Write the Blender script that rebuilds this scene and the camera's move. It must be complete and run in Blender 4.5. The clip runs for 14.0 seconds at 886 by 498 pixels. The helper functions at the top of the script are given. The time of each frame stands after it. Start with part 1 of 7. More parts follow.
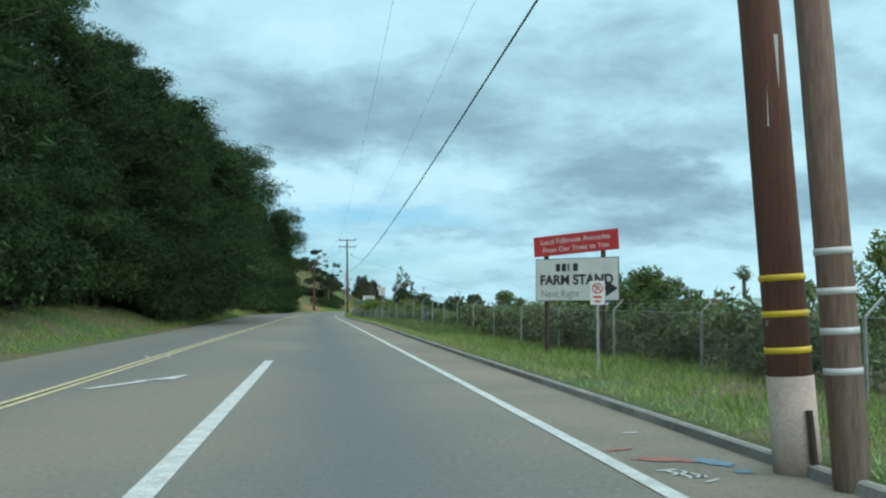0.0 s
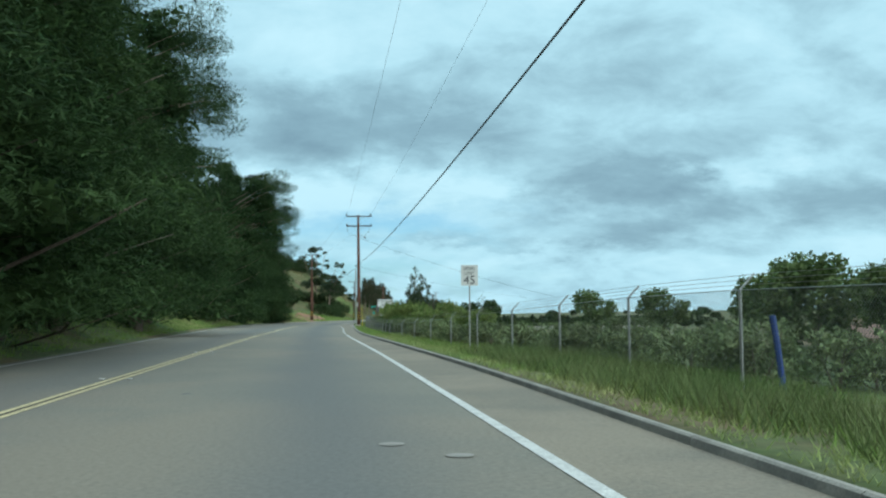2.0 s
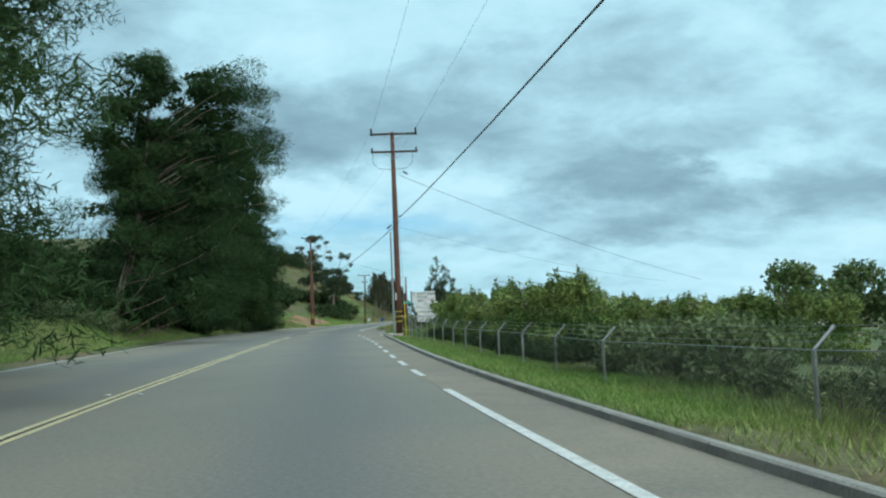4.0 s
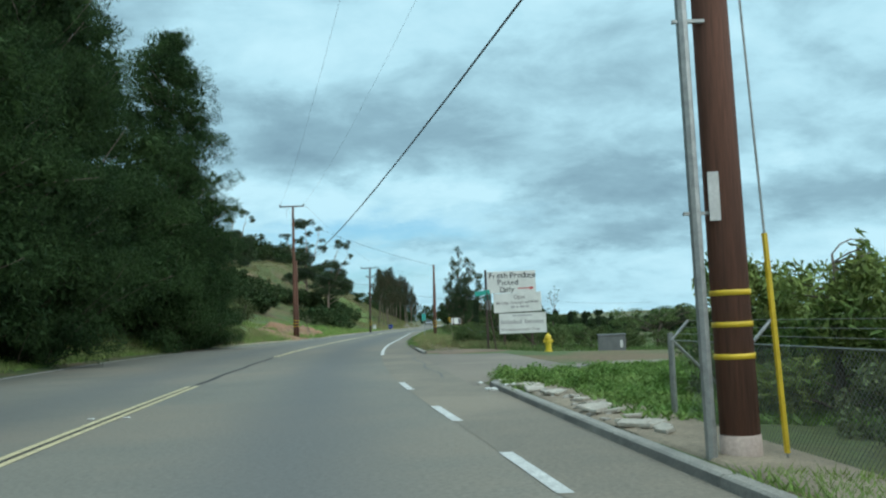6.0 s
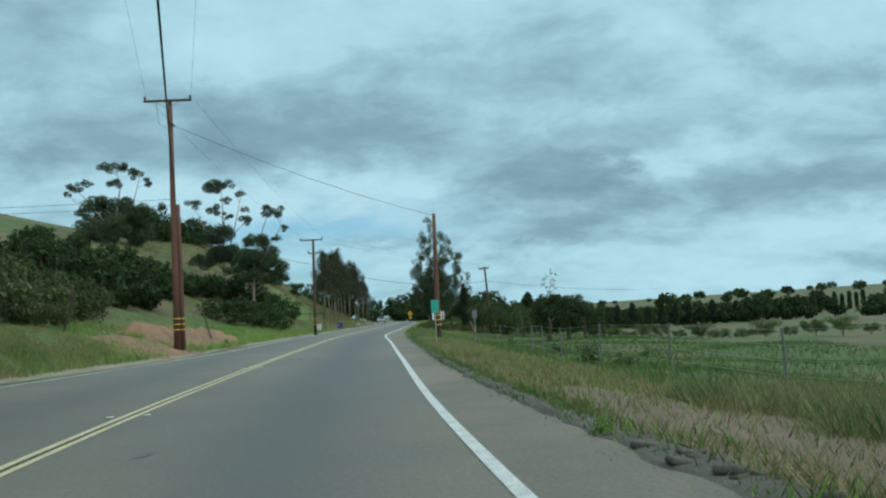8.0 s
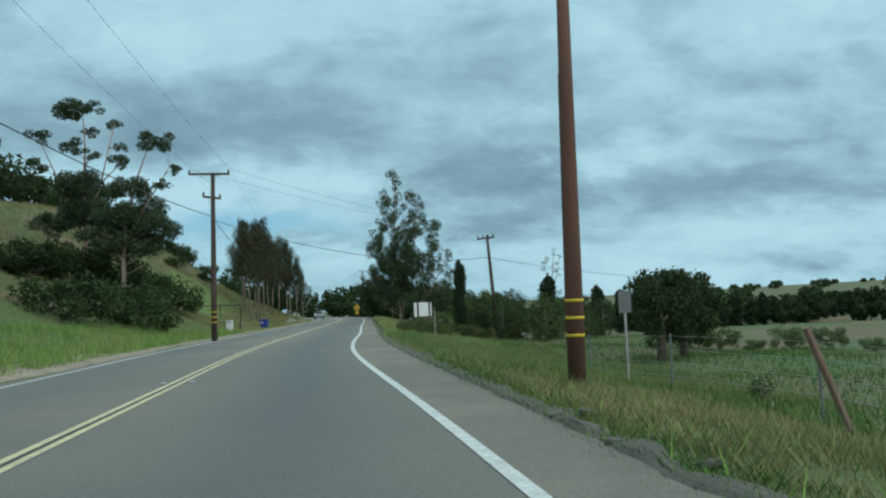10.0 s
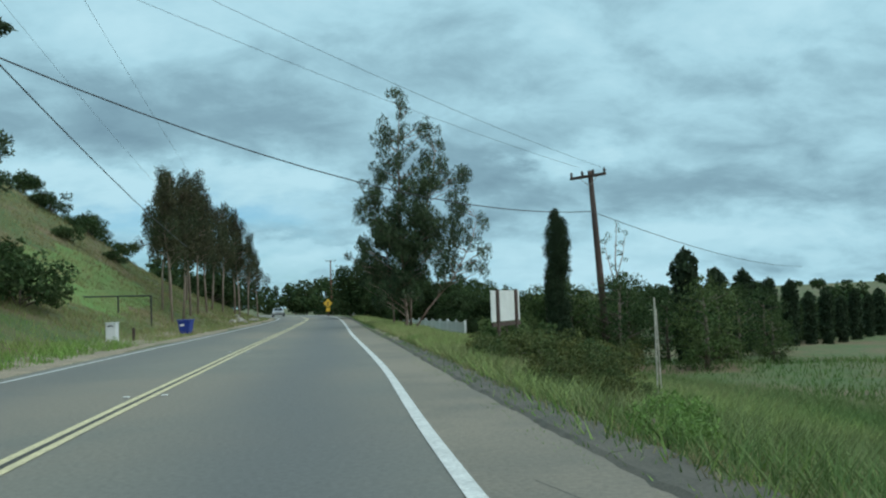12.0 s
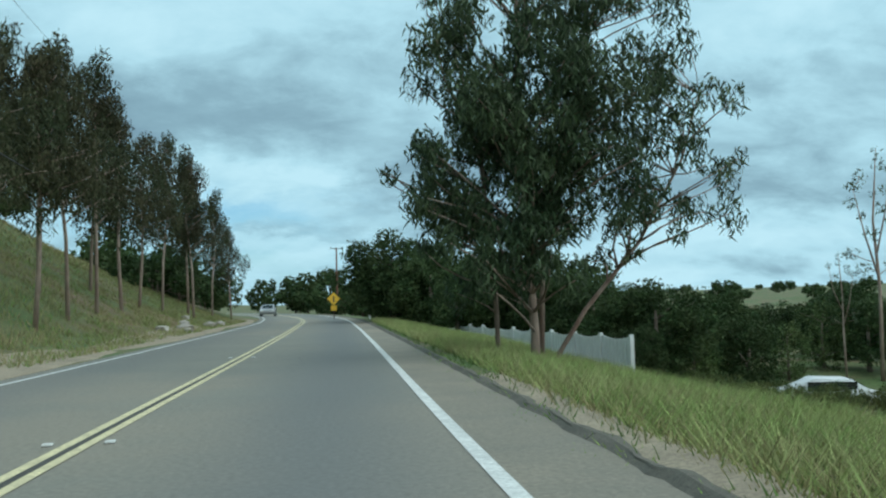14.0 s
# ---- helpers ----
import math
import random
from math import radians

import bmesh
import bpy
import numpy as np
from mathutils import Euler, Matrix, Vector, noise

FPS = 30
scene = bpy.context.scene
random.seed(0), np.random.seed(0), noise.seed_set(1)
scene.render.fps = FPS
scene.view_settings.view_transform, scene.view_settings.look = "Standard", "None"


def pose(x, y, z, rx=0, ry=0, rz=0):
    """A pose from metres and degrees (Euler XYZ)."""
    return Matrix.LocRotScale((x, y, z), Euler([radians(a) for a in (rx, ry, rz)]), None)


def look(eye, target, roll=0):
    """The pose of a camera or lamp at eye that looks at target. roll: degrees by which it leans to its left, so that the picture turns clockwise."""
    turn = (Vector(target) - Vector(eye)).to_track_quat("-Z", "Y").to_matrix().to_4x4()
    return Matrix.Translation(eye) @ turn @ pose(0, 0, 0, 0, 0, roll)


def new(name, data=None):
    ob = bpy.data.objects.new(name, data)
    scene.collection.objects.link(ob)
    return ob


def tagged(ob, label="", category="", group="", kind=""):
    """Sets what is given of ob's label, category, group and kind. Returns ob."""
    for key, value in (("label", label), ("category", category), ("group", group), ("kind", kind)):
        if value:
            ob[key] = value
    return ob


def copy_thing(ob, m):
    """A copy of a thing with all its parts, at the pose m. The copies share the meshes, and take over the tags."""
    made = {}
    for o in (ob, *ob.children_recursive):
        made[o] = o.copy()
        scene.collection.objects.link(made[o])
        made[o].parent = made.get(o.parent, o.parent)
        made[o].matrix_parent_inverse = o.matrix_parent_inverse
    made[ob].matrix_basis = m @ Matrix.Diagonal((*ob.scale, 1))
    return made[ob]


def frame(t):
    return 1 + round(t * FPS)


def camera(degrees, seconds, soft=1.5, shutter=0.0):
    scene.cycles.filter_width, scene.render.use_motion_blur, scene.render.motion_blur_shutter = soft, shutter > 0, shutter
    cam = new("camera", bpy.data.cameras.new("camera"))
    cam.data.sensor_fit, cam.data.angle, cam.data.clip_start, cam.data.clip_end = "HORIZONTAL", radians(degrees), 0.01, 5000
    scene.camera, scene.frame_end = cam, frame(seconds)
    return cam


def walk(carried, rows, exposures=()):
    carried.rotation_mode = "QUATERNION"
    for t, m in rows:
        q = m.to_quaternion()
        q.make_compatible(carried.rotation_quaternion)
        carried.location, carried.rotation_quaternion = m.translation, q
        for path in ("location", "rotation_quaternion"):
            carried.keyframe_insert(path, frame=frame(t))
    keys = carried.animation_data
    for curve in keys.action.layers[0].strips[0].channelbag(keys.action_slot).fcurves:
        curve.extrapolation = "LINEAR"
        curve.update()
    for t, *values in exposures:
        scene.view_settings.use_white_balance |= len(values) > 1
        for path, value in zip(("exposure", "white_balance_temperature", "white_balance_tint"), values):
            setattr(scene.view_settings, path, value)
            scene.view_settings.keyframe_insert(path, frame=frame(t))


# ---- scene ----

# ======== camera ========
cam = camera(51.6, 14.0, soft=2.2, shutter=0.0)
ROWS = [
    (0.0, 13.98, -105.89, 1.33, -0.18, 3.62, 0.05),
    (0.5, 12.54, -93.76, 1.34, -0.27, 3.64, 0.12),
    (1.0, 11.04, -81.65, 1.34, -0.33, 3.96, 0.10),
    (1.5, 9.52, -69.57, 1.34, -0.25, 4.09, 0.30),
    (2.0, 7.87, -57.53, 1.36, -0.15, 4.08, 0.35),
    (2.2, 7.25, -52.73, 1.36, -0.10, 4.05, 0.45),
    (4.3, 0.56, -4.57, 1.33, -0.05, 4.09, 2.15),
    (4.5, 0.00, 0.00, 1.33, 0.00, 4.19, 2.25),
    (5.0, -1.34, 11.43, 1.35, 0.03, 4.29, 2.45),
    (5.5, -2.67, 22.97, 1.39, -0.12, 4.26, 2.40),
    (6.0, -3.77, 34.47, 1.44, -0.35, 4.42, 2.24),
    (6.5, -5.07, 45.74, 1.45, -0.94, 4.48, 2.33),
    (7.0, -6.15, 56.72, 1.44, -2.13, 4.33, 2.80),
    (7.5, -7.05, 67.47, 1.43, -3.20, 3.97, 3.90),
    (8.0, -7.77, 78.10, 1.41, -4.26, 4.02, 3.35),
    (8.5, -8.17, 88.62, 1.38, -5.18, 3.83, 3.26),
    (9.0, -8.40, 99.00, 1.35, -6.03, 3.64, 3.33),
    (11.5, -8.52, 142.24, 1.38, -10.95, 3.52, 2.00),
    (12.0, -7.95, 150.97, 1.38, -10.85, 3.31, 2.11),
    (12.5, -7.42, 159.73, 1.36, -10.77, 3.12, 2.28),
    (13.0, -6.88, 168.48, 1.33, -10.70, 3.10, 2.43),
    (13.5, -6.32, 177.27, 1.33, -10.63, 2.95, 1.99),
    (14.0, -5.82, 186.16, 1.35, -10.60, 3.21, 1.59),
]
walk(cam, [(t, pose(x, y, z, 90 + pitch, roll, yaw)) for t, x, y, z, yaw, pitch, roll in ROWS],
     [(0.0, 0.22), (2.2, 0.2), (4.5, 0.22), (6.0, 0.18), (7.0, 0.1), (8.5, -0.12), (9.2, -0.14), (11.5, -0.06), (12.5, 0.0), (14.0, 0.1)])

# ======== world and sun ========
scene.view_settings.exposure = 0.0
SUN_EL, SUN_AZ = radians(52), radians(135)


# cloud banks: bearing, height, half widths in degrees, density
CLOUD_BANKS = [(-3, 11.0, 8, 2.2, 0.11), (-15, 12.5, 9, 2.6, 0.10), (11.5, 7.6, 6.0, 1.9, 0.13), (18.5, 8.3, 2.4, 1.2, -0.13), (-8, 7.8, 6.5, 1.0, -0.13),
               (2.5, 8.0, 3.0, 0.9, -0.09), (-8, 16.5, 8, 2.6, -0.07), (0, 4.6, 9, 0.6, 0.07), (6, 3.4, 10, 0.7, -0.06), (3, 16.5, 6, 2.0, 0.03), (25, 12.0, 6, 1.8, 0.02),
               (34, 12.5, 6, 1.8, 0.06), (28, 3.0, 14, 1.6, -0.09), (24, 16.5, 12, 3.4, -0.1), (28, 6.5, 9, 1.4, 0.06), (-24, 7.5, 7, 2.4, -0.08), (-22, 18, 8, 3, 0.04)]


def make_world():
    world = bpy.data.worlds.new("overcast_sky")
    scene.world = world
    world.use_nodes = True
    nt = world.node_tree
    nt.nodes.clear()
    N, L = nt.nodes.new, nt.links.new
    out, bg = N("ShaderNodeOutputWorld"), N("ShaderNodeBackground")
    sky = N("ShaderNodeTexSky")
    sky.sky_type, sky.sun_disc = "NISHITA", False
    sky.sun_elevation, sky.sun_rotation = SUN_EL, SUN_AZ
    dim = N("ShaderNodeMix")
    dim.data_type, dim.blend_type = "RGBA", "MULTIPLY"
    dim.inputs[0].default_value = 1.0
    dim.inputs[7].default_value = (0.055, 0.1, 0.125, 1)
    L(sky.outputs[0], dim.inputs[6])
    # direction flattened on a cloud layer, so that clouds close up towards the horizon
    tc, sep = N("ShaderNodeTexCoord"), N("ShaderNodeSeparateXYZ")
    L(tc.outputs["Generated"], sep.inputs[0])

    def m(op, a, b=None, c=None):
        n = N("ShaderNodeMath")
        n.operation = op
        for i, v in enumerate((a, b, c)):
            if v is None:
                continue
            if isinstance(v, (int, float)):
                n.inputs[i].default_value = v
            else:
                L(v, n.inputs[i])
        return n.outputs[0]

    up = m("MAXIMUM", sep.outputs[2], 0.0)
    den = m("ADD", up, 0.36)
    cx, cy = m("DIVIDE", sep.outputs[0], den), m("DIVIDE", sep.outputs[1], den)
    comb = N("ShaderNodeCombineXYZ")
    L(m("MULTIPLY", cx, 0.85), comb.inputs[0])
    L(cy, comb.inputs[1])
    comb.inputs[2].default_value = 3.7

    def clouds(scale, detail, rough, dist):
        n = N("ShaderNodeTexNoise")
        n.inputs["Scale"].default_value = scale
        n.inputs["Detail"].default_value = detail
        n.inputs["Roughness"].default_value = rough
        n.inputs["Distortion"].default_value = dist
        L(comb.outputs[0], n.inputs["Vector"])
        return n.outputs[0]

    def ramp(src, stops):
        r = N("ShaderNodeValToRGB")
        e = r.color_ramp.elements
        while len(e) < len(stops):
            e.new(0.5)
        for k, (p, c) in zip(e, stops):
            k.position, k.color = p, (*c, 1)
        L(src, r.inputs[0])
        return r.outputs[0]

    big, fine = clouds(2.0, 4, 0.5, 0.1), clouds(5.5, 9, 0.6, 0.25)
    # bearing and height in degrees, ragged by noise, to set out the cloud banks
    warp = N("ShaderNodeTexNoise")
    warp.inputs["Scale"].default_value, warp.inputs["Detail"].default_value, warp.inputs["Roughness"].default_value = 7.0, 7, 0.62
    L(comb.outputs[0], warp.inputs["Vector"])
    wsep = N("ShaderNodeSeparateColor")
    L(warp.outputs["Color"], wsep.inputs[0])
    az = m("MULTIPLY", m("ARCTAN2", sep.outputs[0], sep.outputs[1]), 57.3)
    el = m("MULTIPLY", m("ARCSINE", sep.outputs[2]), 57.3)
    az = m("ADD", az, m("MULTIPLY", m("SUBTRACT", wsep.outputs[0], 0.5), 16.0))
    el = m("ADD", el, m("MULTIPLY", m("SUBTRACT", wsep.outputs[1], 0.5), 5.0))

    def bank(a, e, sa, se):
        u, v = m("DIVIDE", m("SUBTRACT", az, a), sa), m("DIVIDE", m("SUBTRACT", el, e), se)
        return m("EXPONENT", m("MULTIPLY", m("ADD", m("MULTIPLY", u, u), m("MULTIPLY", v, v)), -1.0))

    dens = m("ADD", m("ADD", m("MULTIPLY", big, 0.4), m("MULTIPLY", fine, 0.42)), 0.075)
    for a, e, sa, se, k in CLOUD_BANKS:
        dens = m("ADD", dens, m("MULTIPLY", bank(a, e, sa, se), k))
    low = m("MULTIPLY", m("MAXIMUM", m("SUBTRACT", 0.1, up), 0.0), 0.6)
    dens = m("SUBTRACT", dens, low)
    tone = ramp(dens, [(0.36, (0.49, 0.77, 0.875)), (0.44, (0.415, 0.69, 0.8)), (0.51, (0.325, 0.55, 0.65)), (0.58, (0.245, 0.42, 0.51)), (0.68, (0.19, 0.33, 0.415))])
    cover = m("SUBTRACT", m("SUBTRACT", 1.0, m("MULTIPLY", bank(-4, 5.6, 7, 1.0), 0.75)), m("MULTIPLY", bank(-5, 2.6, 7, 1.0), 0.55))
    mix = N("ShaderNodeMix")
    mix.data_type = "RGBA"
    L(cover, mix.inputs[0])
    L(dim.outputs[2], mix.inputs[6])
    L(tone, mix.inputs[7])
    L(mix.outputs[2], bg.inputs[0])
    bg.inputs[1].default_value = 1.0
    L(bg.outputs[0], out.inputs[0])


make_world()
sun = new("sun", bpy.data.lights.new("sun", "SUN"))
sun.data.energy, sun.data.angle, sun.data.color = 2.2, radians(100), (0.98, 1.0, 0.96)
sun.matrix_world = look((0, 0, 80), (60 * math.sin(SUN_AZ) * -1, -60 * math.cos(SUN_AZ), 80 - 60 * math.tan(SUN_EL)))


# ======== materials ========
def material(name, base, rough=0.8, second=None, scale=4.0, fine=40.0, amount=0.6, bump=0.15, metal=0.0, dark=0.75, coat=0.0, spec=0.5, third=None, leafy=0.0, per_object=0.0, stretch=(1, 1, 1), bump_scale=None, lanes=False, dark_stretch=False):
    mat = bpy.data.materials.new(name)
    mat.use_nodes = True
    nt = mat.node_tree
    N, L = nt.nodes.new, nt.links.new
    b = nt.nodes["Principled BSDF"]
    b.inputs["Roughness"].default_value = rough
    b.inputs["Metallic"].default_value = metal
    b.inputs["Specular IOR Level"].default_value = spec
    b.inputs["Coat Weight"].default_value = coat
    geo = N("ShaderNodeNewGeometry")
    tc = N("ShaderNodeTexCoord")
    mp = N("ShaderNodeMapping")
    mp.inputs["Scale"].default_value = stretch
    L(tc.outputs["Object"], mp.inputs[0])

    def noise_tex(s, d=5, r=0.6):
        n = N("ShaderNodeTexNoise")
        n.inputs["Scale"].default_value, n.inputs["Detail"].default_value, n.inputs["Roughness"].default_value = s, d, r
        L(mp.outputs[0], n.inputs["Vector"])
        return n.outputs[0]

    def mixc(fac, a, c, mode="MIX"):
        x = N("ShaderNodeMix")
        x.data_type, x.blend_type = "RGBA", mode
        for sock, v in ((0, fac), (6, a), (7, c)):
            if isinstance(v, (int, float)):
                x.inputs[sock].default_value = v
            elif isinstance(v, tuple):
                x.inputs[sock].default_value = (*v, 1)
            else:
                L(v, x.inputs[sock])
        return x.outputs[2]

    def contrast(src, lo, hi):
        r = N("ShaderNodeMapRange")
        r.inputs[1].default_value, r.inputs[2].default_value = lo, hi
        L(src, r.inputs[0])
        return r.outputs[0]

    col = mixc(contrast(noise_tex(scale), 0.35, 0.65), base, second or tuple(c * dark for c in base))
    if third:
        col = mixc(contrast(noise_tex(scale * 0.23, 6, 0.65), 0.47, 0.6), col, third)
    if lanes:
        # the dark oil band along the middle of each lane, by the distance from it
        at = N("ShaderNodeAttribute")
        at.attribute_name = "across"

        def calc(op, a, c):
            n = N("ShaderNodeMath")
            n.operation = op
            for i, v in enumerate((a, c)):
                if isinstance(v, (int, float)):
                    n.inputs[i].default_value = v
                else:
                    L(v, n.inputs[i])
            return n.outputs[0]

        wob = calc("ADD", at.outputs["Fac"], calc("MULTIPLY", calc("SUBTRACT", noise_tex(0.11, 3), 0.5), 1.2))
        for mid, wide, k in ((0.0, 1.15, 0.85), (-5.6, 1.3, 0.6)):
            u = calc("DIVIDE", calc("SUBTRACT", wob, mid), wide)
            col = mixc(calc("MULTIPLY", calc("EXPONENT", calc("MULTIPLY", calc("MULTIPLY", u, u), -1.0), 0.0), k), col, (0.135, 0.142, 0.138))
    if dark_stretch:
        # a darker tone along the stretch beyond the junction, fading in and out
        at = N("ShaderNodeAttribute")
        at.attribute_name = "dark_stretch"
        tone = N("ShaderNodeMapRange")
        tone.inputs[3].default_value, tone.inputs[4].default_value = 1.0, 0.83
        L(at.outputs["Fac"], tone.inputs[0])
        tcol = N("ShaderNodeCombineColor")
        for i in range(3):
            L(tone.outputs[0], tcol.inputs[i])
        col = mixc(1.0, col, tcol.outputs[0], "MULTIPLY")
    small = noise_tex(fine, 3, 0.7)
    grain = N("ShaderNodeMapRange")
    grain.inputs[1].default_value, grain.inputs[2].default_value = 0.3, 0.7
    grain.inputs[3].default_value, grain.inputs[4].default_value = 1 - amount * 0.5, 1 + amount * 0.5
    L(small, grain.inputs[0])
    gcol = N("ShaderNodeCombineColor")
    for i in range(3):
        L(grain.outputs[0], gcol.inputs[i])
    col = mixc(1.0, col, gcol.outputs[0], "MULTIPLY")
    if leafy:
        r = N("ShaderNodeMapRange")
        r.inputs[3].default_value, r.inputs[4].default_value = 1 - leafy, 1 + leafy
        L(geo.outputs["Random Per Island"], r.inputs[0])
        c3 = N("ShaderNodeCombineColor")
        for i in range(3):
            L(r.outputs[0], c3.inputs[i])
        col = mixc(1.0, col, c3.outputs[0], "MULTIPLY")
    if per_object:
        oi = N("ShaderNodeObjectInfo")
        r = N("ShaderNodeMapRange")
        r.inputs[3].default_value, r.inputs[4].default_value = 1 - per_object, 1 + per_object
        L(oi.outputs["Random"], r.inputs[0])
        c3 = N("ShaderNodeCombineColor")
        for i in range(3):
            L(r.outputs[0], c3.inputs[i])
        col = mixc(1.0, col, c3.outputs[0], "MULTIPLY")
    L(col, b.inputs["Base Color"])
    if bump:
        bp = N("ShaderNodeBump")
        bp.inputs["Strength"].default_value = bump
        bp.inputs["Distance"].default_value = 0.02
        L(noise_tex(bump_scale, 4, 0.7) if bump_scale else small, bp.inputs["Height"])
        L(bp.outputs[0], b.inputs["Normal"])
    if leafy:
        tr = N("ShaderNodeBsdfTranslucent")
        L(col, tr.inputs[0])
        ms = N("ShaderNodeMixShader")
        ms.inputs[0].default_value = 0.22
        L(b.outputs[0], ms.inputs[1])
        L(tr.outputs[0], ms.inputs[2])
        L(ms.outputs[0], nt.nodes["Material Output"].inputs[0])
    return mat


M = {}
M["asphalt"] = material("asphalt", (0.203, 0.197, 0.163), 0.88, (0.178, 0.176, 0.15), 0.35, 16, 0.4, 0.35, third=(0.23, 0.208, 0.165), bump_scale=90, lanes=True, dark_stretch=True)
M["shoulder"] = material("shoulder_asphalt", (0.215, 0.192, 0.15), 0.92, (0.182, 0.168, 0.136), 0.8, 18, 0.4, 0.4, third=(0.25, 0.218, 0.168), dark_stretch=True)
M["side_road"] = material("side_road_asphalt", (0.2, 0.176, 0.143), 0.92, (0.17, 0.152, 0.126), 0.5, 40, 0.35, 0.35, third=(0.23, 0.2, 0.16))
M["berm"] = material("dark_asphalt_berm", (0.125, 0.113, 0.092), 0.92, (0.085, 0.08, 0.064), 1.3, 30, 0.5, 0.5)
M["wire_mesh"] = material("weathered_wire", (0.24, 0.25, 0.24), 0.6, (0.15, 0.15, 0.145), 3, 30, 0.3, 0, metal=0.4)
M["patch"] = material("tar_patch", (0.05, 0.052, 0.05), 0.85, None, 2, 40, 0.4, 0.2)
M["tyre_track"] = material("worn_asphalt", (0.118, 0.123, 0.118), 0.85, (0.135, 0.14, 0.134), 0.5, 60, 0.3, 0.2)
M["white_paint"] = material("white_road_paint", (0.64, 0.65, 0.62), 0.7, (0.47, 0.48, 0.46), 4, 25, 0.5, 0.1)
M["yellow_paint"] = material("yellow_road_paint", (0.66, 0.58, 0.34), 0.7, (0.48, 0.42, 0.26), 4, 25, 0.6, 0.1)
M["black_paint"] = material("black_road_paint", (0.055, 0.05, 0.042), 0.7, None, 5, 60)
M["red_paint"] = material("faded_red_marking", (0.42, 0.13, 0.1), 0.8, (0.25, 0.14, 0.11), 9, 40, 0.8)
M["blue_paint"] = material("faded_blue_marking", (0.14, 0.3, 0.42), 0.8, (0.15, 0.2, 0.22), 9, 40, 0.8)
M["concrete"] = material("concrete", (0.33, 0.32, 0.29), 0.9, (0.22, 0.21, 0.19), 1.7, 35, 0.35, 0.3)
M["kerb_top"] = material("pale_kerb_top", (0.34, 0.33, 0.29), 0.9, (0.24, 0.235, 0.21), 1.5, 30, 0.5, 0.3)
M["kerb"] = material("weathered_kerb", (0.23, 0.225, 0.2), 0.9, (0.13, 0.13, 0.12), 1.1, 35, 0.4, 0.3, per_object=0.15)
M["ground"] = material("grassy_ground", (0.06, 0.11, 0.028), 0.95, (0.1, 0.115, 0.042), 0.5, 6, 0.7, 0.6, third=(0.15, 0.108, 0.058), bump_scale=3)
M["dirt"] = material("bare_orange_dirt", (0.3, 0.165, 0.095), 0.95, (0.19, 0.125, 0.075), 0.9, 14, 0.6, 0.6)
M["brown_dirt"] = material("trodden_brown_earth", (0.21, 0.15, 0.1), 0.95, (0.15, 0.115, 0.08), 1.1, 18, 0.6, 0.6)
M["sand"] = material("sandy_shoulder", (0.32, 0.265, 0.19), 0.95, (0.22, 0.18, 0.13), 0.9, 22, 0.6, 0.5)
M["grass"] = material("green_grass", (0.15, 0.28, 0.06), 0.8, (0.25, 0.32, 0.1), 0.25, 3, 0.3, 0, leafy=0.35, spec=0.2)
M["dry_grass"] = material("dry_grass", (0.31, 0.265, 0.14), 0.85, (0.2, 0.21, 0.09), 0.3, 3, 0.3, 0, leafy=0.35, spec=0.2)
M["field_grass"] = material("dark_field_grass", (0.075, 0.15, 0.042), 0.85, (0.13, 0.185, 0.062), 0.25, 3, 0.3, 0, leafy=0.35, spec=0.15)
M["weed"] = material("broad_weeds", (0.12, 0.235, 0.05), 0.7, (0.2, 0.29, 0.08), 0.5, 3, 0.3, 0, leafy=0.35, spec=0.3)
# lit clumps and shaded gaps are put into the two needle tones
M["pine"] = material("pine_needles", (0.017, 0.04, 0.015), 0.7, (0.05, 0.088, 0.03), 0.42, 2, 0.4, 0, leafy=0.45, spec=0.1, per_object=0.15)
M["eucalyptus"] = material("eucalyptus_leaves", (0.039, 0.068, 0.031), 0.6, (0.074, 0.104, 0.048), 0.4, 2, 0.4, 0, leafy=0.6, spec=0.25, per_object=0.15)
M["rusty_eucalyptus"] = material("rusty_eucalyptus_leaves", (0.04, 0.058, 0.028), 0.6, (0.068, 0.06, 0.033), 0.4, 2, 0.4, 0, leafy=0.5, spec=0.12, per_object=0.15)
M["avocado"] = material("avocado_leaves", (0.085, 0.16, 0.042), 0.6, (0.24, 0.28, 0.085), 0.7, 2, 0.4, 0, leafy=0.5, spec=0.2, per_object=0.12)
M["shrub"] = material("shrub_leaves", (0.07, 0.12, 0.042), 0.7, (0.12, 0.15, 0.058), 0.6, 2, 0.4, 0, leafy=0.45, spec=0.1, per_object=0.25)
M["hedge"] = material("hedge_leaves", (0.055, 0.09, 0.034), 0.7, (0.12, 0.118, 0.042), 0.9, 2, 0.4, 0, leafy=0.5, spec=0.1, per_object=0.2)
M["lawn"] = material("mown_grass", (0.1, 0.2, 0.045), 0.95, (0.15, 0.2, 0.06), 0.4, 8, 0.6, 0.5)
M["soft_grass"] = material("soft_meadow_grass", (0.115, 0.19, 0.062), 0.8, (0.2, 0.225, 0.1), 0.35, 3, 0.3, 0, leafy=0.35, spec=0.2)
M["lush_grass"] = material("lush_pale_grass", (0.23, 0.34, 0.1), 0.8, (0.33, 0.36, 0.15), 0.25, 3, 0.3, 0, leafy=0.35, spec=0.2)
M["scrub"] = material("scrub_leaves", (0.125, 0.18, 0.084), 0.7, (0.195, 0.22, 0.11), 0.6, 2, 0.4, 0, leafy=0.45, spec=0.1, per_object=0.25)
M["dark_shrub"] = material("dark_shrub_leaves", (0.032, 0.064, 0.024), 0.7, (0.058, 0.08, 0.032), 0.6, 2, 0.4, 0, leafy=0.45, spec=0.1, per_object=0.25)
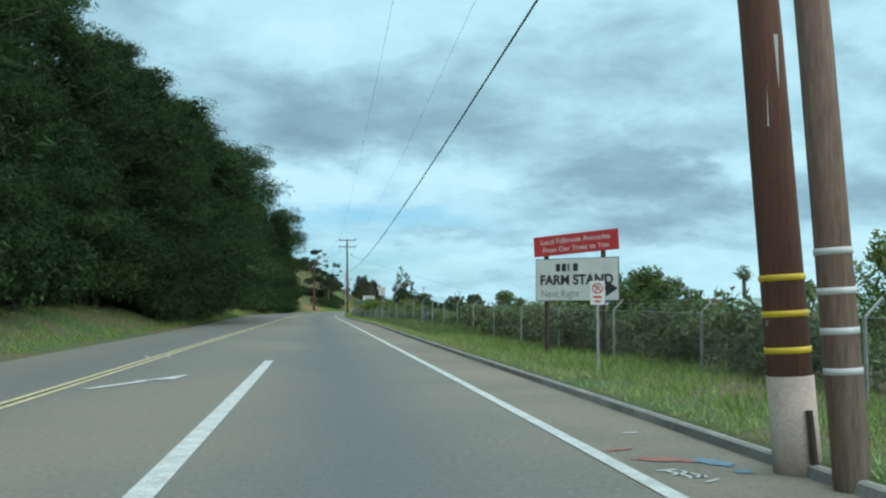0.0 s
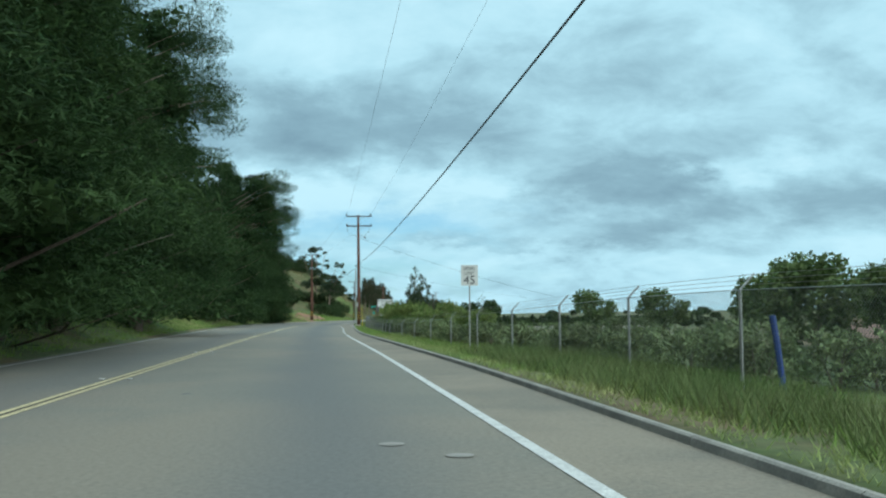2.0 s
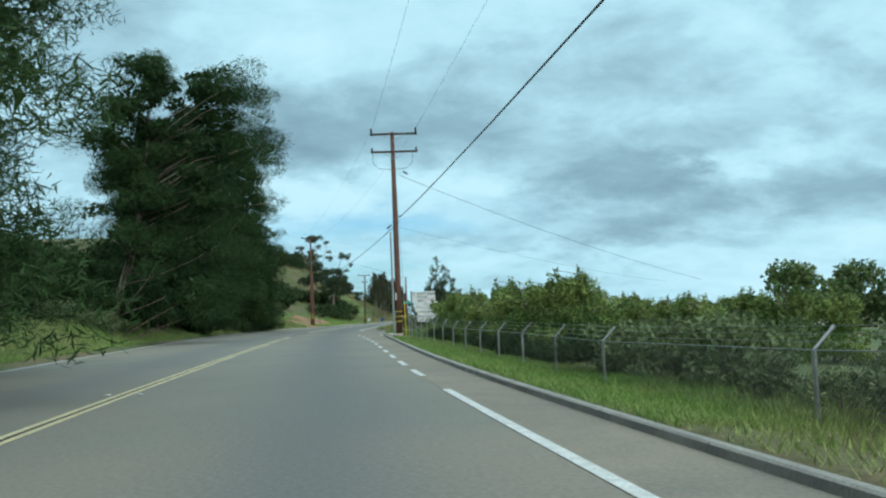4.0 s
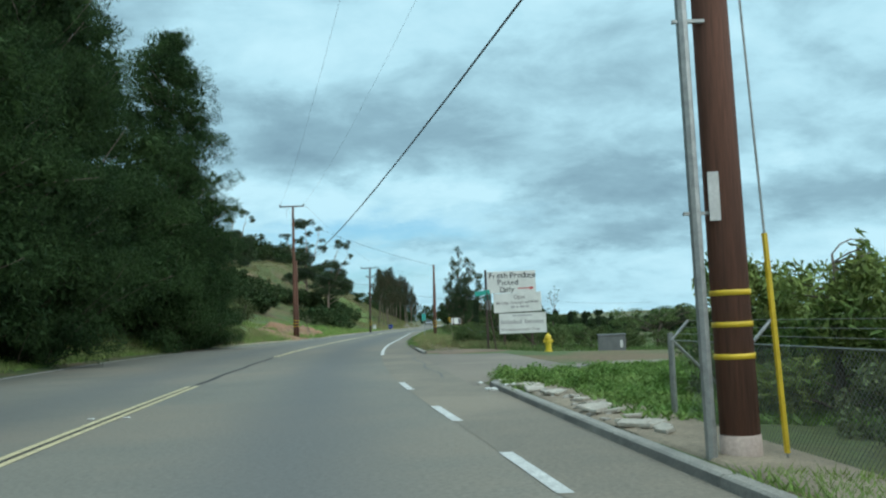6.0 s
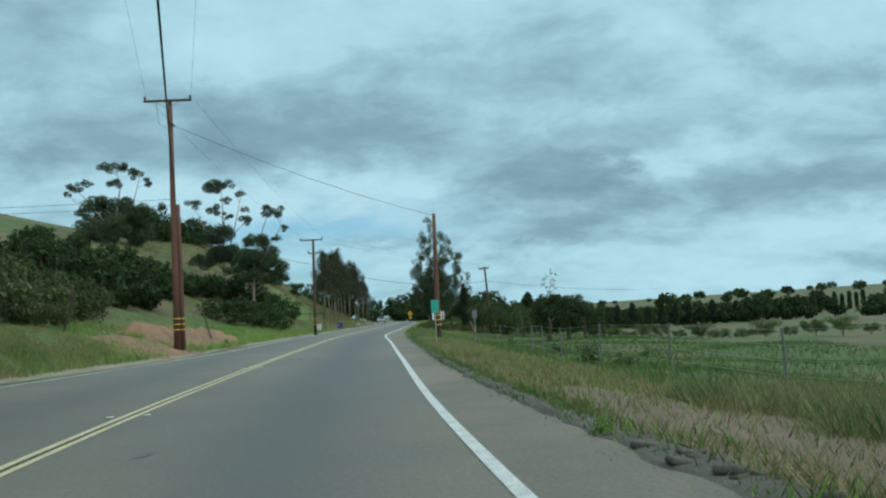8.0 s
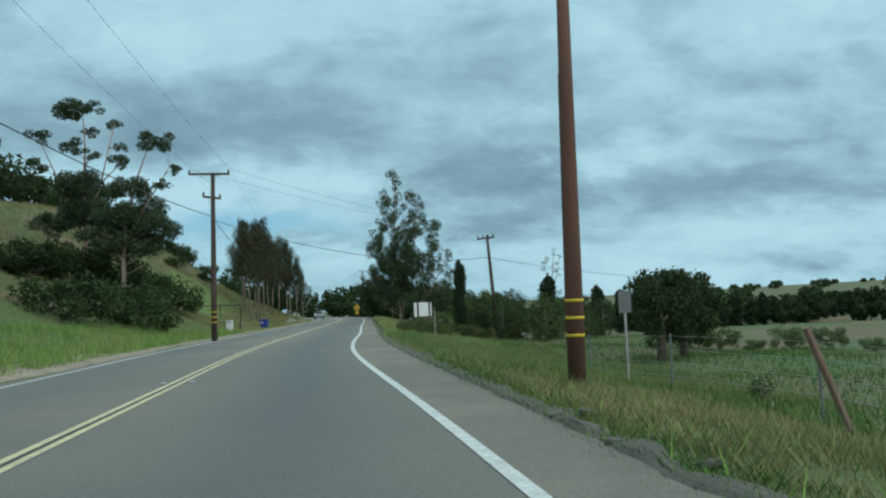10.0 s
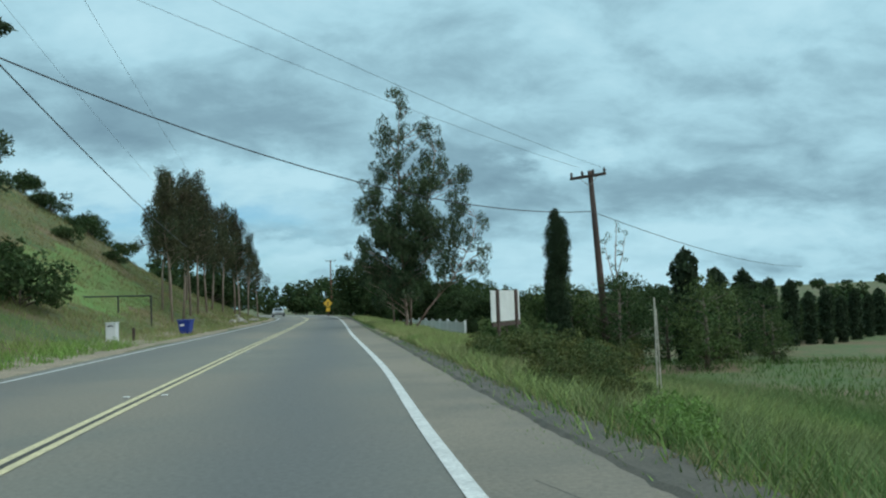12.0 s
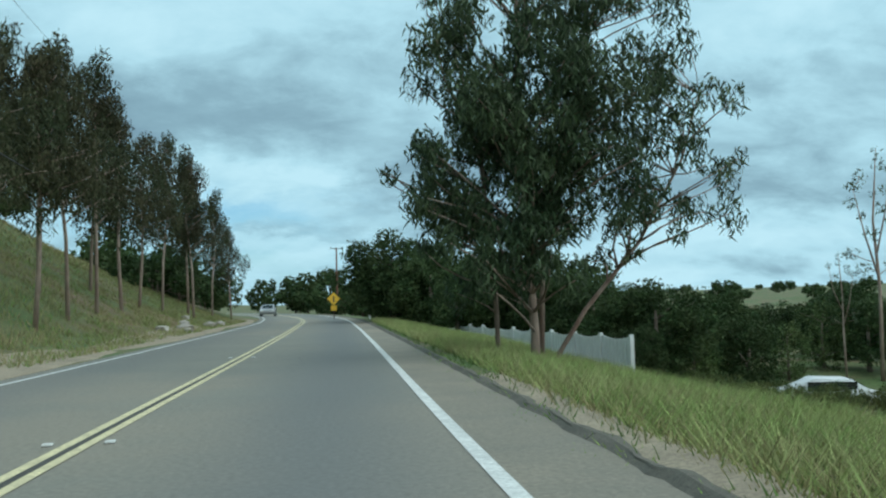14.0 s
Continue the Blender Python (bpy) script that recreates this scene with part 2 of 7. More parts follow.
M["olive_shrub"] = material("olive_shrub_leaves", (0.062, 0.088, 0.036), 0.7, (0.098, 0.11, 0.046), 0.5, 2, 0.4, 0, leafy=0.45, spec=0.1, per_object=0.2)
M["cypress"] = material("cypress_foliage", (0.025, 0.045, 0.022), 0.75, (0.036, 0.055, 0.026), 0.6, 2, 0.4, 0, leafy=0.4, spec=0.2)
M["bark"] = material("grey_bark", (0.16, 0.125, 0.095), 0.9, (0.08, 0.062, 0.05), 2.2, 20, 0.6, 0.6, stretch=(1, 1, 0.25))
M["pale_bark"] = material("pale_eucalyptus_bark", (0.33, 0.26, 0.21), 0.85, (0.17, 0.105, 0.08), 1.6, 14, 0.5, 0.4, stretch=(1, 1, 0.25))
M["pole_wood"] = material("stained_pole_wood", (0.15, 0.064, 0.041), 0.85, (0.1, 0.047, 0.033), 3, 40, 0.5, 0.4, stretch=(1, 1, 0.06))
M["old_wood"] = material("weathered_pole_wood", (0.24, 0.15, 0.11), 0.9, (0.15, 0.1, 0.082), 1.4, 30, 0.6, 0.4, third=(0.36, 0.29, 0.22), stretch=(1, 1, 0.12))
M["dark_wood"] = material("dark_weathered_wood", (0.09, 0.055, 0.042), 0.85, (0.05, 0.035, 0.03), 3, 40, 0.5, 0.4, stretch=(1, 1, 0.08))
M["steel"] = material("galvanised_steel", (0.42, 0.43, 0.42), 0.5, (0.3, 0.31, 0.3), 8, 60, 0.2, 0.05, metal=0.7)
M["rubber"] = material("black_cable", (0.025, 0.026, 0.027), 0.6, None, 4, 40, 0.2, 0)
M["porcelain"] = material("dark_insulator", (0.05, 0.035, 0.03), 0.3, None, 4, 40, 0.2, 0)
M["sign_white"] = material("painted_sign_white", (0.72, 0.73, 0.7), 0.6, (0.62, 0.63, 0.6), 2, 30, 0.12, 0.03)
M["sign_red"] = material("painted_sign_red", (0.62, 0.05, 0.055), 0.5, (0.5, 0.04, 0.045), 2, 30, 0.12, 0.03)
M["sign_green"] = material("sign_green_sheeting", (0.02, 0.38, 0.3), 0.5, (0.02, 0.32, 0.25), 3, 30, 0.12, 0.02)
M["dark_green"] = material("dark_green_sheeting", (0.012, 0.11, 0.085), 0.5, None, 3, 30, 0.12, 0.02)
M["sign_yellow"] = material("sign_yellow_sheeting", (0.75, 0.45, 0.03), 0.5, (0.6, 0.36, 0.03), 3, 30, 0.12, 0.02)
M["ink"] = material("black_lettering", (0.03, 0.035, 0.04), 0.6, None, 3, 30, 0.2, 0)
M["grey_ink"] = material("faded_grey_lettering", (0.32, 0.3, 0.3), 0.6, None, 3, 30, 0.2, 0)
M["pale_ink"] = material("washed_out_lettering", (0.42, 0.42, 0.42), 0.6, None, 3, 30, 0.2, 0)
M["red_ink"] = material("red_lettering", (0.6, 0.05, 0.05), 0.6, None, 3, 30, 0.2, 0)
M["pole_yellow"] = material("yellow_reflective_band", (0.75, 0.52, 0.03), 0.5, None, 3, 30, 0.2, 0)
M["pole_white"] = material("white_reflective_band", (0.62, 0.62, 0.6), 0.5, None, 3, 30, 0.2, 0)
M["pink_paint"] = material("pale_pink_paint", (0.5, 0.4, 0.34), 0.8, (0.38, 0.3, 0.26), 3, 30, 0.3, 0.1)
M["bin_blue"] = material("blue_plastic", (0.015, 0.045, 0.3), 0.45, (0.012, 0.035, 0.22), 3, 30, 0.1, 0.02)
M["hydrant_yellow"] = material("yellow_hydrant_paint", (0.72, 0.55, 0.03), 0.45, (0.6, 0.42, 0.03), 6, 30, 0.2, 0.05)
M["box_grey"] = material("grey_cabinet_paint", (0.16, 0.17, 0.17), 0.6, None, 3, 30, 0.2, 0.05)
M["vinyl"] = material("white_vinyl", (0.68, 0.7, 0.7), 0.45, (0.58, 0.6, 0.6), 2, 20, 0.1, 0.02)
M["stone"] = material("pale_rubble_stone", (0.42, 0.4, 0.36), 0.9, (0.28, 0.26, 0.22), 4, 30, 0.5, 0.5, per_object=0.25)
M["pale_rubble"] = material("pale_broken_concrete", (0.5, 0.47, 0.4), 0.9, (0.36, 0.33, 0.28), 4, 30, 0.4, 0.4)
M["roof_green"] = material("pale_green_sheet_roof", (0.33, 0.48, 0.42), 0.6, None, 0.4, 5, 0.2, 0.05)
M["stucco"] = material("beige_stucco", (0.45, 0.36, 0.28), 0.9, None, 0.8, 20, 0.2, 0.1)
M["roof_tile"] = material("brown_roof_tile", (0.22, 0.13, 0.1), 0.85, None, 1.5, 20, 0.4, 0.2)
M["car_paint"] = material("silver_car_paint", (0.45, 0.46, 0.47), 0.35, None, 1, 20, 0.05, 0, metal=0.5, coat=0.6)
M["dark_glass"] = material("dark_car_glass", (0.02, 0.025, 0.028), 0.08, None, 1, 10, 0.05, 0, spec=0.8)
M["tyre"] = material("tyre_rubber", (0.025, 0.025, 0.025), 0.85, None, 4, 40, 0.2, 0.1)
M["blue_post"] = material("blue_plastic_post", (0.03, 0.08, 0.3), 0.5, None, 4, 40, 0.2, 0)


# ======== mesh helpers ========
def link_mesh(name, bm, mat, parent=None, label="", smooth=False):
    me = bpy.data.meshes.new(name)
    bm.to_mesh(me)
    bm.free()
    me.materials.append(mat)
    if smooth:
        for p in me.polygons:
            p.use_smooth = True
    ob = new(name, me)
    if parent:
        ob.parent = parent
    if label:
        tagged(ob, label)
    return ob


def part(name, bm, mat, parent, label="", smooth=False):
    return link_mesh(name, bm, mat, parent, label, smooth)


def array_mesh(name, verts, faces, mat, parent=None, smooth=False):
    """A mesh from numpy arrays: all faces with the same number of corners."""
    me = bpy.data.meshes.new(name)
    n, k = faces.shape
    me.vertices.add(len(verts))
    me.vertices.foreach_set("co", np.asarray(verts, np.float32).ravel())
    me.loops.add(n * k)
    me.loops.foreach_set("vertex_index", np.asarray(faces, np.int32).ravel())
    me.polygons.add(n)
    me.polygons.foreach_set("loop_start", np.arange(0, n * k, k, dtype=np.int32))
    me.polygons.foreach_set("loop_total", np.full(n, k, np.int32))
    if smooth:
        me.polygons.foreach_set("use_smooth", np.ones(n, bool))
    me.update(calc_edges=True)
    me.validate()
    me.materials.append(mat)
    ob = new(name, me)
    if parent:
        ob.parent = parent
    return ob


def empty(name, m, label, category, group="", kind=""):
    ob = new(name)
    ob.matrix_world = m
    return tagged(ob, label, category, group, kind)


def add_box(bm, x, y, z, sx, sy, sz, bevel=0.0, m=None):
    r = bmesh.ops.create_cube(bm, size=1.0)
    vs = r["verts"]
    mm = Matrix.Translation((x, y, z)) @ Matrix.Diagonal((sx, sy, sz, 1))
    if m is not None:
        mm = m @ mm
    bmesh.ops.transform(bm, matrix=mm, verts=vs)
    if bevel:
        es = list({e for v in vs for e in v.link_edges})
        bmesh.ops.bevel(bm, geom=es, offset=bevel, segments=2, affect="EDGES", profile=0.5)
    return bm


def box(x, y, z, sx, sy, sz, bevel=0.0):
    return add_box(bmesh.new(), x, y, z, sx, sy, sz, bevel)


def add_tube(bm, pts, radii, sides=8, cap=True):
    pts = [Vector(p) for p in pts]
    rings = []
    for i, p in enumerate(pts):
        d = (pts[min(i + 1, len(pts) - 1)] - pts[max(i - 1, 0)]).normalized()
        a = d.orthogonal().normalized() if abs(d.z) < 0.99 else Vector((1, 0, 0))
        a = (a - d * a.dot(d)).normalized()
        b = d.cross(a)
        r = radii[i] if isinstance(radii, (list, tuple)) else radii
        rings.append([bm.verts.new(p + (a * math.cos(t) + b * math.sin(t)) * r) for t in (2 * math.pi * k / sides for k in range(sides))])
    for r0, r1 in zip(rings, rings[1:]):
        for k in range(sides):
            bm.faces.new((r0[k], r0[(k + 1) % sides], r1[(k + 1) % sides], r1[k]))
    if cap:
        bm.faces.new(rings[0][::-1])
        bm.faces.new(rings[-1])
    return bm


def tube(pts, radii, sides=8):
    return add_tube(bmesh.new(), pts, radii, sides)


# ======== the road's plan ========
def track(points):
    """A smooth curve through (y, value) pairs."""
    ys = np.array([p[0] for p in points], float)
    vs = np.array([p[1] for p in points], float)
    slopes = np.gradient(vs, ys)

    def at(y):
        y = np.asarray(y, float)
        i = np.clip(np.searchsorted(ys, y) - 1, 0, len(ys) - 2)
        h = ys[i + 1] - ys[i]
        t = np.clip((y - ys[i]) / h, 0, 1)
        return (vs[i] * (2 * t**3 - 3 * t**2 + 1) + slopes[i] * h * (t**3 - 2 * t**2 + t) + vs[i + 1] * (3 * t**2 - 2 * t**3) + slopes[i + 1] * h * (t**3 - t**2))

    return at


centre = track([(-180, 18.6), (-94, 8.13), (-69, 4.85), (-45, 1.81), (-29, -0.25), (11, -5.2), (33, -7.6), (57, -9.95), (78, -11.45), (92, -11.9), (108, -11.85), (132, -11.4), (152, -10.85), (177, -9.2), (194, -7.9), (219, -5.95), (238, -4.6), (259, -3.4), (282, -3.3), (301, -4.4), (328, -8), (368, -17), (437, -40)])
white_off = track([(-180, 6.8), (-94, 6.8), (-66, 6.74), (-48, 6.6), (-28, 6.5), (10, 5.93), (43, 5.72), (57, 5.2), (76, 5.05), (105, 4.95), (125, 4.62), (149, 4.0), (160, 4.06), (169, 4.16), (180, 4.06), (192, 3.86), (208, 3.7), (240, 3.5), (440, 3.5)])
kerb_off = track([(-180, 8.15), (-95, 8.1), (-75, 8.15), (-50, 8.22), (-36, 8.2), (-15, 7.7), (6, 7.08), (42, 6.98), (60, 6.95), (76, 6.75), (85, 6.45), (95, 6.2), (106, 5.95), (118, 5.85), (150, 5.45), (170, 5.25), (184, 5.15), (195, 4.95), (206, 4.8), (440, 4.6)])
left_off = track([(-180, 3.4), (-85, 3.4), (-33, 4.75), (29, 7.3), (66, 8.5), (82, 8.9), (98, 8.3), (112, 6.6), (122, 5.4), (136, 4.7), (164, 4.5), (205, 4.15), (240, 3.9), (440, 3.9)])
END = 437

L_Y = [-180, 40, 90, 120, 150, 180, 205, 240, 300, 440]
L_E = [0, 1.5, 4, 10, 25, 60, 200]
L_Z = [[0, .1, .6, 1.2, 2, 5, 8], [0, .3, 1.6, 2.8, 5, 11, 14], [0, .2, 1.1, 2.2, 5.5, 12, 16], [0, .15, .9, 2.3, 7, 14, 18], [0, .1, .5, 1.8, 6, 14, 18],
       [0, .05, .2, 1.9, 8.5, 18, 20], [0, .05, .3, 2.8, 12.2, 22, 24], [0, .2, 1.2, 4.5, 15.2, 21, 22], [0, .1, .6, 1.5, 4, 7, 10], [0, .1, .4, 1, 2, 4, 8]]
R_Y = [-180, 40, 54, 60, 74, 84, 110, 150, 190, 240, 300, 440]
R_E = [0, 0.4, 1.5, 4, 10, 40, 150, 600, 1600]
R_Z = [[.1, .13, .17, .25, .1, -.4, -1, 6, 14], [.1, .11, -.04, -.15, -.4, -.8, -1.5, 6, 14], [0, .05, .1, .1, 0, -.8, -1.5, 6, 14], [-.05, -.05, -.05, -.14, -.4, -1.2, -2, 6, 14], [-.05, -.03, 0, .02, -.12, -1.0, -2, 6, 14],
       [0, .02, 0, -.2, -.6, -1.6, -2.4, 6, 14], [0, .03, -.05, -.5, -1.2, -1.9, -2.6, 6, 14], [0, .03, -.1, -.7, -1.6, -2.2, -2.6, 6, 14], [0, .04, -.1, -.6, -1.6, -2.5, -3, 6, 14],
       [0, .04, 0, -.5, -1.8, -3, -3, 6, 14], [0, .04, 0, -.3, -1, -2, -2, 6, 14], [0, 0, 0, -.2, -.5, -1, -1, 6, 14]]


def grid_height(ys, es, zs, y, e):
    zs = np.array(zs)
    cols = np.stack([np.interp(y, ys, zs[:, k]) for k in range(len(es))], -1)
    out = np.empty(len(y))
    for i in range(len(y)):
        out[i] = np.interp(e[i], es, cols[i])
    return out


def ground_z(x, y):
    """Height of the ground sheet."""
    x, y = np.atleast_1d(np.asarray(x, float)), np.atleast_1d(np.asarray(y, float))
    yc = np.clip(y, -180, END)
    c = centre(yc)
    er = x - c - kerb_off(yc)
    el = c - left_off(yc) - x
    z = np.where(er > 0, grid_height(R_Y, R_E, R_Z, yc, np.maximum(er, 0)), np.where(el > 0, grid_height(L_Y, L_E, L_Z, yc, np.maximum(el, 0)), -0.06))
    wob = np.sin(x * 0.31 + 1.3 * np.sin(y * 0.17)) * np.sin(y * 0.23 + 0.7 * np.sin(x * 0.13))
    far = np.maximum(er, el)
    side = (y > 60) & (y < 73) & (er > 0)
    amp = np.clip((far - 1.5) * 0.04, 0, 0.25)
    dip = 1.35 * np.exp(-((x - 14.6) ** 2 + (y - 217.0) ** 2) / 50)
    return z + np.where(side & (er < 40), 0, wob * amp) - dip


def gz(x, y):
    return float(ground_z(x, y)[0])


def strip(name, ys, left, right, z, mat, thick=0.0, parent=None):
    """A ribbon along the road between two offsets from its centre line."""
    ys = np.asarray(ys, float)
    c = centre(ys)
    a = c + (left(ys) if callable(left) else left)
    b = c + (right(ys) if callable(right) else right)
    n = len(ys)
    v = np.concatenate([np.stack([a, ys, np.full(n, z)], 1), np.stack([b, ys, np.full(n, z)], 1)])
    i = np.arange(n - 1)
    faces = np.stack([i, i + n, i + n + 1, i + 1], 1)
    ob = array_mesh(name, v, faces, mat, parent)
    at = ob.data.attributes.new("across", "FLOAT", "POINT")
    mid = np.interp(ys, [-100, -55, 20, 75, 105, 150, 180], [4.7, 4.55, 3.6, 3.1, 2.85, 2.45, 2.5])
    at.data.foreach_set("value", np.concatenate([a - c - mid, b - c - mid]).astype(np.float32))
    darker_at = ob.data.attributes.new("dark_stretch", "FLOAT", "POINT")
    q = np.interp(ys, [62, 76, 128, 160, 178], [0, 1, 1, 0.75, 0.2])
    darker_at.data.foreach_set("value", np.concatenate([q, q]).astype(np.float32))
    return ob


# ======== ground, road, markings ========
def build_ground():
    ys = np.concatenate([[-2500, -1200, -600, -350, -230], np.arange(-180, 300, 2.5), np.arange(300, END + 1, 8), [480, 560, 700, 1000, 1600, 2600, 4200]])
    el = np.array([0.02, 0.5, 1.5, 2.5, 4, 6, 8, 10, 13, 17, 21, 25, 32, 40, 50, 60, 90, 140, 200, 500, 1200, 3000])
    er = np.array([0.1, 0.4, 0.9, 1.5, 2.2, 3, 4, 5.5, 7.5, 10, 14, 20, 28, 40, 60, 90, 150, 250, 400, 600, 1000, 1600, 3000])
    yc = np.clip(ys, -180, END)
    c = centre(yc)
    cols = [c - left_off(yc) - e for e in el[::-1]] + [c - left_off(yc) + 0.3, c + kerb_off(yc) - 0.3, c + kerb_off(yc) - 0.001] + [c + kerb_off(yc) + e for e in er]
    X = np.stack(cols, 1)
    Y = np.repeat(ys[:, None], X.shape[1], 1)
    Z = ground_z(X.ravel(), Y.ravel())
    n, k = X.shape
    v = np.stack([X.ravel(), Y.ravel(), Z], 1)
    i, j = np.meshgrid(np.arange(n - 1), np.arange(k - 1), indexing="ij")
    a = (i * k + j).ravel()
    faces = np.stack([a, a + 1, a + k + 1, a + k], 1)
    tagged(array_mesh("ground", v, faces, M["ground"], smooth=True), "rolling grassy ground beside the road", "ground", kind="structure")


build_ground()
YS = np.arange(-180, END + 1, 1.5)
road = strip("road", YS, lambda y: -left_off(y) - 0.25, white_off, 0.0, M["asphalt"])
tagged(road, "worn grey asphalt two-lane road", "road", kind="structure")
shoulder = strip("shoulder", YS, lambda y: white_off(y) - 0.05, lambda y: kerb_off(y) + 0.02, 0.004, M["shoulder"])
tagged(shoulder, "pale dusty asphalt shoulder beside the lane", "shoulder", kind="structure")


def side_street():
    # the side road that leaves to the right, with a rounded mouth
    vs, n = [], 14
    near, far = [], []
    for k in range(n + 1):
        t = k / n
        a = t * math.pi / 2
        near.append((float(centre(54.0) + kerb_off(54.0)) - 0.3 + 3.6 * t ** 1.5, 54.0 + 7.0 * t))
        far.append((float(centre(75.0) + kerb_off(75.0)) - 0.3 + 3.8 * t ** 1.3, 75.0 - 3.2 * math.sin(a)))
    near += [(1.7, 62.6), (3.0, 64.0), (5.3, 66.0), (14.5, 70), (40, 78)]
    far += [(0.75, 71.2), (4, 71.2), (8, 72.4), (16, 75.5), (40, 84)]
    drop = lambda x: 0.006 - 0.03 * max(0.0, min(x + 1.5, 16))
    v = np.array([(x, y, drop(x) if x < 0.4 else min(drop(x), gz(x, y) + 0.006)) for x, y in near] + [(x, y, drop(x)) for x, y in far])
    m = len(near)
    i = np.arange(m - 1)
    f = np.stack([i, i + 1, i + m + 1, i + m], 1)
    tagged(array_mesh("side_road", v, f, M["side_road"]), "pale concrete-grey side road joining the main road", "side road", kind="structure")


side_street()


def marking(name, y0, y1, off, width, mat, label, z=0.008):
    ys = np.arange(y0, y1 + 0.01, 1.0 if y1 - y0 > 6 else max((y1 - y0) / 3, 0.2))
    o = off if callable(off) else (lambda y, k=off: np.full(len(y), k))
    return tagged(strip(name, ys, lambda y: o(y) - width / 2, lambda y: o(y) + width / 2, z, mat), label, "road marking", kind="structure")


for y0, y1 in ((-180, 58.5), (78, END)):
    marking("black_line", y0, y1, 0.0, 0.12, M["black_paint"], "black gap between the yellow lines", 0.006)
    for s in (-0.1, 0.1):
        marking("yellow_line", y0, y1, s, 0.11, M["yellow_paint"], "worn double yellow centre line")
marking("edge_line", -180, 5, white_off, 0.15, M["white_paint"], "solid white edge line")
marking("edge_line", 75, END, white_off, 0.15, M["white_paint"], "solid white edge line")
marking("edge_line", -48, END, lambda y: -left_off(y) + 0.45, 0.13, M["white_paint"], "white edge line on the far side")
marking("lane_line", -140, -82.3, 3.05, 0.22, M["white_paint"], "broad white line of a turning lane")
for y0 in (8.8, 13.3, 17.9, 22.6, 27.4, 32.2, 37.1, 42.0, 47.6, 53.9):
    marking("bike_lane_dash", y0, y0 + 2.4, white_off, 0.15, M["white_paint"], "short white dash of a bicycle lane line")

# raised kerb, in cast lengths
KERB_LEN = 3.0


def kerb_piece(y0, y1, parent):
    bm = bmesh.new()
    prof = [(0.0, 0.0), (0.02, 0.085), (0.05, 0.105), (0.17, 0.105), (0.18, 0.0)]
    rings = []
    for y in (y0, (y0 + y1) / 2, y1):
        x = float(centre(y) + kerb_off(y))
        rings.append([bm.verts.new((x + dx, y, dz)) for dx, dz in prof])
    for r0, r1 in zip(rings, rings[1:]):
        for k in range(len(prof) - 1):
            bm.faces.new((r0[k], r0[k + 1], r1[k + 1], r1[k]))
    bm.faces.new(rings[0])
    bm.faces.new(rings[-1][::-1])
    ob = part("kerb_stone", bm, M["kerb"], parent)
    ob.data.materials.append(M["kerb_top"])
    # upward faces take the paler kerb_top material
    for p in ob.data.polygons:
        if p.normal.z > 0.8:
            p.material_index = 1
    return ob


kerb = empty("kerb", Matrix(), "grey weathered concrete kerb along the grass verge", "kerb", kind="structure")
y = -150.0
while y < 52:
    kerb_piece(y, y + KERB_LEN - 0.015, kerb)
    y += KERB_LEN
# the kerb turns into the side road
for k in range(6):
    t0, t1 = 0.15 * k, 0.15 * (k + 0.97)
    bm = bmesh.new()
    rings = []
    for t in (t0, (t0 + t1) / 2, t1):
        x, y = float(centre(54.0) + kerb_off(54.0)) + 3.6 * t ** 1.5, 54.0 + 7.0 * t
        d = Vector((5.4 * t ** 0.5, 7.0, 0)).normalized()
        rings.append([bm.verts.new((x + d.y * a, y - d.x * a, h * (1 - 0.7 * t))) for a, h in ((-0.02, 0.0), (0.0, 0.085), (0.04, 0.1), (0.17, 0.1), (0.19, -0.05))])
    for r0, r1 in zip(rings, rings[1:]):
        for j in range(4):
            bm.faces.new((r0[j], r0[j + 1], r1[j + 1], r1[j]))
    bm.faces.new(rings[0])
    bm.faces.new(rings[-1][::-1])
    part("kerb_stone", bm, M["kerb"], kerb)
for y in (74.4, 77.4):
    kerb_piece(y, y + KERB_LEN - 0.015, kerb)
low_kerb = empty("asphalt_berm", Matrix(), "low crumbling asphalt berm beside the shoulder", "berm", kind="structure")


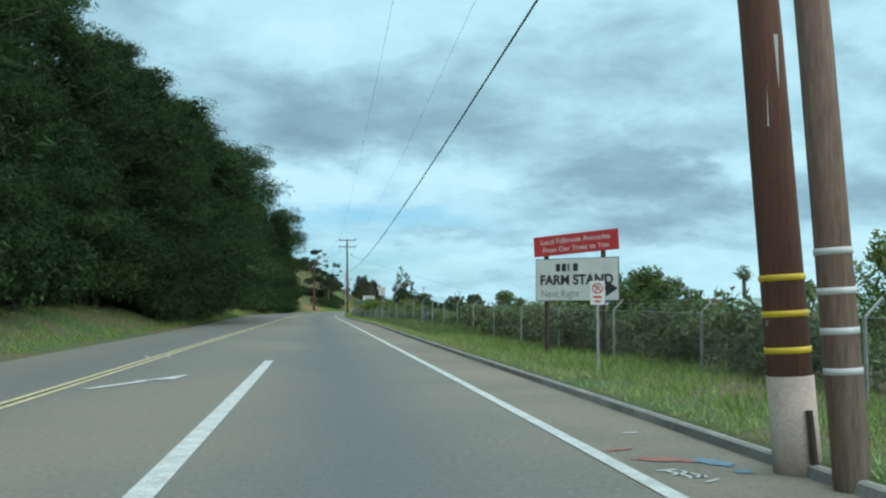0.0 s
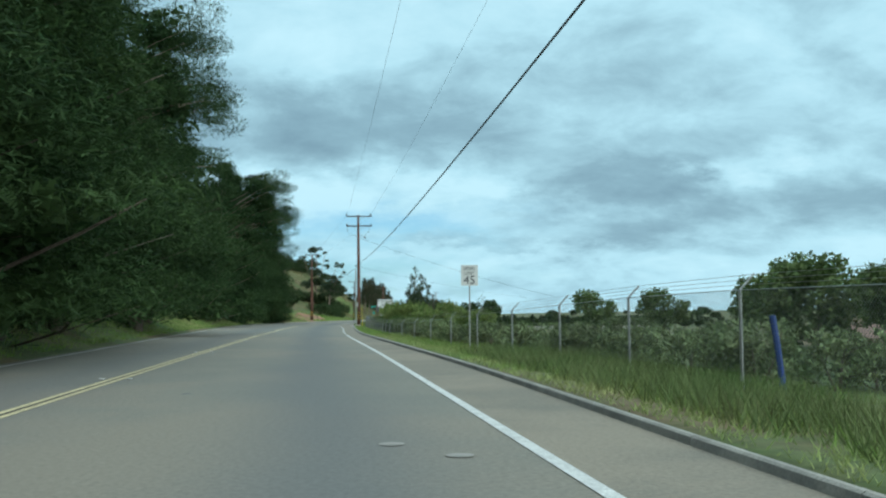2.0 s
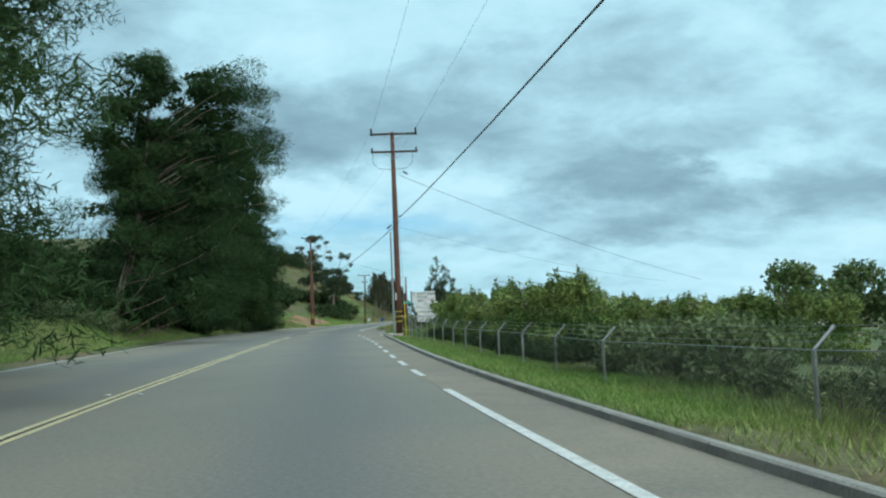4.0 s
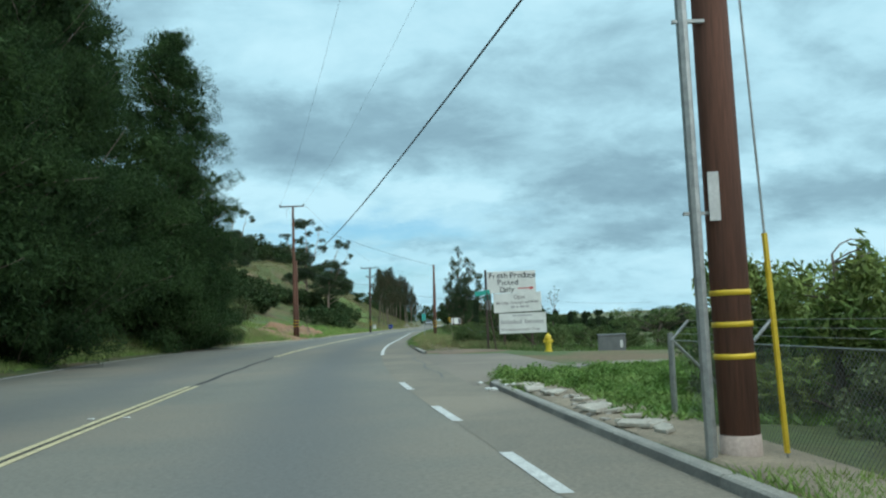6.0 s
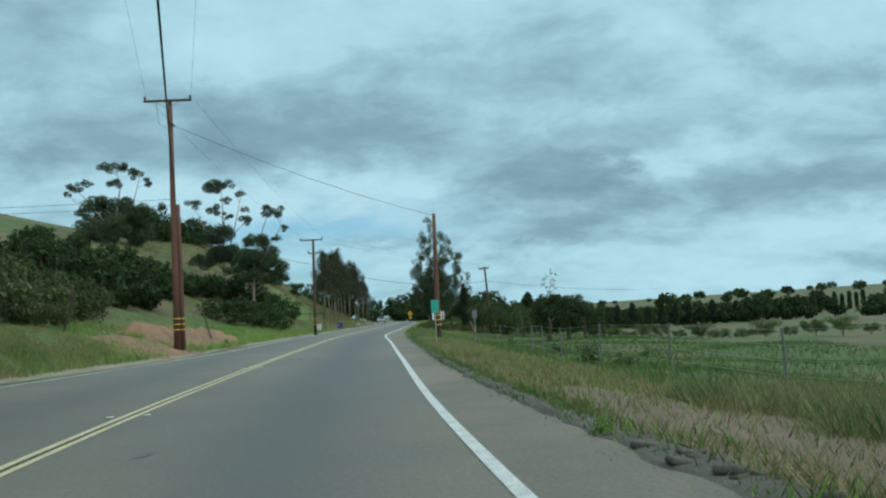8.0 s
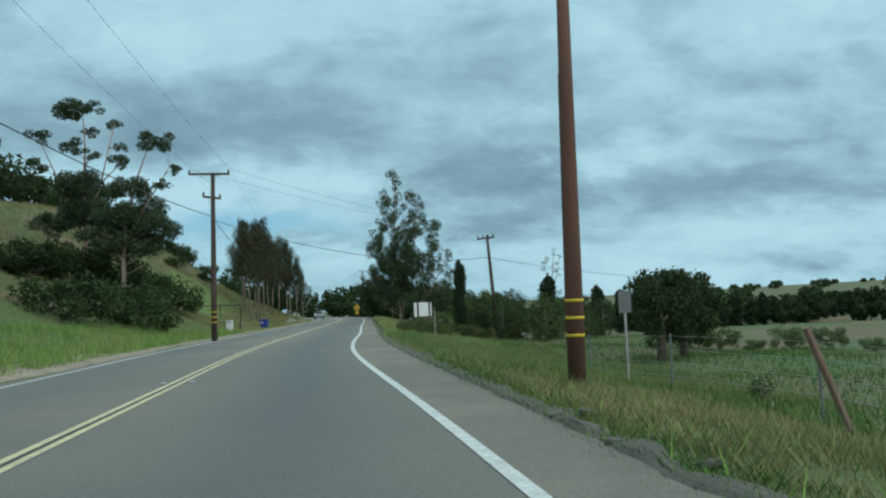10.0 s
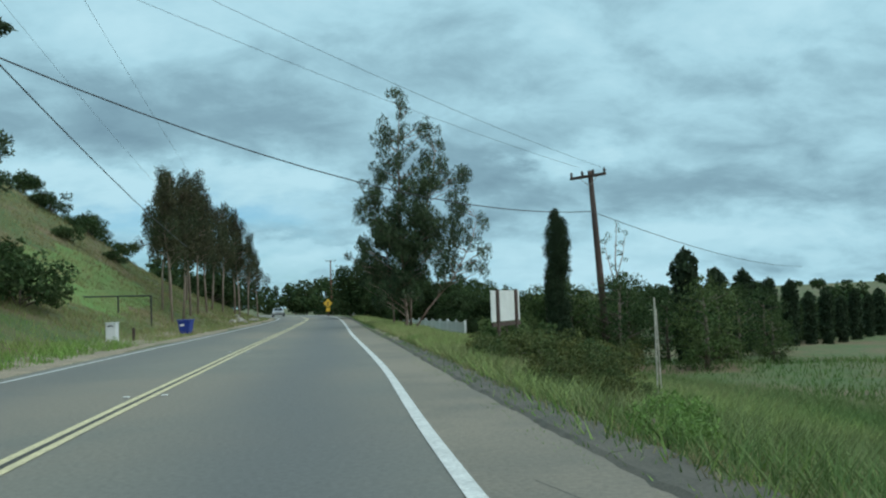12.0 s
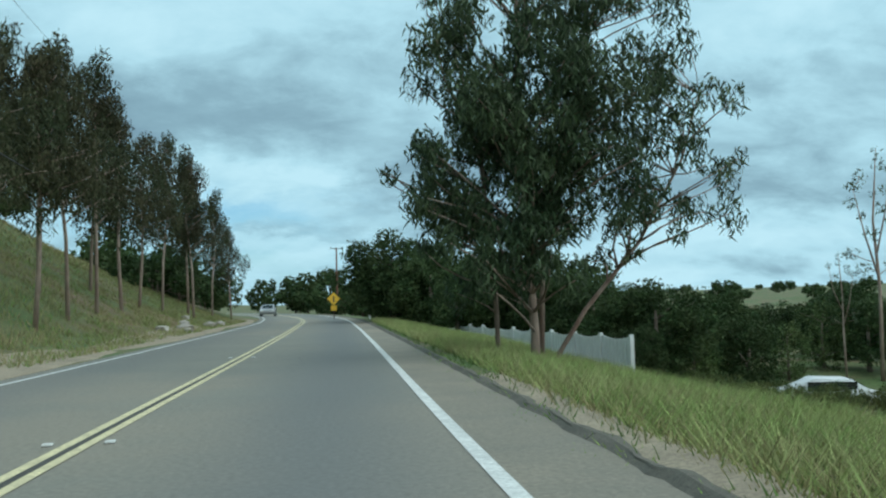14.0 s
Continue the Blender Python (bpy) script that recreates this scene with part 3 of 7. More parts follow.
def berm():
    for y0 in np.arange(80.5, 300, 6.0):
        bm = bmesh.new()
        rings = []
        for y in np.linspace(y0, y0 + 5.98, 25):
            x = float(centre(y) + kerb_off(y))
            rough = 1.0 if y < 140 else 0.45
            h = (0.03 if y < 89 else 0.05) + rough * 0.06 * noise.noise((0, y * 1.1, 3))
            a = -0.04 + rough * 0.14 * noise.noise((5, y * 0.9, 3)) + 0.05 * noise.noise((2, y * 3.1, 7))
            w = (0.5 if y < 89 else 0.3 if y < 140 else 0.55 if y < 184 else 0.2) + rough * 0.25 * noise.noise((9, y * 0.8, 3)) + 0.06 * noise.noise((4, y * 2.7, 9))
            rings.append([bm.verts.new((x + dx, y, dz)) for dx, dz in ((a, 0.0), (a + 0.07, h * 0.8), (a + w * 0.5, h + 0.012), (a + w, h), (a + w + 0.1, -0.03))])
        for r0, r1 in zip(rings, rings[1:]):
            for k in range(4):
                bm.faces.new((r0[k], r0[k + 1], r1[k + 1], r1[k]))
        bm.faces.new(rings[0])
        bm.faces.new(rings[-1][::-1])
        part("berm_length", bm, M["berm"], low_kerb)
    # broken lumps of asphalt along the crumbled stretches
    r = np.random.default_rng(45)
    for k in range(74):
        y = r.uniform(78, 88) if k < 30 else r.uniform(98, 128)
        x, w = float(centre(y) + kerb_off(y)) + r.uniform(0.0, 0.5), r.uniform(0.06, 0.24)
        bm = box(0, 0, 0, w, w * r.uniform(0.7, 1.8), w * 0.35, w * 0.12)
        bmesh.ops.transform(bm, matrix=Matrix.Translation((x, y, 0.02 + w * 0.1)) @ Matrix.Rotation(r.uniform(0, 3), 4, "Z") @ Matrix.Rotation(r.uniform(-0.3, 0.3), 4, "X"), verts=bm.verts)
        part("asphalt_lump", bm, M["berm"], low_kerb)


berm()


# ======== plants ========
def rand_dirs(rng, n):
    v = rng.normal(size=(n, 3))
    return v / np.linalg.norm(v, axis=1, keepdims=True)


def leaf_quads(rng, pts, length, width, droop=0.0, upward=0.0):
    """Three-cornered leaves or sprays at pts, in all directions; droop lets them hang."""
    n = len(pts)
    u = rand_dirs(rng, n)
    u[:, 2] += upward - droop
    u /= np.linalg.norm(u, axis=1, keepdims=True)
    w = np.cross(u, rand_dirs(rng, n))
    w /= np.linalg.norm(w, axis=1, keepdims=True) + 1e-9
    s = rng.uniform(0.6, 1.3, (n, 1))
    a, b = u * length * s * 0.5, w * width * s * 0.5
    v = np.stack([pts - a + b * 0.6, pts + a, pts - a * 0.5 - b * 1.3], 1).reshape(-1, 3)
    f = np.arange(3 * n).reshape(n, 3)
    return v, f


def clump_points(rng, clumps, per):
    """Points in ellipsoids, denser towards their skin. clumps: rows x, y, z, rx, rz."""
    out = []
    for x, y, z, rx, rz in clumps:
        k = max(6, int(per * rx * rx))
        d = rand_dirs(rng, k)
        r = rng.uniform(0.25, 1.0, (k, 1)) ** 0.45 * rng.uniform(0.75, 1.12, (k, 1))
        out.append(np.array([x, y, z]) + d * r * np.array([rx, rx, rz]))
    return np.concatenate(out)


def limb_to(bm, a, b, r0, r1, rng, sides=4, bend=0.12):
    a, b = Vector(a), Vector(b)
    L = (b - a).length
    pts, rad = [], []
    off = Vector(rng.normal(size=3) * bend * L)
    for k in range(4):
        t = k / 3
        pts.append(a.lerp(b, t) + off * math.sin(math.pi * t) * 0.5 + Vector((0, 0, 0.1 * L * t * (1 - t))))
        rad.append(r0 + (r1 - r0) * t)
    add_tube(bm, pts, rad, sides)


def make_tree(name, label, category, seed, trunks, clumps, per, leaf, mats, group="", droop=0.0, upward=0.0, limb_r=0.07, extra_limbs=(), every=1, core=0):
    """trunks: lists of (x, y, z, r). clumps: rows x, y, z, rx, rz."""
    rng = np.random.default_rng(seed)
    root = empty(name, Matrix(), label, category, group)
    bm = bmesh.new()
    for tr in trunks:
        add_tube(bm, [t[:3] for t in tr], [t[3] for t in tr], 9)
    spine = np.array([[a[i] + (b[i] - a[i]) * q / 5 for i in range(4)] for tr in trunks for a, b in zip(tr, tr[1:]) for q in range(6)])
    for c in clumps[::every]:
        below = spine[spine[:, 2] <= c[2] - 0.45 * np.hypot(spine[:, 0] - c[0], spine[:, 1] - c[1]) + 0.25]
        if not len(below):
            below = spine[:1]
        d = np.linalg.norm(below[:, :3] - np.array(c[:3]) + np.array([0, 0, 0.35 * c[3]]), axis=1)
        s = below[np.argmin(d)]
        if np.linalg.norm(s[:3] - np.array(c[:3])) > 0.35:
            limb_to(bm, s[:3], c[:3], min(limb_r, s[3] * 0.7), 0.015, rng)
    for a, b, r in extra_limbs:
        limb_to(bm, a, b, r, 0.01, rng)
    part("trunk", bm, mats[1], root, smooth=True)
    pts = clump_points(rng, clumps, per)
    v, f = leaf_quads(rng, pts, leaf[0], leaf[1], droop, upward)
    if core:
        # coarse sprays inside the crown, round the limbs
        inner = clump_points(rng, [(x * 0.72, y * 0.72, z, rx * 0.7, rz * 0.7) for x, y, z, rx, rz in clumps], core)
        v2, f2 = leaf_quads(rng, inner, leaf[0] * 1.9, leaf[0] * 0.9)
        v, f = np.concatenate([v, v2]), np.concatenate([f, f2 + len(v)])
    array_mesh("crown", v, f, mats[0], root)
    return root


def pine_clumps(rng, H, R, low, n, full=2.0):
    out = []
    for k in range(n):
        t = (k + rng.uniform(0, 1)) / n
        h = low + (H - low) * t
        rad = R * (1 - 0.72 * t ** full) * rng.uniform(0.75, 1.15)
        a = rng.uniform(0, 2 * math.pi)
        q = rad * rng.uniform(0.25, 0.95)
        rx = rng.uniform(1.1, 1.95) * (1.1 - 0.4 * t)
        out.append((q * math.cos(a), q * math.sin(a), h - 0.06 * q, rx, rx * rng.uniform(0.45, 0.75)))
    out.append((0, 0, H, 0.6, 0.8))
    return out


def pine(seed, H, R, low, full=2.0, overhang=0, n=150, needles=(270, 0.3, 0.042)):
    rng = np.random.default_rng(seed)
    lean = rng.normal(size=2) * 0.4
    trunk = [(0, 0, -0.4, 0.34), (0.05, 0, 0.6, 0.28), (lean[0] * .3, lean[1] * .3, H * 0.35, 0.22), (lean[0] * .7, lean[1] * .7, H * 0.7, 0.13), (lean[0], lean[1], H * 0.97, 0.03)]
    clumps = pine_clumps(rng, H, R, low, 190 if overhang else n, full)
    for k in range(42 if overhang else 0):
        a, q = rng.uniform(0, 6.28), rng.uniform(0.0, 0.38) * R
        clumps.append((q * math.cos(a), q * math.sin(a), H * rng.uniform(0.25, 0.95), 1.3, 1.0))
    for k in range(overhang):
        q = rng.uniform(0.95, 1.55) * R
        t = rng.uniform(0.45, 0.92)
        rr = rng.uniform(1.2, 1.9)
        clumps.append((q * (1.05 - 0.25 * t), rng.uniform(-3.5, 3.5), H * t, rr, rr * 0.6))
    if overhang:
        # pale trunk that leans to the road, its far side thin and open
        trunk = [(-2.5, 0.2, -0.5, 0.3), (-2.1, 0.2, 2.0, 0.25), (-1.5, 0.1, 4.2, 0.21), (-1.0, 0, 6.0, 0.19), (-0.2, 0, 9.0, 0.16), (0.4, 0, 14.0, 0.1), (0.6, 0, H * 0.97, 0.03)]
        clumps = [c for c in clumps if c[0] > 0.6 + rng.uniform(-0.8, 0.8) and (c[2] > 4.6 or c[0] > 2.2) or (c[2] > 6.4 and rng.uniform(0, 1) < 0.42)]
    dead = [((-1.4, 0.1, 4.3), (1.2, 0.2, 4.7), 0.06)] if overhang else []
    for k in range(0 if overhang else 4):
        a, h = rng.uniform(0, 6.28), rng.uniform(1.2, H * 0.5)
        q = rng.uniform(1.5, R * 0.9)
        dead.append(((0, 0, h), (q * math.cos(a), q * math.sin(a), h + rng.uniform(-.3, 1.2)), 0.04))
    return make_tree("pine_tree", "tall dark pine with a pale leaning trunk over the road" if overhang else "tall dark green pine with foliage down to the bank", "pine tree", seed, [trunk], clumps, needles[0], needles[1:], (M["pine"], M["pale_bark"] if overhang else M["bark"]), "roadside pines", core=62, upward=0.15, extra_limbs=dead, every=2)


def place(master, x, y, s=1.0, turn=0.0, dz=-0.1, sz=None):
    m = Matrix.Translation((x, y, gz(x, y) + dz)) @ Matrix.Rotation(turn, 4, "Z") @ Matrix.Diagonal((s, s, sz or s, 1))
    return copy_thing(master, m)


def put(master, x, y, s=1.0, turn=0.0, dz=-0.1, sz=None):
    """Moves the master itself to its first place."""
    master.matrix_world = Matrix.Translation((x, y, gz(x, y) + dz)) @ Matrix.Rotation(turn, 4, "Z") @ Matrix.Diagonal((s, s, sz or s, 1))
    return master


PINES = [pine(11, 19.0, 6.0, 1.6, 2.8), pine(12, 17.5, 5.6, 1.2, 2.3), pine(13, 20.5, 6.7, 2.4, 3.4, 36), pine(14, 15.5, 5.4, 0.8, 2.5), pine(15, 17.5, 6.0, 3.4, 2.9), pine(16, 22.0, 6.2, 0.6, 5.5, 0, 330, (300, 0.25, 0.042))]
# y, extra distance from the road's edge, which pine, scale, turn
PINE_ROW = [(-104, 8.5, 0, 1.0, 0.3, 0.95), (-95, 9.0, 1, 1.05, 1.3, 1.0), (-86, 8.5, 3, 1.1, 2.4, 1.0), (-77, 8.0, 0, 1.0, 3.6, 0.9), (-69, 7.5, 1, 1.1, 4.1, 0.98), (-60, 6.5, 3, 1.2, 0.8, 1.1), (-51, 5.2, 0, 1.15, 5.2, 0.9), (-42, 4.0, 1, 1.3, 2.0, 0.95), (-45, 2.4, 3, 0.72, 4.0, 0.9),
            (-33, 2.6, 3, 1.5, 1.1, 1.08), (-24, 2.4, 1, 1.28, 3.0, 1.0), (-15, 2.4, 0, 1.2, 4.4, 0.92), (-6, 4.2, 2, 0.95, 0.2, 0.92), (4, 1.8, 1, 1.25, 0.6, 1.05), (14, 2.6, 0, 1.1, 2.6, 1.0), (48, 0.7, 2, 1.0, 0.0, 1.0), (65, 2.6, 4, 1.05, 2.7, 1.0), (77, 4.4, 4, 1.1, 5.5, 1.0), (75, 1.7, 5, 0.76, 1.2, 0.97), (96, 1.3, 5, 1.0, 3.9, 1.0), (100, 1.2, 5, 0.76, 2.0, 0.6), (86, 3.6, 4, 1.15, 3.1, 1.1), (80, 6.5, 0, 1.05, 2.2, 0.95),
            (-46, 17, 1, 1.1, 2.0, 1.1), (-80, 18, 1, 1.1, 4.0, 1.0)]
used = set()
for y, e, k, s, turn, sz in PINE_ROW:
    x = float(centre(y) - left_off(y)) - e
    if k in used:
        place(PINES[k], x, y, s, turn, -0.1, sz)
    else:
        used.add(k)
        put(PINES[k], x, y, s, turn, -0.1, sz)


def broad_clumps(rng, base, spread, z0, z1, n, r, flat=0.8):
    out = []
    for k in range(n):
        a, q = rng.uniform(0, 6.28), spread * math.sqrt(rng.uniform(0, 1))
        z = rng.uniform(z0, z1) - 0.25 * (q / spread) ** 2 * (z1 - z0)
        rr = r * rng.uniform(0.7, 1.3)
        out.append((base[0] + q * math.cos(a), base[1] + q * math.sin(a), max(z, rr * 0.5), rr, rr * flat))
    return out


def shrub(seed, label, mat, H=1.8, spread=1.5, n=16, per=120, leaf=(0.22, 0.1), r=0.6, name="shrub", group="", upward=0.0, droop=0.0, category="shrub"):
    rng = np.random.default_rng(seed)
    stems = [[(0, 0, -0.2, 0.06), (0.1, 0.05, H * 0.3, 0.045), (0.15, 0, H * 0.6, 0.02)], [(0.05, 0, -0.2, 0.05), (-0.3 * spread, 0.2, H * 0.5, 0.02)]]
    return make_tree(name, label, category, seed, stems, broad_clumps(rng, (0, 0), spread, H * 0.35, H * 0.95, n, r), per, leaf, (M[mat], M["bark"]), group, upward=upward, droop=droop, limb_r=0.035, every=3)


# ======== utility poles ========
def utility_pole(x, y, top, base_z, r=0.17, lean=(0, 0), label="brown stained wooden utility pole", wood="pole_wood", bands=("pole_yellow", 3), foot=None, foot_h=0.68):
    root = empty("utility_pole", Matrix.Translation((x, y, base_z)), label, "utility pole", "utility poles")
    H = top - base_z
    part("pole", tube([(0, 0, -0.5), (lean[0] * 0.3, lean[1] * .3, H * 0.3), (lean[0] * .65, lean[1] * .65, H * 0.65), (lean[0], lean[1], H)], [r * 1.08, r, r * 0.85, r * 0.68], 14), M[wood], root, smooth=True)
    slope = 0.3 / (H * 0.3 + 0.5)

    def axis(z):
        return (lean[0] * slope * (z + 0.5), lean[1] * slope * (z + 0.5), z)

    if bands:
        for k in range(bands[1]):
            z = 0.74 + 0.29 * k + (0.12 if foot else 0)
            part("reflective_band", tube([axis(z), axis(z + 0.05)], r * 1.1, 16), M[bands[0]], root, "reflective band round the pole", smooth=True)
    if foot:
        part("painted_foot", tube([axis(-0.3), axis(foot_h)], [r * 1.14, r * 1.1], 16), M[foot], root, "pale pink painted foot", smooth=True)
    return root


def crossarm(root, z, width, turn, off=(0, 0), insulators=2, dead_end=False):
    m = Matrix.Translation((off[0], off[1], z)) @ Matrix.Rotation(turn, 4, "Z")
    arm = part("crossarm", add_box(bmesh.new(), 0, -0.16, 0, width, 0.1, 0.12, 0.01, m), M["dark_wood"], root)
    bm = bmesh.new()
    for s in (-1, 1):
        add_tube(bm, [m @ Vector((s * width * 0.25, -0.13, -0.03)), m @ Vector((0, -0.06, -0.42))], 0.014, 5)
    part("brace", bm, M["steel"], root)
    for k in range(insulators):
        fx = width * (0.47 if insulators == 2 else 0.47 - 0.94 * k / (insulators - 1)) * (1 if k == 0 or insulators > 2 else -1)
        b = bmesh.new()
        if dead_end:
            add_tube(b, [m @ Vector((fx, -0.1, 0.0)), m @ Vector((fx * 1.0, -0.75, 0.2))], [0.06, 0.06], 7)
            add_tube(b, [m @ Vector((fx, 0.0, 0.0)), m @ Vector((fx, 0.7, 0.2))], [0.06, 0.06], 7)
        else:
            add_tube(b, [m @ Vector((fx, -0.16, 0.05)), m @ Vector((fx, -0.16, 0.16)), m @ Vector((fx, -0.16, 0.26))], [0.03, 0.07, 0.035], 7)
        part("insulator", b, M["porcelain"], root)
    return arm


def wire(points, sag, r=0.012, label="black overhead power line", name="overhead_wire"):
    bm = bmesh.new()
    for a, b in zip(points, points[1:]):
        a, b = Vector(a), Vector(b)
        n = 14
        pts = [a.lerp(b, k / n) - Vector((0, 0, sag * 4 * (k / n) * (1 - k / n))) for k in range(n + 1)]
        add_tube(bm, pts, r, 5)
    return tagged(link_mesh(name, bm, M["rubber"]), label, "cable", "overhead wires")


P2 = utility_pole(-1.05, 42.9, 12.33, 0.12, 0.17, (-0.1, 0.1), foot="pink_paint", foot_h=0.18)
P3 = utility_pole(-18.1, 127.1, 13.55, 0.6, 0.165, (0.08, 0.05))
P4 = utility_pole(-4.1, 132.2, 7.35, 0.0, 0.145, (0.15, 0), bands=("pole_yellow", 3))
P5 = utility_pole(-13.75, 171.0, 9.65, 0.3, 0.16, (0.2, 0.1), "dark weathered wooden utility pole", "dark_wood")
P6 = utility_pole(6.15, 188.0, 6.75, -0.6, 0.15, (-0.4, 0), wood="dark_wood", bands=None)
P7 = utility_pole(5.8, 351, 11.3, 0, 0.18, bands=None)
P1 = utility_pole(16.86, -98.49, 11.5, 0.1, 0.165, (-0.75, 0.1), foot="pink_paint", bands=("pole_yellow", 3))
P1b = utility_pole(16.98, -99.2, 10.5, 0.1, 0.125, (-0.65, 0.1), "bleached leaning wooden utility pole with white bands", "old_wood", ("pole_white", 4))
P3b = utility_pole(-17.9, 127.5, 8.0, 0.6, 0.14, (0.02, 0.0), "short brown stub pole strapped beside a utility pole")
P4b = utility_pole(-4.0, 132.62, 5.3, 0.0, 0.125, (0.08, 0), "short brown stub pole strapped beside a utility pole")
part("pale_guard", box(-0.25, -0.12, 0.45, 0.22, 0.06, 0.75, 0.01), M["pole_white"], P3b, "pale plastic guard")
crossarm(P2, 12.05, 2.8, 0.02, insulators=2, dead_end=True)
crossarm(P2, 10.98, 2.8, 0.02)
crossarm(P3, 12.9, 2.5, 0.0)
crossarm(P5, 9.25, 2.3, 0.1)
crossarm(P5, 7.9, 1.4, 0.9)
crossarm(P6, 7.1, 1.9, -1.03, (-0.4, 0), insulators=4)
crossarm(P7, 11.2, 2.4, 0.2)


# ======== the big eucalyptus and its neighbours ========
def spread(master, spots):
    """spots: (x, y, scale, turn) or (x, y, scale, turn, z scale); the first takes the master itself."""
    for i, (x, y, s, turn, *sz) in enumerate(spots):
        (put if i == 0 else place)(master, x, y, s, turn, -0.12, sz[0] if sz else None)


# the big eucalyptus on the right: stems, gappy crown, low skirt
def big_euc():
    rng = np.random.default_rng(77)
    trunks = [[(0, 0, -0.6, 0.141), (0.03, 0, 0.8, 0.107), (-0.08, 0.1, 3.0, 0.0851), (-0.15, 0.2, 6.5, 0.0629), (-0.15, 0, 10.5, 0.0444), (0.05, 0, 14.0, 0.0148)],
              [(-0.05, 0.1, 2.2, 0.0592), (0.5, 0.3, 4.2, 0.0518), (1.2, 0.4, 6.2, 0.0407), (1.8, 0.2, 8.5, 0.0296), (2.1, 0.2, 10.6, 0.0148)],
              [(0.2, 0, -0.3, 0.0629), (1.4, 0.3, 1.3, 0.0555), (2.9, 0.5, 2.9, 0.0444), (4.1, 0.4, 5.0, 0.0296), (4.6, 0.4, 6.6, 0.0148)],
              [(-0.55, 1.2, -0.6, 0.0666), (-0.62, 1.2, 2.5, 0.0555), (-1.0, 1.0, 5.5, 0.0518), (-1.6, 0.9, 8.0, 0.0296)],
              [(0.3, 0.5, -0.5, 0.074), (0.42, 0.5, 2.8, 0.0592), (0.9, 0.6, 5.5, 0.037)]]
    cl = []

    def group(x, z, w, h, n, r):
        for _ in range(int(n * 1.5)):
            a = rng.uniform(0, 6.28)
            q = math.sqrt(rng.uniform(0, 1)) * 1.08
            rr = r * rng.uniform(0.4, 0.95)
            cl.append((x + w * q * math.cos(a), rng.uniform(-2.2, 2.2) * min(1, w / 1.5), z + h * q * math.sin(a), rr, rr * rng.uniform(0.9, 1.5)))

    group(-0.1, 13.4, 0.8, 0.9, 6, 0.5)
    group(-1.1, 11.9, 0.7, 0.6, 5, 0.5)
    group(1.1, 11.8, 0.9, 0.8, 7, 0.5)
    group(2.0, 10.4, 0.9, 0.9, 7, 0.55)
    group(-0.3, 10.6, 0.9, 0.8, 6, 0.55)
    group(-1.7, 9.0, 0.8, 0.9, 6, 0.55)
    group(0.2, 8.6, 1.6, 1.1, 12, 0.7)
    group(2.7, 8.4, 1.1, 1.2, 9, 0.6)
    group(-1.8, 6.9, 0.8, 1.0, 8, 0.6)
    group(0.2, 6.2, 2.2, 1.2, 18, 0.75)
    group(3.6, 6.3, 1.1, 1.3, 10, 0.6)
    group(-1.2, 4.7, 1.5, 1.0, 13, 0.7)
    group(1.7, 4.6, 1.8, 1.0, 12, 0.65)
    group(4.2, 4.6, 0.9, 1.2, 8, 0.5)
    group(-1.5, 3.1, 1.1, 0.8, 9, 0.6)
    group(2.2, 3.0, 1.3, 0.5, 5, 0.4)
    group(-3.2, 4.4, 0.4, 0.25, 2, 0.25)
    group(-0.4, 3.6, 1.3, 0.8, 10, 0.55)
    group(2.6, 3.9, 0.9, 0.6, 6, 0.45)
    group(0.5, 5.6, 2.0, 1.0, 12, 0.6)
    group(2.4, 5.6, 1.0, 1.3, 5, 0.5)
    group(0.4, 9.6, 1.2, 1.0, 4, 0.5)
    group(-0.9, 2.9, 1.4, 0.7, 14, 0.5)
    group(-1.9, 4.2, 0.9, 1.2, 10, 0.55)
    group(0.3, 5.0, 1.8, 1.7, 16, 0.6)
    group(1.9, 4.4, 1.4, 1.1, 9, 0.5)
    group(-0.6, 2.2, 1.5, 0.6, 9, 0.5)
    group(0.0, 5.2, 1.6, 2.2, 14, 0.75)
    group(-1.2, 7.4, 1.2, 1.4, 8, 0.6)
    return make_tree("eucalyptus_tree", "large eucalyptus with pale peeling trunks and a gappy dark crown", "eucalyptus tree", 77, trunks, cl, 700, (0.26, 0.056), (M["eucalyptus"], M["pale_bark"]), "eucalyptus trees", droop=1.2, limb_r=0.035)


put(big_euc(), 0.7, 208.6, 1.08)

# rusty grove on the bank
def grove_euc(seed, H, R=2.3):
    rng = np.random.default_rng(seed)
    lx, ly = rng.normal(size=2) * 0.35
    trunk = [(0, 0, -0.5, 0.1), (0.1 + lx * 0.4, ly * 0.4, H * 0.3, 0.075), (lx, 0.1 + ly, H * 0.6, 0.05), (0.05, 0, H * 0.98, 0.02)]
    cl = []
    for k in range(34):
        t = 0.45 + 0.55 * (k + rng.uniform(0, 1)) / 34
        w = R * (1.0 - 0.85 * max(0, (t - 0.5) / 0.5) ** 1.3) * (0.6 + 0.4 * min(1, (t - 0.36) / 0.15))
        a, q = rng.uniform(0, 6.28), w * rng.uniform(0.1, 0.9)
        rr = rng.uniform(0.5, 1.1) * (1.2 - 0.65 * t)
        cl.append((lx * t + q * math.cos(a), ly * t + q * math.sin(a), H * t, rr, rr * 1.5))
    return make_tree("eucalyptus_tree", "slender eucalyptus with a rusty dark crown on the bank", "eucalyptus tree", seed, [trunk], cl, 470, (0.27, 0.07), (M["rusty_eucalyptus"], M["pale_bark"]), "grove on the bank", droop=1.1, limb_r=0.04)


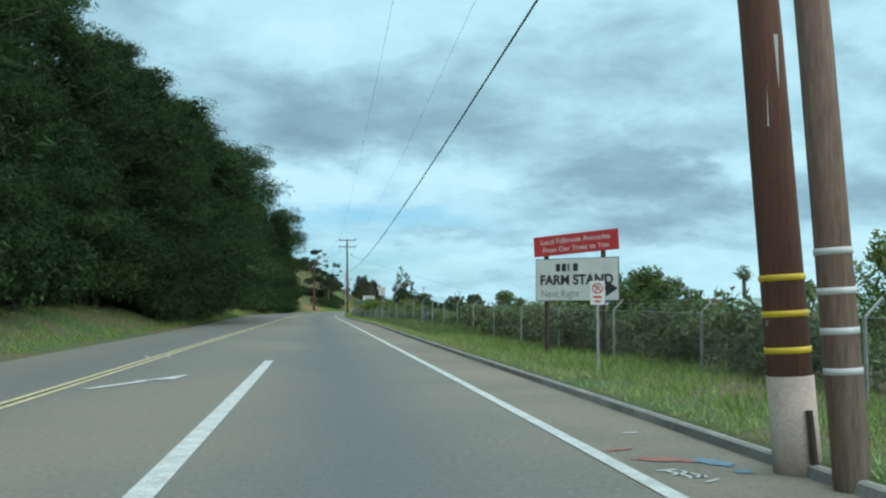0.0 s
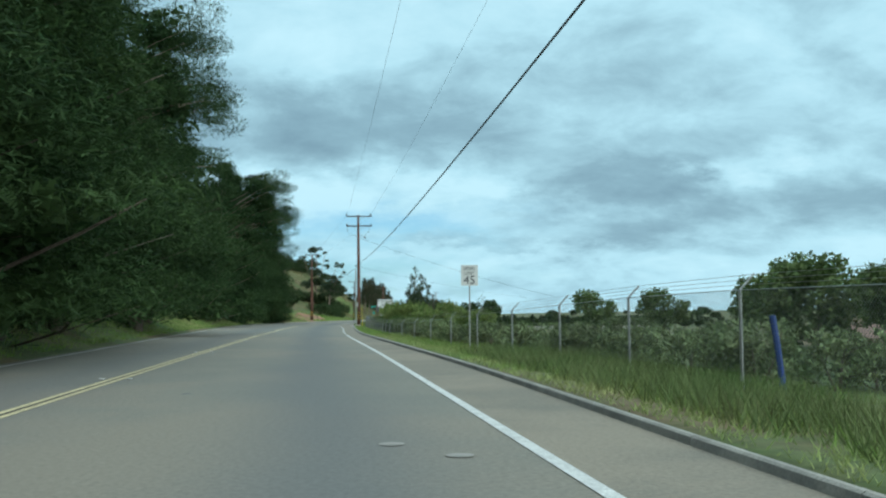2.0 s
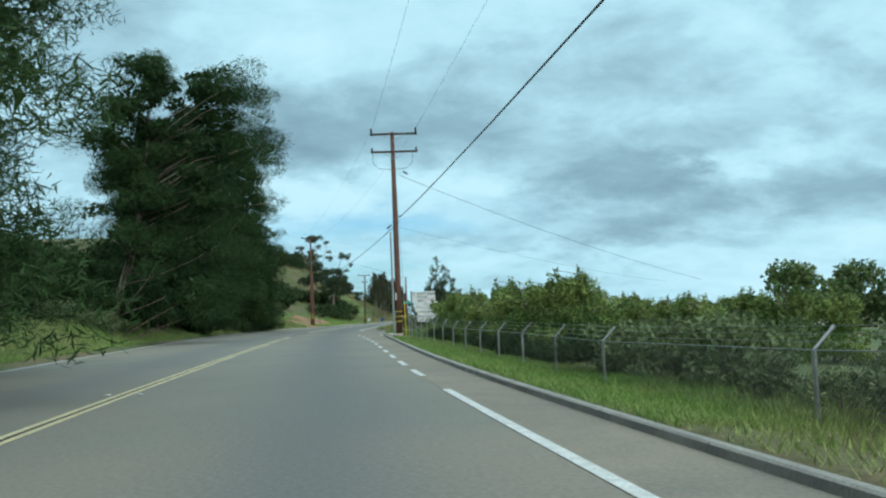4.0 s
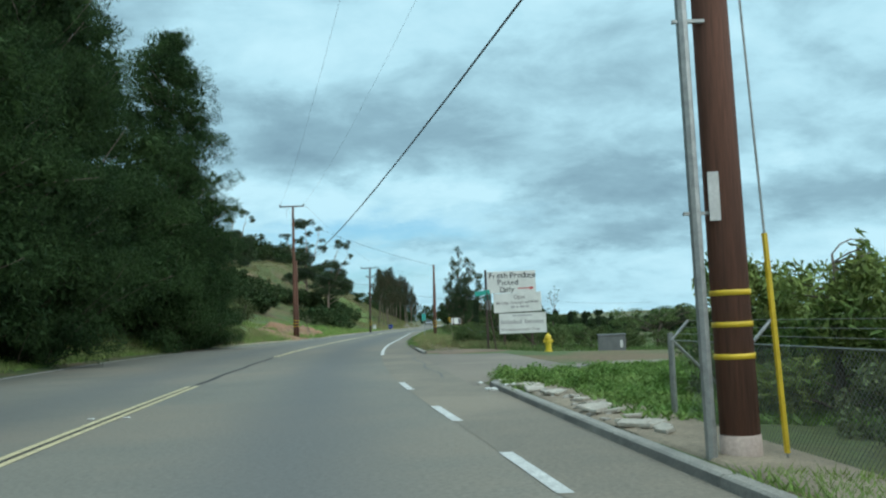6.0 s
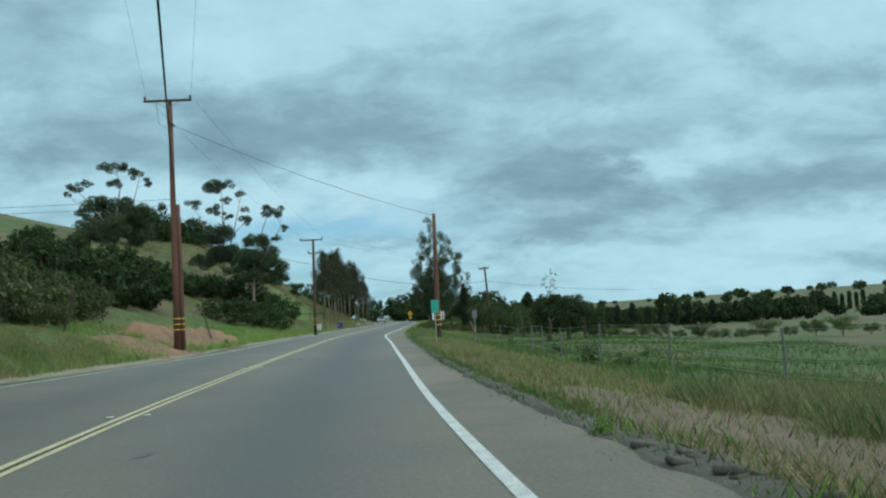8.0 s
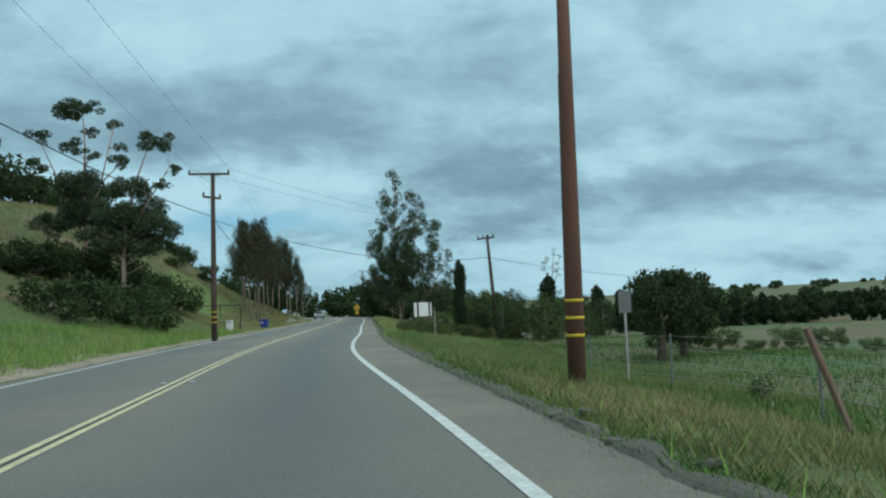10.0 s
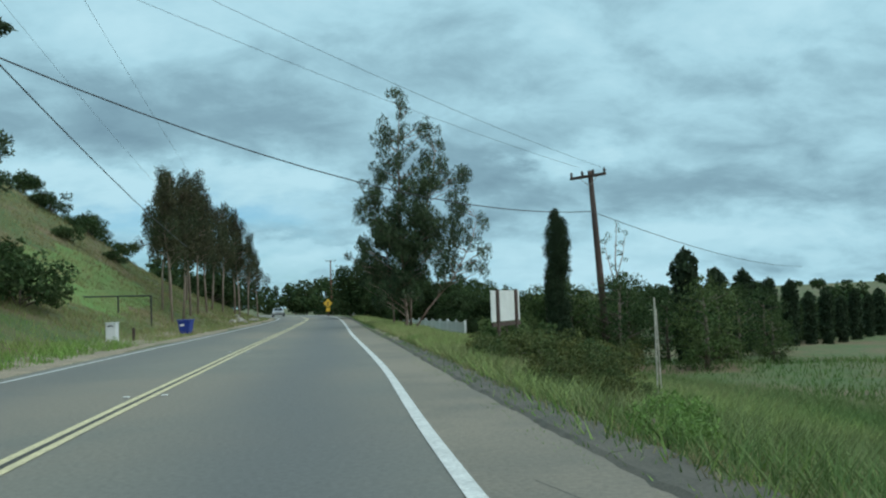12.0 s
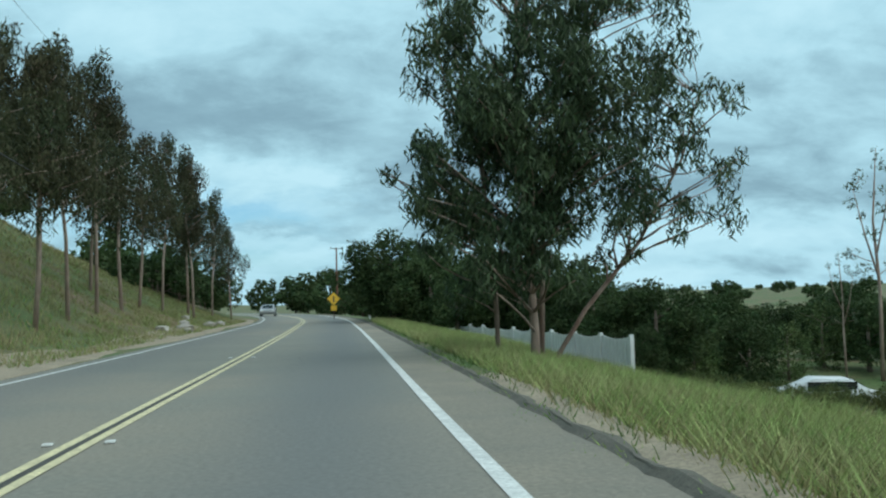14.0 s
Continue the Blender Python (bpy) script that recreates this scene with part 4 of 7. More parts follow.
G1, G2 = grove_euc(41, 11.0), grove_euc(42, 9.5, 2.6)
spread(G1, [(-14.4, 217, 0.95, 0.2), (-13.8, 225, 1.05, 1.3), (-13.6, 230, 1.1, 2.2), (-12.2, 243, 1.0, 4.1), (-15.5, 221, 0.95, 3.3), (-10.7, 247, 1.02, 0.8), (-10.0, 254, 0.85, 2.9)])
spread(G2, [(-14.0, 220.5, 1.05, 0.5), (-15.6, 228, 1.05, 2.7), (-13.1, 234, 1.0, 3.4), (-11.2, 249, 1.0, 5.3), (-13.0, 239, 0.95, 0.9), (-15, 236, 1, 1.9), (-9.0, 263, 0.74, 4.6)])

# hillside eucalyptus with bare limbs and tufted tops
def tufted_euc(seed, tufts, trunks, base):
    """tufts: rows across, up, radius; each becomes a flat-topped cluster of small clumps."""
    rng = np.random.default_rng(seed)
    cl = []
    for x, z, r in tufts:
        deep = rng.normal() * 0.9
        for _ in range(6 if r < 1.5 else 11):
            rr = r * rng.uniform(0.3, 0.5)
            d = rand_dirs(rng, 1)[0] * r * 0.7
            cl.append((x + d[0], deep + d[1], z + d[2] * 0.62, rr * 1.15, rr * 0.85))
    t = make_tree("eucalyptus_tree", "tall eucalyptus with bare limbs and tufted foliage on the hillside", "eucalyptus tree", seed, trunks, cl, 470, (0.27, 0.1), (M["eucalyptus"], M["pale_bark"]), "hillside eucalyptus", droop=0.4, limb_r=0.06, every=3)
    x, y, z, turn = base
    t.matrix_world = Matrix.Translation((x, y, z)) @ Matrix.Rotation(turn, 4, "Z")
    return t


tufted_euc(51, [(-0.7, 16.3, 1.5), (1.2, 16.6, 1.0), (2.4, 15.7, 0.7), (-3.6, 14.2, 1.0), (-0.7, 13.4, 1.2), (0.6, 14.7, 0.7), (-3.2, 11.9, 1.2), (0.7, 12.4, 0.8), (3.1, 13.4, 0.7), (2.9, 11.6, 1.0), (-0.3, 10.0, 1.9), (1.2, 7.6, 2.0), (-2.6, 6.7, 1.7), (3.3, 6.3, 2.2), (-0.6, 7.4, 1.6)],
           [[(0, 0, -1, 0.26), (0.1, 0, 4.5, 0.2), (0.0, 0.15, 9, 0.14), (0.2, 0, 13, 0.08), (0.1, 0, 16.2, 0.03)], [(0.1, 0, 5.0, 0.13), (-1.2, 0.1, 8.5, 0.1), (-3.3, 0, 13.6, 0.03)], [(0.05, 0, 6.5, 0.12), (1.4, -0.1, 10, 0.08), (2.6, 0, 15.2, 0.03)]], (-27.0, 199, 3.2, 0.1))
tufted_euc(52, [(2.1, 12.3, 1.0), (3.3, 12.1, 1.0), (4.0, 10.2, 0.65), (3.1, 9.1, 0.7), (0.6, 8.6, 1.6), (1.5, 7.2, 1.9), (-0.4, 6.4, 1.9), (2.7, 5.8, 1.6), (3.9, 4.4, 0.8), (1.2, 4.6, 1.8), (-0.8, 4.2, 1.5), (-2.2, 5.2, 1.2)],
           [[(0, 0, -1, 0.2), (0.1, 0, 3.0, 0.16), (0.3, 0.1, 6.0, 0.12), (1.2, 0, 9.5, 0.07), (2.2, 0, 12.2, 0.03)], [(0.2, 0, 4.5, 0.1), (1.8, 0.1, 7.5, 0.07), (3.6, 0, 10.4, 0.025)]], (-22.0, 188.5, 2.5, 0.05))
tufted_euc(53, [(-0.8, 15.0, 1.2), (0.9, 15.2, 1.3), (2.6, 14.4, 1.2), (4.0, 13.2, 1.0), (0.2, 12.9, 1.1), (-6.0, 12.0, 0.6), (-4.7, 12.7, 1.1), (-3.2, 12.9, 0.9), (-2.2, 10.4, 1.6), (0.8, 10.0, 2.0), (3.0, 8.9, 2.1), (-3.4, 9.2, 1.4), (5.8, 9.8, 0.9), (-0.4, 7.0, 2.6), (3.0, 6.4, 2.4), (-3.4, 6.6, 2.2)],
           [[(0, 0, -1, 0.26), (0.1, 0, 4.5, 0.2), (0.3, 0.15, 9, 0.14), (0.9, 0, 12.5, 0.07), (0.4, 0, 15.0, 0.03)], [(0.2, 0, 5.0, 0.13), (-1.6, 0.1, 8.5, 0.09), (-4.6, 0, 12.4, 0.03)], [(0.25, 0, 7, 0.12), (2.4, -0.1, 10, 0.08), (3.4, 0, 13.8, 0.03)]], (-41.5, 202, 8.2, 0.2))

# shrubs: masters
DS = shrub(61, "rounded dark green shrub on the slope", "dark_shrub", 2.6, 2.4, 28, 105, (0.34, 0.2), 0.85, group="hillside shrubs")
spots = [(-23, 176, 1.0, 0.3), (-19.0, 180, 0.85, 1.5), (-20.5, 183, 0.95, 2.5), (-31, 162, 0.8, 4.0), (-32, 152, 0.8, 0.2), (-30.5, 143, 0.9, 1.2), (-19.6, 198, 0.9, 1.0), (-21.5, 196, 1.0, 2.0), (-24, 194, 1.1, 3.0), (-26.5, 191, 1.1, 4.0), (-22.6, 200, 0.9, 5.0), (-28, 188, 1.0, 2.9),
         (-38, 150, 1.0, 4.7), (-33, 128, 1.0, 1.0), (-36, 250, 1.0, 0.3), (-40, 243, 1.1, 1.4), (-33, 256, 0.9, 2.8), (-44, 236, 1.2, 4.2), (-31, 244, 0.8, 5.5), (-28, 263, 0.9, 0.9), (-47, 250, 1.1, 2.0), (-52, 240, 1.3, 3.3), (-25.5, 52, 0.8, 1), (-26, 58, 0.9, 2), (-27, 65, 0.9, 3), (-28, 70, 1.0, 4), (-27.8, 78, 0.9, 5), (-29, 84, 0.9, 0), (-26, 97, 0.9, 2), (-28, 61, 1.1, 3), (-27.2, 73, 0.8, 3),
         (-42, 222, 1.7, 1), (-45, 228, 1.8, 2), (-39, 233, 1.5, 3), (-36, 238, 1.4, 4), (-48, 224, 1.8, 5), (-35, 226, 0.9, 0), (-24, 240, 0.65, 1), (-27, 239, 0.7, 2), (-22, 246, 0.6, 4), (-25.5, 244, 0.7, 0), (-21, 236, 0.45, 2), (-24, 231, 0.5, 3), (-14, 256, 1.2, 1.0), (-13, 262, 1.3, 2.0), (-16, 268, 1.2, 3.0), (-11.5, 268, 1.1, 0.4)]
spread(DS, spots)

OT = shrub(62, "rounded olive-green shrub in the thicket on the slope", "olive_shrub", 2.4, 2.3, 30, 210, (0.26, 0.15), 0.75, group="olive thicket on the slope", name="thicket_shrub")
spread(OT, [(-25.8, 122, 1.0, 3), (-25.5, 134, 0.9, 1), (-28, 120, 1.2, 2), (-26.5, 113, 0.9, 0), (-29, 126, 1.3, 4), (-27.5, 137, 1.05, 2.2), (-26, 129, 0.85, 3.0), (-26.8, 117, 0.9, 4.4), (-29, 112, 1.2, 5.0), (-27, 105, 1.0, 0.1), (-30.5, 131, 1.3, 1.7), (-31, 117, 1.3, 0.4), (-26, 101, 0.8, 2.0), (-24.5, 125.8, 0.6, 5.2), (-33.5, 122, 1.3, 1.1), (-34, 130, 1.35, 2.6), (-33, 138, 1.2, 0.7), (-30.5, 141, 1.05, 3.7), (-35.5, 114, 1.3, 4.9), (-34, 106, 1.2, 0.9), (-37, 126, 1.4, 2.1), (-37.5, 136, 1.4, 5.6), (-28, 143, 0.8, 1.6)])

# orchard behind the chain-link fence
def avocado(seed, H, spread_r):
    rng = np.random.default_rng(seed)
    trunk = [(0, 0, -0.5, 0.1), (0.05, 0, H * 0.35, 0.07), (0, 0.05, H * 0.7, 0.04), (0, 0, H * 0.95, 0.02)]
    cl = []
    for k in range(30):
        t = 0.08 + 0.74 * rng.uniform(0, 1)
        a, q = rng.uniform(0, 6.28), spread_r * math.sqrt(rng.uniform(0, 1)) * (1.12 - 0.62 * t)
        rr = rng.uniform(0.34, 0.6)
        cl.append((q * math.cos(a), q * math.sin(a), H * t, rr, rr * 1.15))
    # upright leaders that taper to a tip
    for k in range(5):
        a, q = rng.uniform(0, 6.28), spread_r * rng.uniform(0.05, 0.6)
        top = H * rng.uniform(0.86, 1.06)
        for j in range(4):
            cl.append((q * math.cos(a), q * math.sin(a), top - 0.24 * j, 0.11 + 0.07 * j, 0.22))
    return make_tree("avocado_tree", "young avocado tree with drooping yellow-green leaves", "avocado tree", seed, [trunk], cl, 820, (0.24, 0.075), (M["avocado"], M["bark"]), "orchard trees", droop=0.75, limb_r=0.03)


A1, A2, A3 = avocado(71, 4.0, 1.6), avocado(72, 3.75, 1.7), avocado(73, 4.25, 1.55)
rng = np.random.default_rng(5)
spots = [[], [], []]
for row, d in enumerate((3.9, 6.9, 10.0)):
    for k in range(13 if row < 2 else 11):
        y = 14.5 + 2.95 * k + rng.uniform(-0.5, 0.5) - row * 1.0
        x = float(centre(y) + kerb_off(y)) + d + rng.uniform(-0.4, 0.4)
        top = float(np.interp(y, [12, 20, 26, 32, 36, 38, 42, 46, 50], [2.5, 2.6, 2.8, 3.1, 4.0, 4.35, 4.3, 3.9, 3.7])) + rng.uniform(-0.2, 0.25) + 0.1 * row
        if row == 0 and abs(y - 23.5) < 2.4:
            top = 3.95
        size = rng.uniform(0.72, 0.86) if y < 33 else rng.uniform(0.84, 1.0)
        spots[(k * 2 + row) % 3].append((x, y, size, rng.uniform(0, 6.28), (top - gz(x, y)) / 4.0))
spots[2] += [(25.5, -83, 1.35, 1.0), (1.9, 49.5, 0.8, 1.0), (3.2, 46.5, 0.85, 2.2)]
for A, s in zip((A1, A2, A3), spots):
    spread(A, s)

# scrub behind the fence further back
SC = shrub(81, "scrubby grey-green bush behind the fence", "scrub", 1.9, 1.5, 20, 300, (0.22, 0.12), 0.5, group="scrub behind the fence", name="scrub_bush")
SD = shrub(82, "tangled olive bush behind the fence", "scrub", 1.6, 1.3, 18, 320, (0.21, 0.115), 0.45, group="scrub behind the fence", name="scrub_bush")
rng = np.random.default_rng(6)
s1, s2, s3 = [], [], []
for k in range(146):
    y = -92 + 0.94 * k + rng.uniform(-0.7, 0.7)
    d = float(track([(-120, 3.2), (-40, 3.0), (10, 1.8), (60, 1.6)])(y)) + (0.72 if y < -48 else 0.95) + (0.5 * rng.uniform(0, 1) if k % 5 < 3 else 4.5 * rng.uniform(0, 1))
    if y > 16:
        d = min(d, 3.6)
    if abs(y + 43.5) < 1.2:
        continue
    h = 0.84 if y < -58 else (0.62 if y > 8 else 0.68)
    x = float(centre(y) + kerb_off(y)) + d
    (s3 if y > 8 else s1 if k % 2 else s2).append((x, y, rng.uniform(0.75, 1.15) * h, rng.uniform(0, 6.28)))
for k in range(40):
    y = -85 + 3.2 * k + rng.uniform(-1, 1)
    x = float(centre(y) + kerb_off(y)) + 12 + rng.uniform(0, 14)
    if y < 12:
        (s1 if k % 2 else s2).append((x, y, rng.uniform(0.6, 0.95), rng.uniform(0, 6.28)))
spread(SC, s1)
# dark-leaved bushes added in place of the shade under the orchard trees
spread(shrub(83, "dark undergrowth standing in for shade behind the orchard fence", "dark_shrub", 1.7, 1.4, 22, 420, (0.2, 0.11), 0.5, group="undergrowth behind the fence", name="undergrowth_bush"), s3)
spread(SD, s2 + [(1.5, 45.2, 0.75, 1), (2.6, 44.2, 0.8, 2), (1.2, 47.6, 0.7, 3), (2.5, 48.6, 0.8, 4), (3.8, 43.2, 0.8, 5), (3.6, 46.6, 0.9, 0), (1.0, 50.2, 0.6, 1)])

# round trees standing in the fields
def round_tree(seed, H, R, mat="shrub", label="round leafy tree in the field", leaves=4000):
    rng = np.random.default_rng(seed)
    trunk = [(0, 0, -0.5, 0.22), (0.1, 0, H * 0.3, 0.17), (0, 0, H * 0.7, 0.06)]
    cl = []
    for k in range(40):
        d = rand_dirs(rng, 1)[0]
        rr = rng.uniform(0.7, 1.2) * R / 4
        q = rng.uniform(0.5, 0.95)
        cl.append((d[0] * R * q, d[1] * R * q, H * 0.52 + d[2] * H * 0.45 * q, rr * 1.1, rr))
    return make_tree("leafy_tree", label, "tree", seed, [trunk], cl, leaves / 40 / (R / 4) ** 2 * 0.85, (7.5 * R / math.sqrt(leaves), 4.6 * R / math.sqrt(leaves)), (M[mat], M["bark"]), "field trees", limb_r=0.08, every=8)


RT = round_tree(91, 8.0, 5.0)
spread(RT, [(46, 45, 1.1, 0), (28.5, -7.5, 0.6, 1.0), (28.5, -20, 0.58, 0.3), (47, 22, 0.75, 2.0), (26, 50, 0.55, 3.0), (38, 66, 0.7, 2.2), (55, 78, 0.8, 1.2)])
# tree belt on the far side of the field and along the right
RD = round_tree(92, 6.0, 3.6, "dark_shrub", "dark leafy tree in the belt beyond the field", 1050)
rng = np.random.default_rng(8)
s = []
for k in range(46):
    t = k / 45
    x, y = 22 + 150 * t, 232 - 40 * t + rng.uniform(-6, 6)
    s.append((x + rng.uniform(-2, 2), y, rng.uniform(0.6, 1.0), rng.uniform(0, 6.28)))
for k in range(20):
    s.append((rng.uniform(8, 24), rng.uniform(214, 300), rng.uniform(0.7, 1.15), rng.uniform(0, 6.28)))
for k in range(16):
    s.append((rng.uniform(4, 12), 236 + 7 * k, rng.uniform(0.8, 1.2), rng.uniform(0, 6.28)))
for k in range(12):
    s.append((float(centre(265 + 10 * k) - left_off(265 + 10 * k)) - rng.uniform(5, 16), 265 + 10 * k, rng.uniform(0.7, 1.2), rng.uniform(0, 6.28)))
for k in range(18):
    s.append((rng.uniform(-75, 35), rng.uniform(345, 440), rng.uniform(1.5, 2.2), rng.uniform(0, 6.28)))
for x, y, q in ((8.6, 226, .95), (9.2, 231, 1.05), (8.0, 236, 1.15), (7.4, 241, 1.2), (4.6, 246, 1.25), (9.5, 243, 1.2), (4.2, 250, 1.15), (7, 246, 1.1), (3.2, 257, 1.1), (14, 206, .7), (17, 210, .8), (22, 212, .85), (2.6, 250, 1.5), (6.8, 249, 1.45), (9.4, 221, 1.0), (10.5, 236, 1.3), (11, 218, .75), (14, 222, .8), (18, 219, .75), (21, 224, .8), (25, 221, .8), (10, 226, .8), (16, 229, .85), (28, 227, .8), (24, 231, .85), (32, 224, .75), (36, 228, .8), (13, 213, .7), (19, 214, .7), (26, 215, .7), (31, 217, .7), (9, 233, .8), *[(26.3 + 2.95 * k, 208.1 + 2.65 * k, 0.78) for k in range(20)]):
    s.append((x, y, q, rng.uniform(0, 6.28)))
for x, y, top in ((-49, 178, 13.6), (-46, 181, 14.0), (-43.4, 179, 14.4), (-41, 183, 13.0), (-39, 178, 13.2), (-37, 182, 12.4), (-35, 179, 12.0), (-33, 181, 10.8), (-31, 178, 10.0), (-29.5, 180, 9.2), (-52, 184, 14.2), (-36, 187, 11.5), (-32, 186, 10.2), (-45, 186, 13.6), (-28.6, 186, 8.0), (-39, 158, 10.8), (-39.6, 164, 11.6), (-36.4, 160, 11.5), (-36.5, 166, 10.9), (-32.6, 160, 9.6), (-33, 168, 9.9), (-29.4, 160, 8.4), (-28.9, 166, 8.4), (-35.1, 150, 8.3), (-31.5, 148, 7.2), (-29.6, 151, 6.8), (-43, 166, 12.2), (-44, 158, 11.6), (-48, 170, 13.0), (-40, 172, 12.4), (-36, 173, 11.2), (-31.6, 172, 9.4)):
    s.append((x, y, max(0.55, (top - gz(x, y)) / 6.0), rng.uniform(0, 6.28)))
near = [q for q in s if 198 < q[1] < 256 and 0 < q[0] < 38 and not (10.5 < q[0] < 24 and q[1] < 222)]
spread(RD, [q for q in s if not (198 < q[1] < 256 and 0 < q[0] < 38)])
RN = round_tree(93, 6.0, 3.4, "dark_shrub", "dark leafy tree in the thicket below the bank", 9500)
near += [(10.2, 226, 0.72, 1.0), (12.6, 228, 0.76, 2.0), (15.2, 229, 0.78, 3.0), (18, 231, 0.75, 4.0), (8.0, 223, 0.66, 5.0), (21, 233, 0.72, 0.5), (25, 230, 0.7, 1.5), (29, 226, 0.72, 2.5), (7.6, 219, 0.5, 0.2), (9.6, 221, 0.55, 3.3), (24.5, 219, 0.6, 1.9), (27.5, 215, 0.6, 2.2)]
spread(RN, near)

# cypresses
def cypress(seed, H, R, label, group="", per=2600, leaf=(0.14, 0.09)):
    rng = np.random.default_rng(seed)
    cl = []
    n = int(H * 6)
    for k in range(n):
        t = (k + 0.5) / n
        w = R * (0.75 + 0.25 * min(1, t * 4)) * (1 - 0.75 * max(0, (t - 0.82) / 0.18) ** 1.6)
        a = rng.uniform(0, 6.28)
        cl.append((w * 0.24 * math.cos(a), w * 0.24 * math.sin(a), 0.25 + (H - 0.4) * t, w * 0.76, w * 0.8))
    return make_tree("cypress_tree", label, "cypress tree", seed, [[(0, 0, -0.4, 0.12), (0, 0, H * 0.5, 0.08), (0, 0, H * 0.9, 0.03)]], cl, per, leaf, (M["cypress"], M["bark"]), group, upward=1.2, limb_r=0.02, every=9)


C1 = put(cypress(101, 6.2, 0.56, "tall clipped dark green Italian cypress with ivy round its foot", "", 9500, (0.06, 0.036)), 2.5, 183.3, 1.0)
C1.matrix_world = Matrix.Translation((2.5, 183.3, -1.4)) @ Matrix.Rotation(0.02, 4, "Y")
C2 = cypress(102, 6.0, 0.85, "columnar cypress in a long row", "cypress row", 330, (0.3, 0.2))
spread(C2, [(11.2 + 2.95 * k, 190.8 + 2.65 * k, max(0.68, 0.92 - 0.05 * k) + 0.05 * math.sin(k * 3.3), k * 1.3) for k in range(30)])

# shrubs along the right from the white board to the big eucalyptus
YS_ = shrub(111, "dense shrub flecked with yellow-green leaves beside the verge", "hedge", 1.35, 1.3, 24, 1300, (0.1, 0.05), 0.4, group="roadside shrubs")
spread(YS_, [(-2.3, 170, 0.85, 0.3), (-2.1, 173, 0.9, 1.3), (-2.0, 167.2, 0.75, 2.3), (-1.0, 171.8, 0.95, 4.3), (-1.6, 175.2, 0.8, 5.3), (-2.6, 171.6, 0.7, 0.7), (-1.6, 168.5, 0.8, 0.2), (-0.4, 173.5, 0.95, 3.2), (1.4, 176, 1.0, 4.2), (4.2, 189, 1.1, 1.1), (6.2, 190.5, 1.2, 2.1), (8.2, 190.5, 1.3, 3.1), (4.6, 186, 1.0, 4.1), (2.6, 192, 0.9, 5.1), (-3.3, 164.3, 0.6, 1.0), (-2.9, 165.7, 0.75, 2.0), (-3.2, 163.0, 0.5, 3.1), (7.2, 212, 0.85, 0.3), (8.5, 211, 0.9, 1.4), (9.6, 209.5, 0.9, 2.2), (8.0, 207.5, 0.8, 3.6), (10.6, 212.4, 0.9, 4.4), (9.4, 205.8, 0.85, 1.1), (10.4, 207.4, 0.9, 2.6), (6.9, 209.4, 0.75, 5.2), (11.0, 209.8, 0.8, 0.8)])
LB = round_tree(112, 4.0, 2.4, "shrub", "leafy grey-green tree behind the verge", 9000)
spread(LB, [(4.2, 190, 0.8, 0.8), (6.9, 196.3, 1.0, 1.8, 1.32), (5.6, 193.5, 0.75, 2.9), (8.6, 194.5, 0.85, 4.0, 1.0), (9.8, 199, 1.0, 5.0), (1.8, 188, 0.6, 4.4)])
# dark shrub tree and saplings in the field
def full_bush(seed, H, R, mat, label, leaf=(0.13, 0.06), per=300, n=90):
    """Egg-shaped bush, leafy down to the ground."""
    rng = np.random.default_rng(seed)
    cl = []
    for k in range(n):
        t = rng.uniform(0.04, 0.97)
        w = R * (0.62 + 0.38 * math.sin(min(1.0, t * 1.9) * math.pi / 2)) * (1 - max(0, (t - 0.5) / 0.5) ** 2.2) ** 0.5
        a, q = rng.uniform(0, 6.28), w * rng.uniform(0.45, 1.0)
        rr = rng.uniform(0.22, 0.42) * R / 1.4
        cl.append((q * math.cos(a), q * math.sin(a), H * t, rr, rr * rng.uniform(0.8, 1.3)))
    return make_tree("leafy_bush", label, "bush", seed, [[(0, 0, -0.4, 0.12), (0.1, 0, H * 0.4, 0.08), (0, 0, H * 0.8, 0.03)]], cl, per, leaf, (M[mat], M["bark"]), "bushes at the field's edge", limb_r=0.03, every=5, core=40)


BA = full_bush(116, 3.7, 1.55, "shrub", "rounded grey-green bush standing in the field grass")
spread(BA, [(9.4, 185.5, 1.0, 0.2), (11.6, 188.5, 0.95, 1.4), (13.4, 187.2, 0.62, 4.0), (16.6, 223.4, 0.75, 1.0), (13.4, 224.6, 0.8, 2.0), (19.4, 225.0, 0.85, 3.0), (10.8, 220.6, 0.7, 4.0), (12.2, 222.6, 0.66, 5.0)])
BB = full_bush(117, 4.4, 1.5, "dark_shrub", "tall dark leafy bush before the cypress row")
spread(BB, [(14.4, 192.0, 0.86, 0.3), (16.7, 193.5, 0.92, 1.9), (6.6, 187.4, 1.05, 3.0), (8.2, 190.6, 1.12, 4.4), (5.0, 189.2, 0.9, 5.2), (10.6, 191.6, 0.95, 2.2)])
FT = round_tree(113, 4.2, 1.9, "dark_shrub", "dark bushy tree at the edge of the field", 7000)
spread(FT, [(7.2, 157, 1.12, 0.4), (9.6, 160, 1.0, 1.2), (13, 168, 0.9, 2.0)])
FS = shrub(114, "low leafy sapling in the field", "dark_shrub", 1.2, 0.7, 9, 600, (0.12, 0.05), 0.32, group="field saplings")
spread(FS, [(-1.9, 103.2, 0.62, 0.6), (-1.2, 102.8, 0.7, 2.6), (-0.6, 103.6, 0.6, 4.6), (1.5, 124, 0.9, 0.1), (2.2, 122, 1.1, 1.1), (3.4, 127, 0.9, 2.0), (-0.4, 116, 0.8, 3.0), (0.6, 135, 0.9, 4.0), (4.5, 119, 1.0, 5.0)])
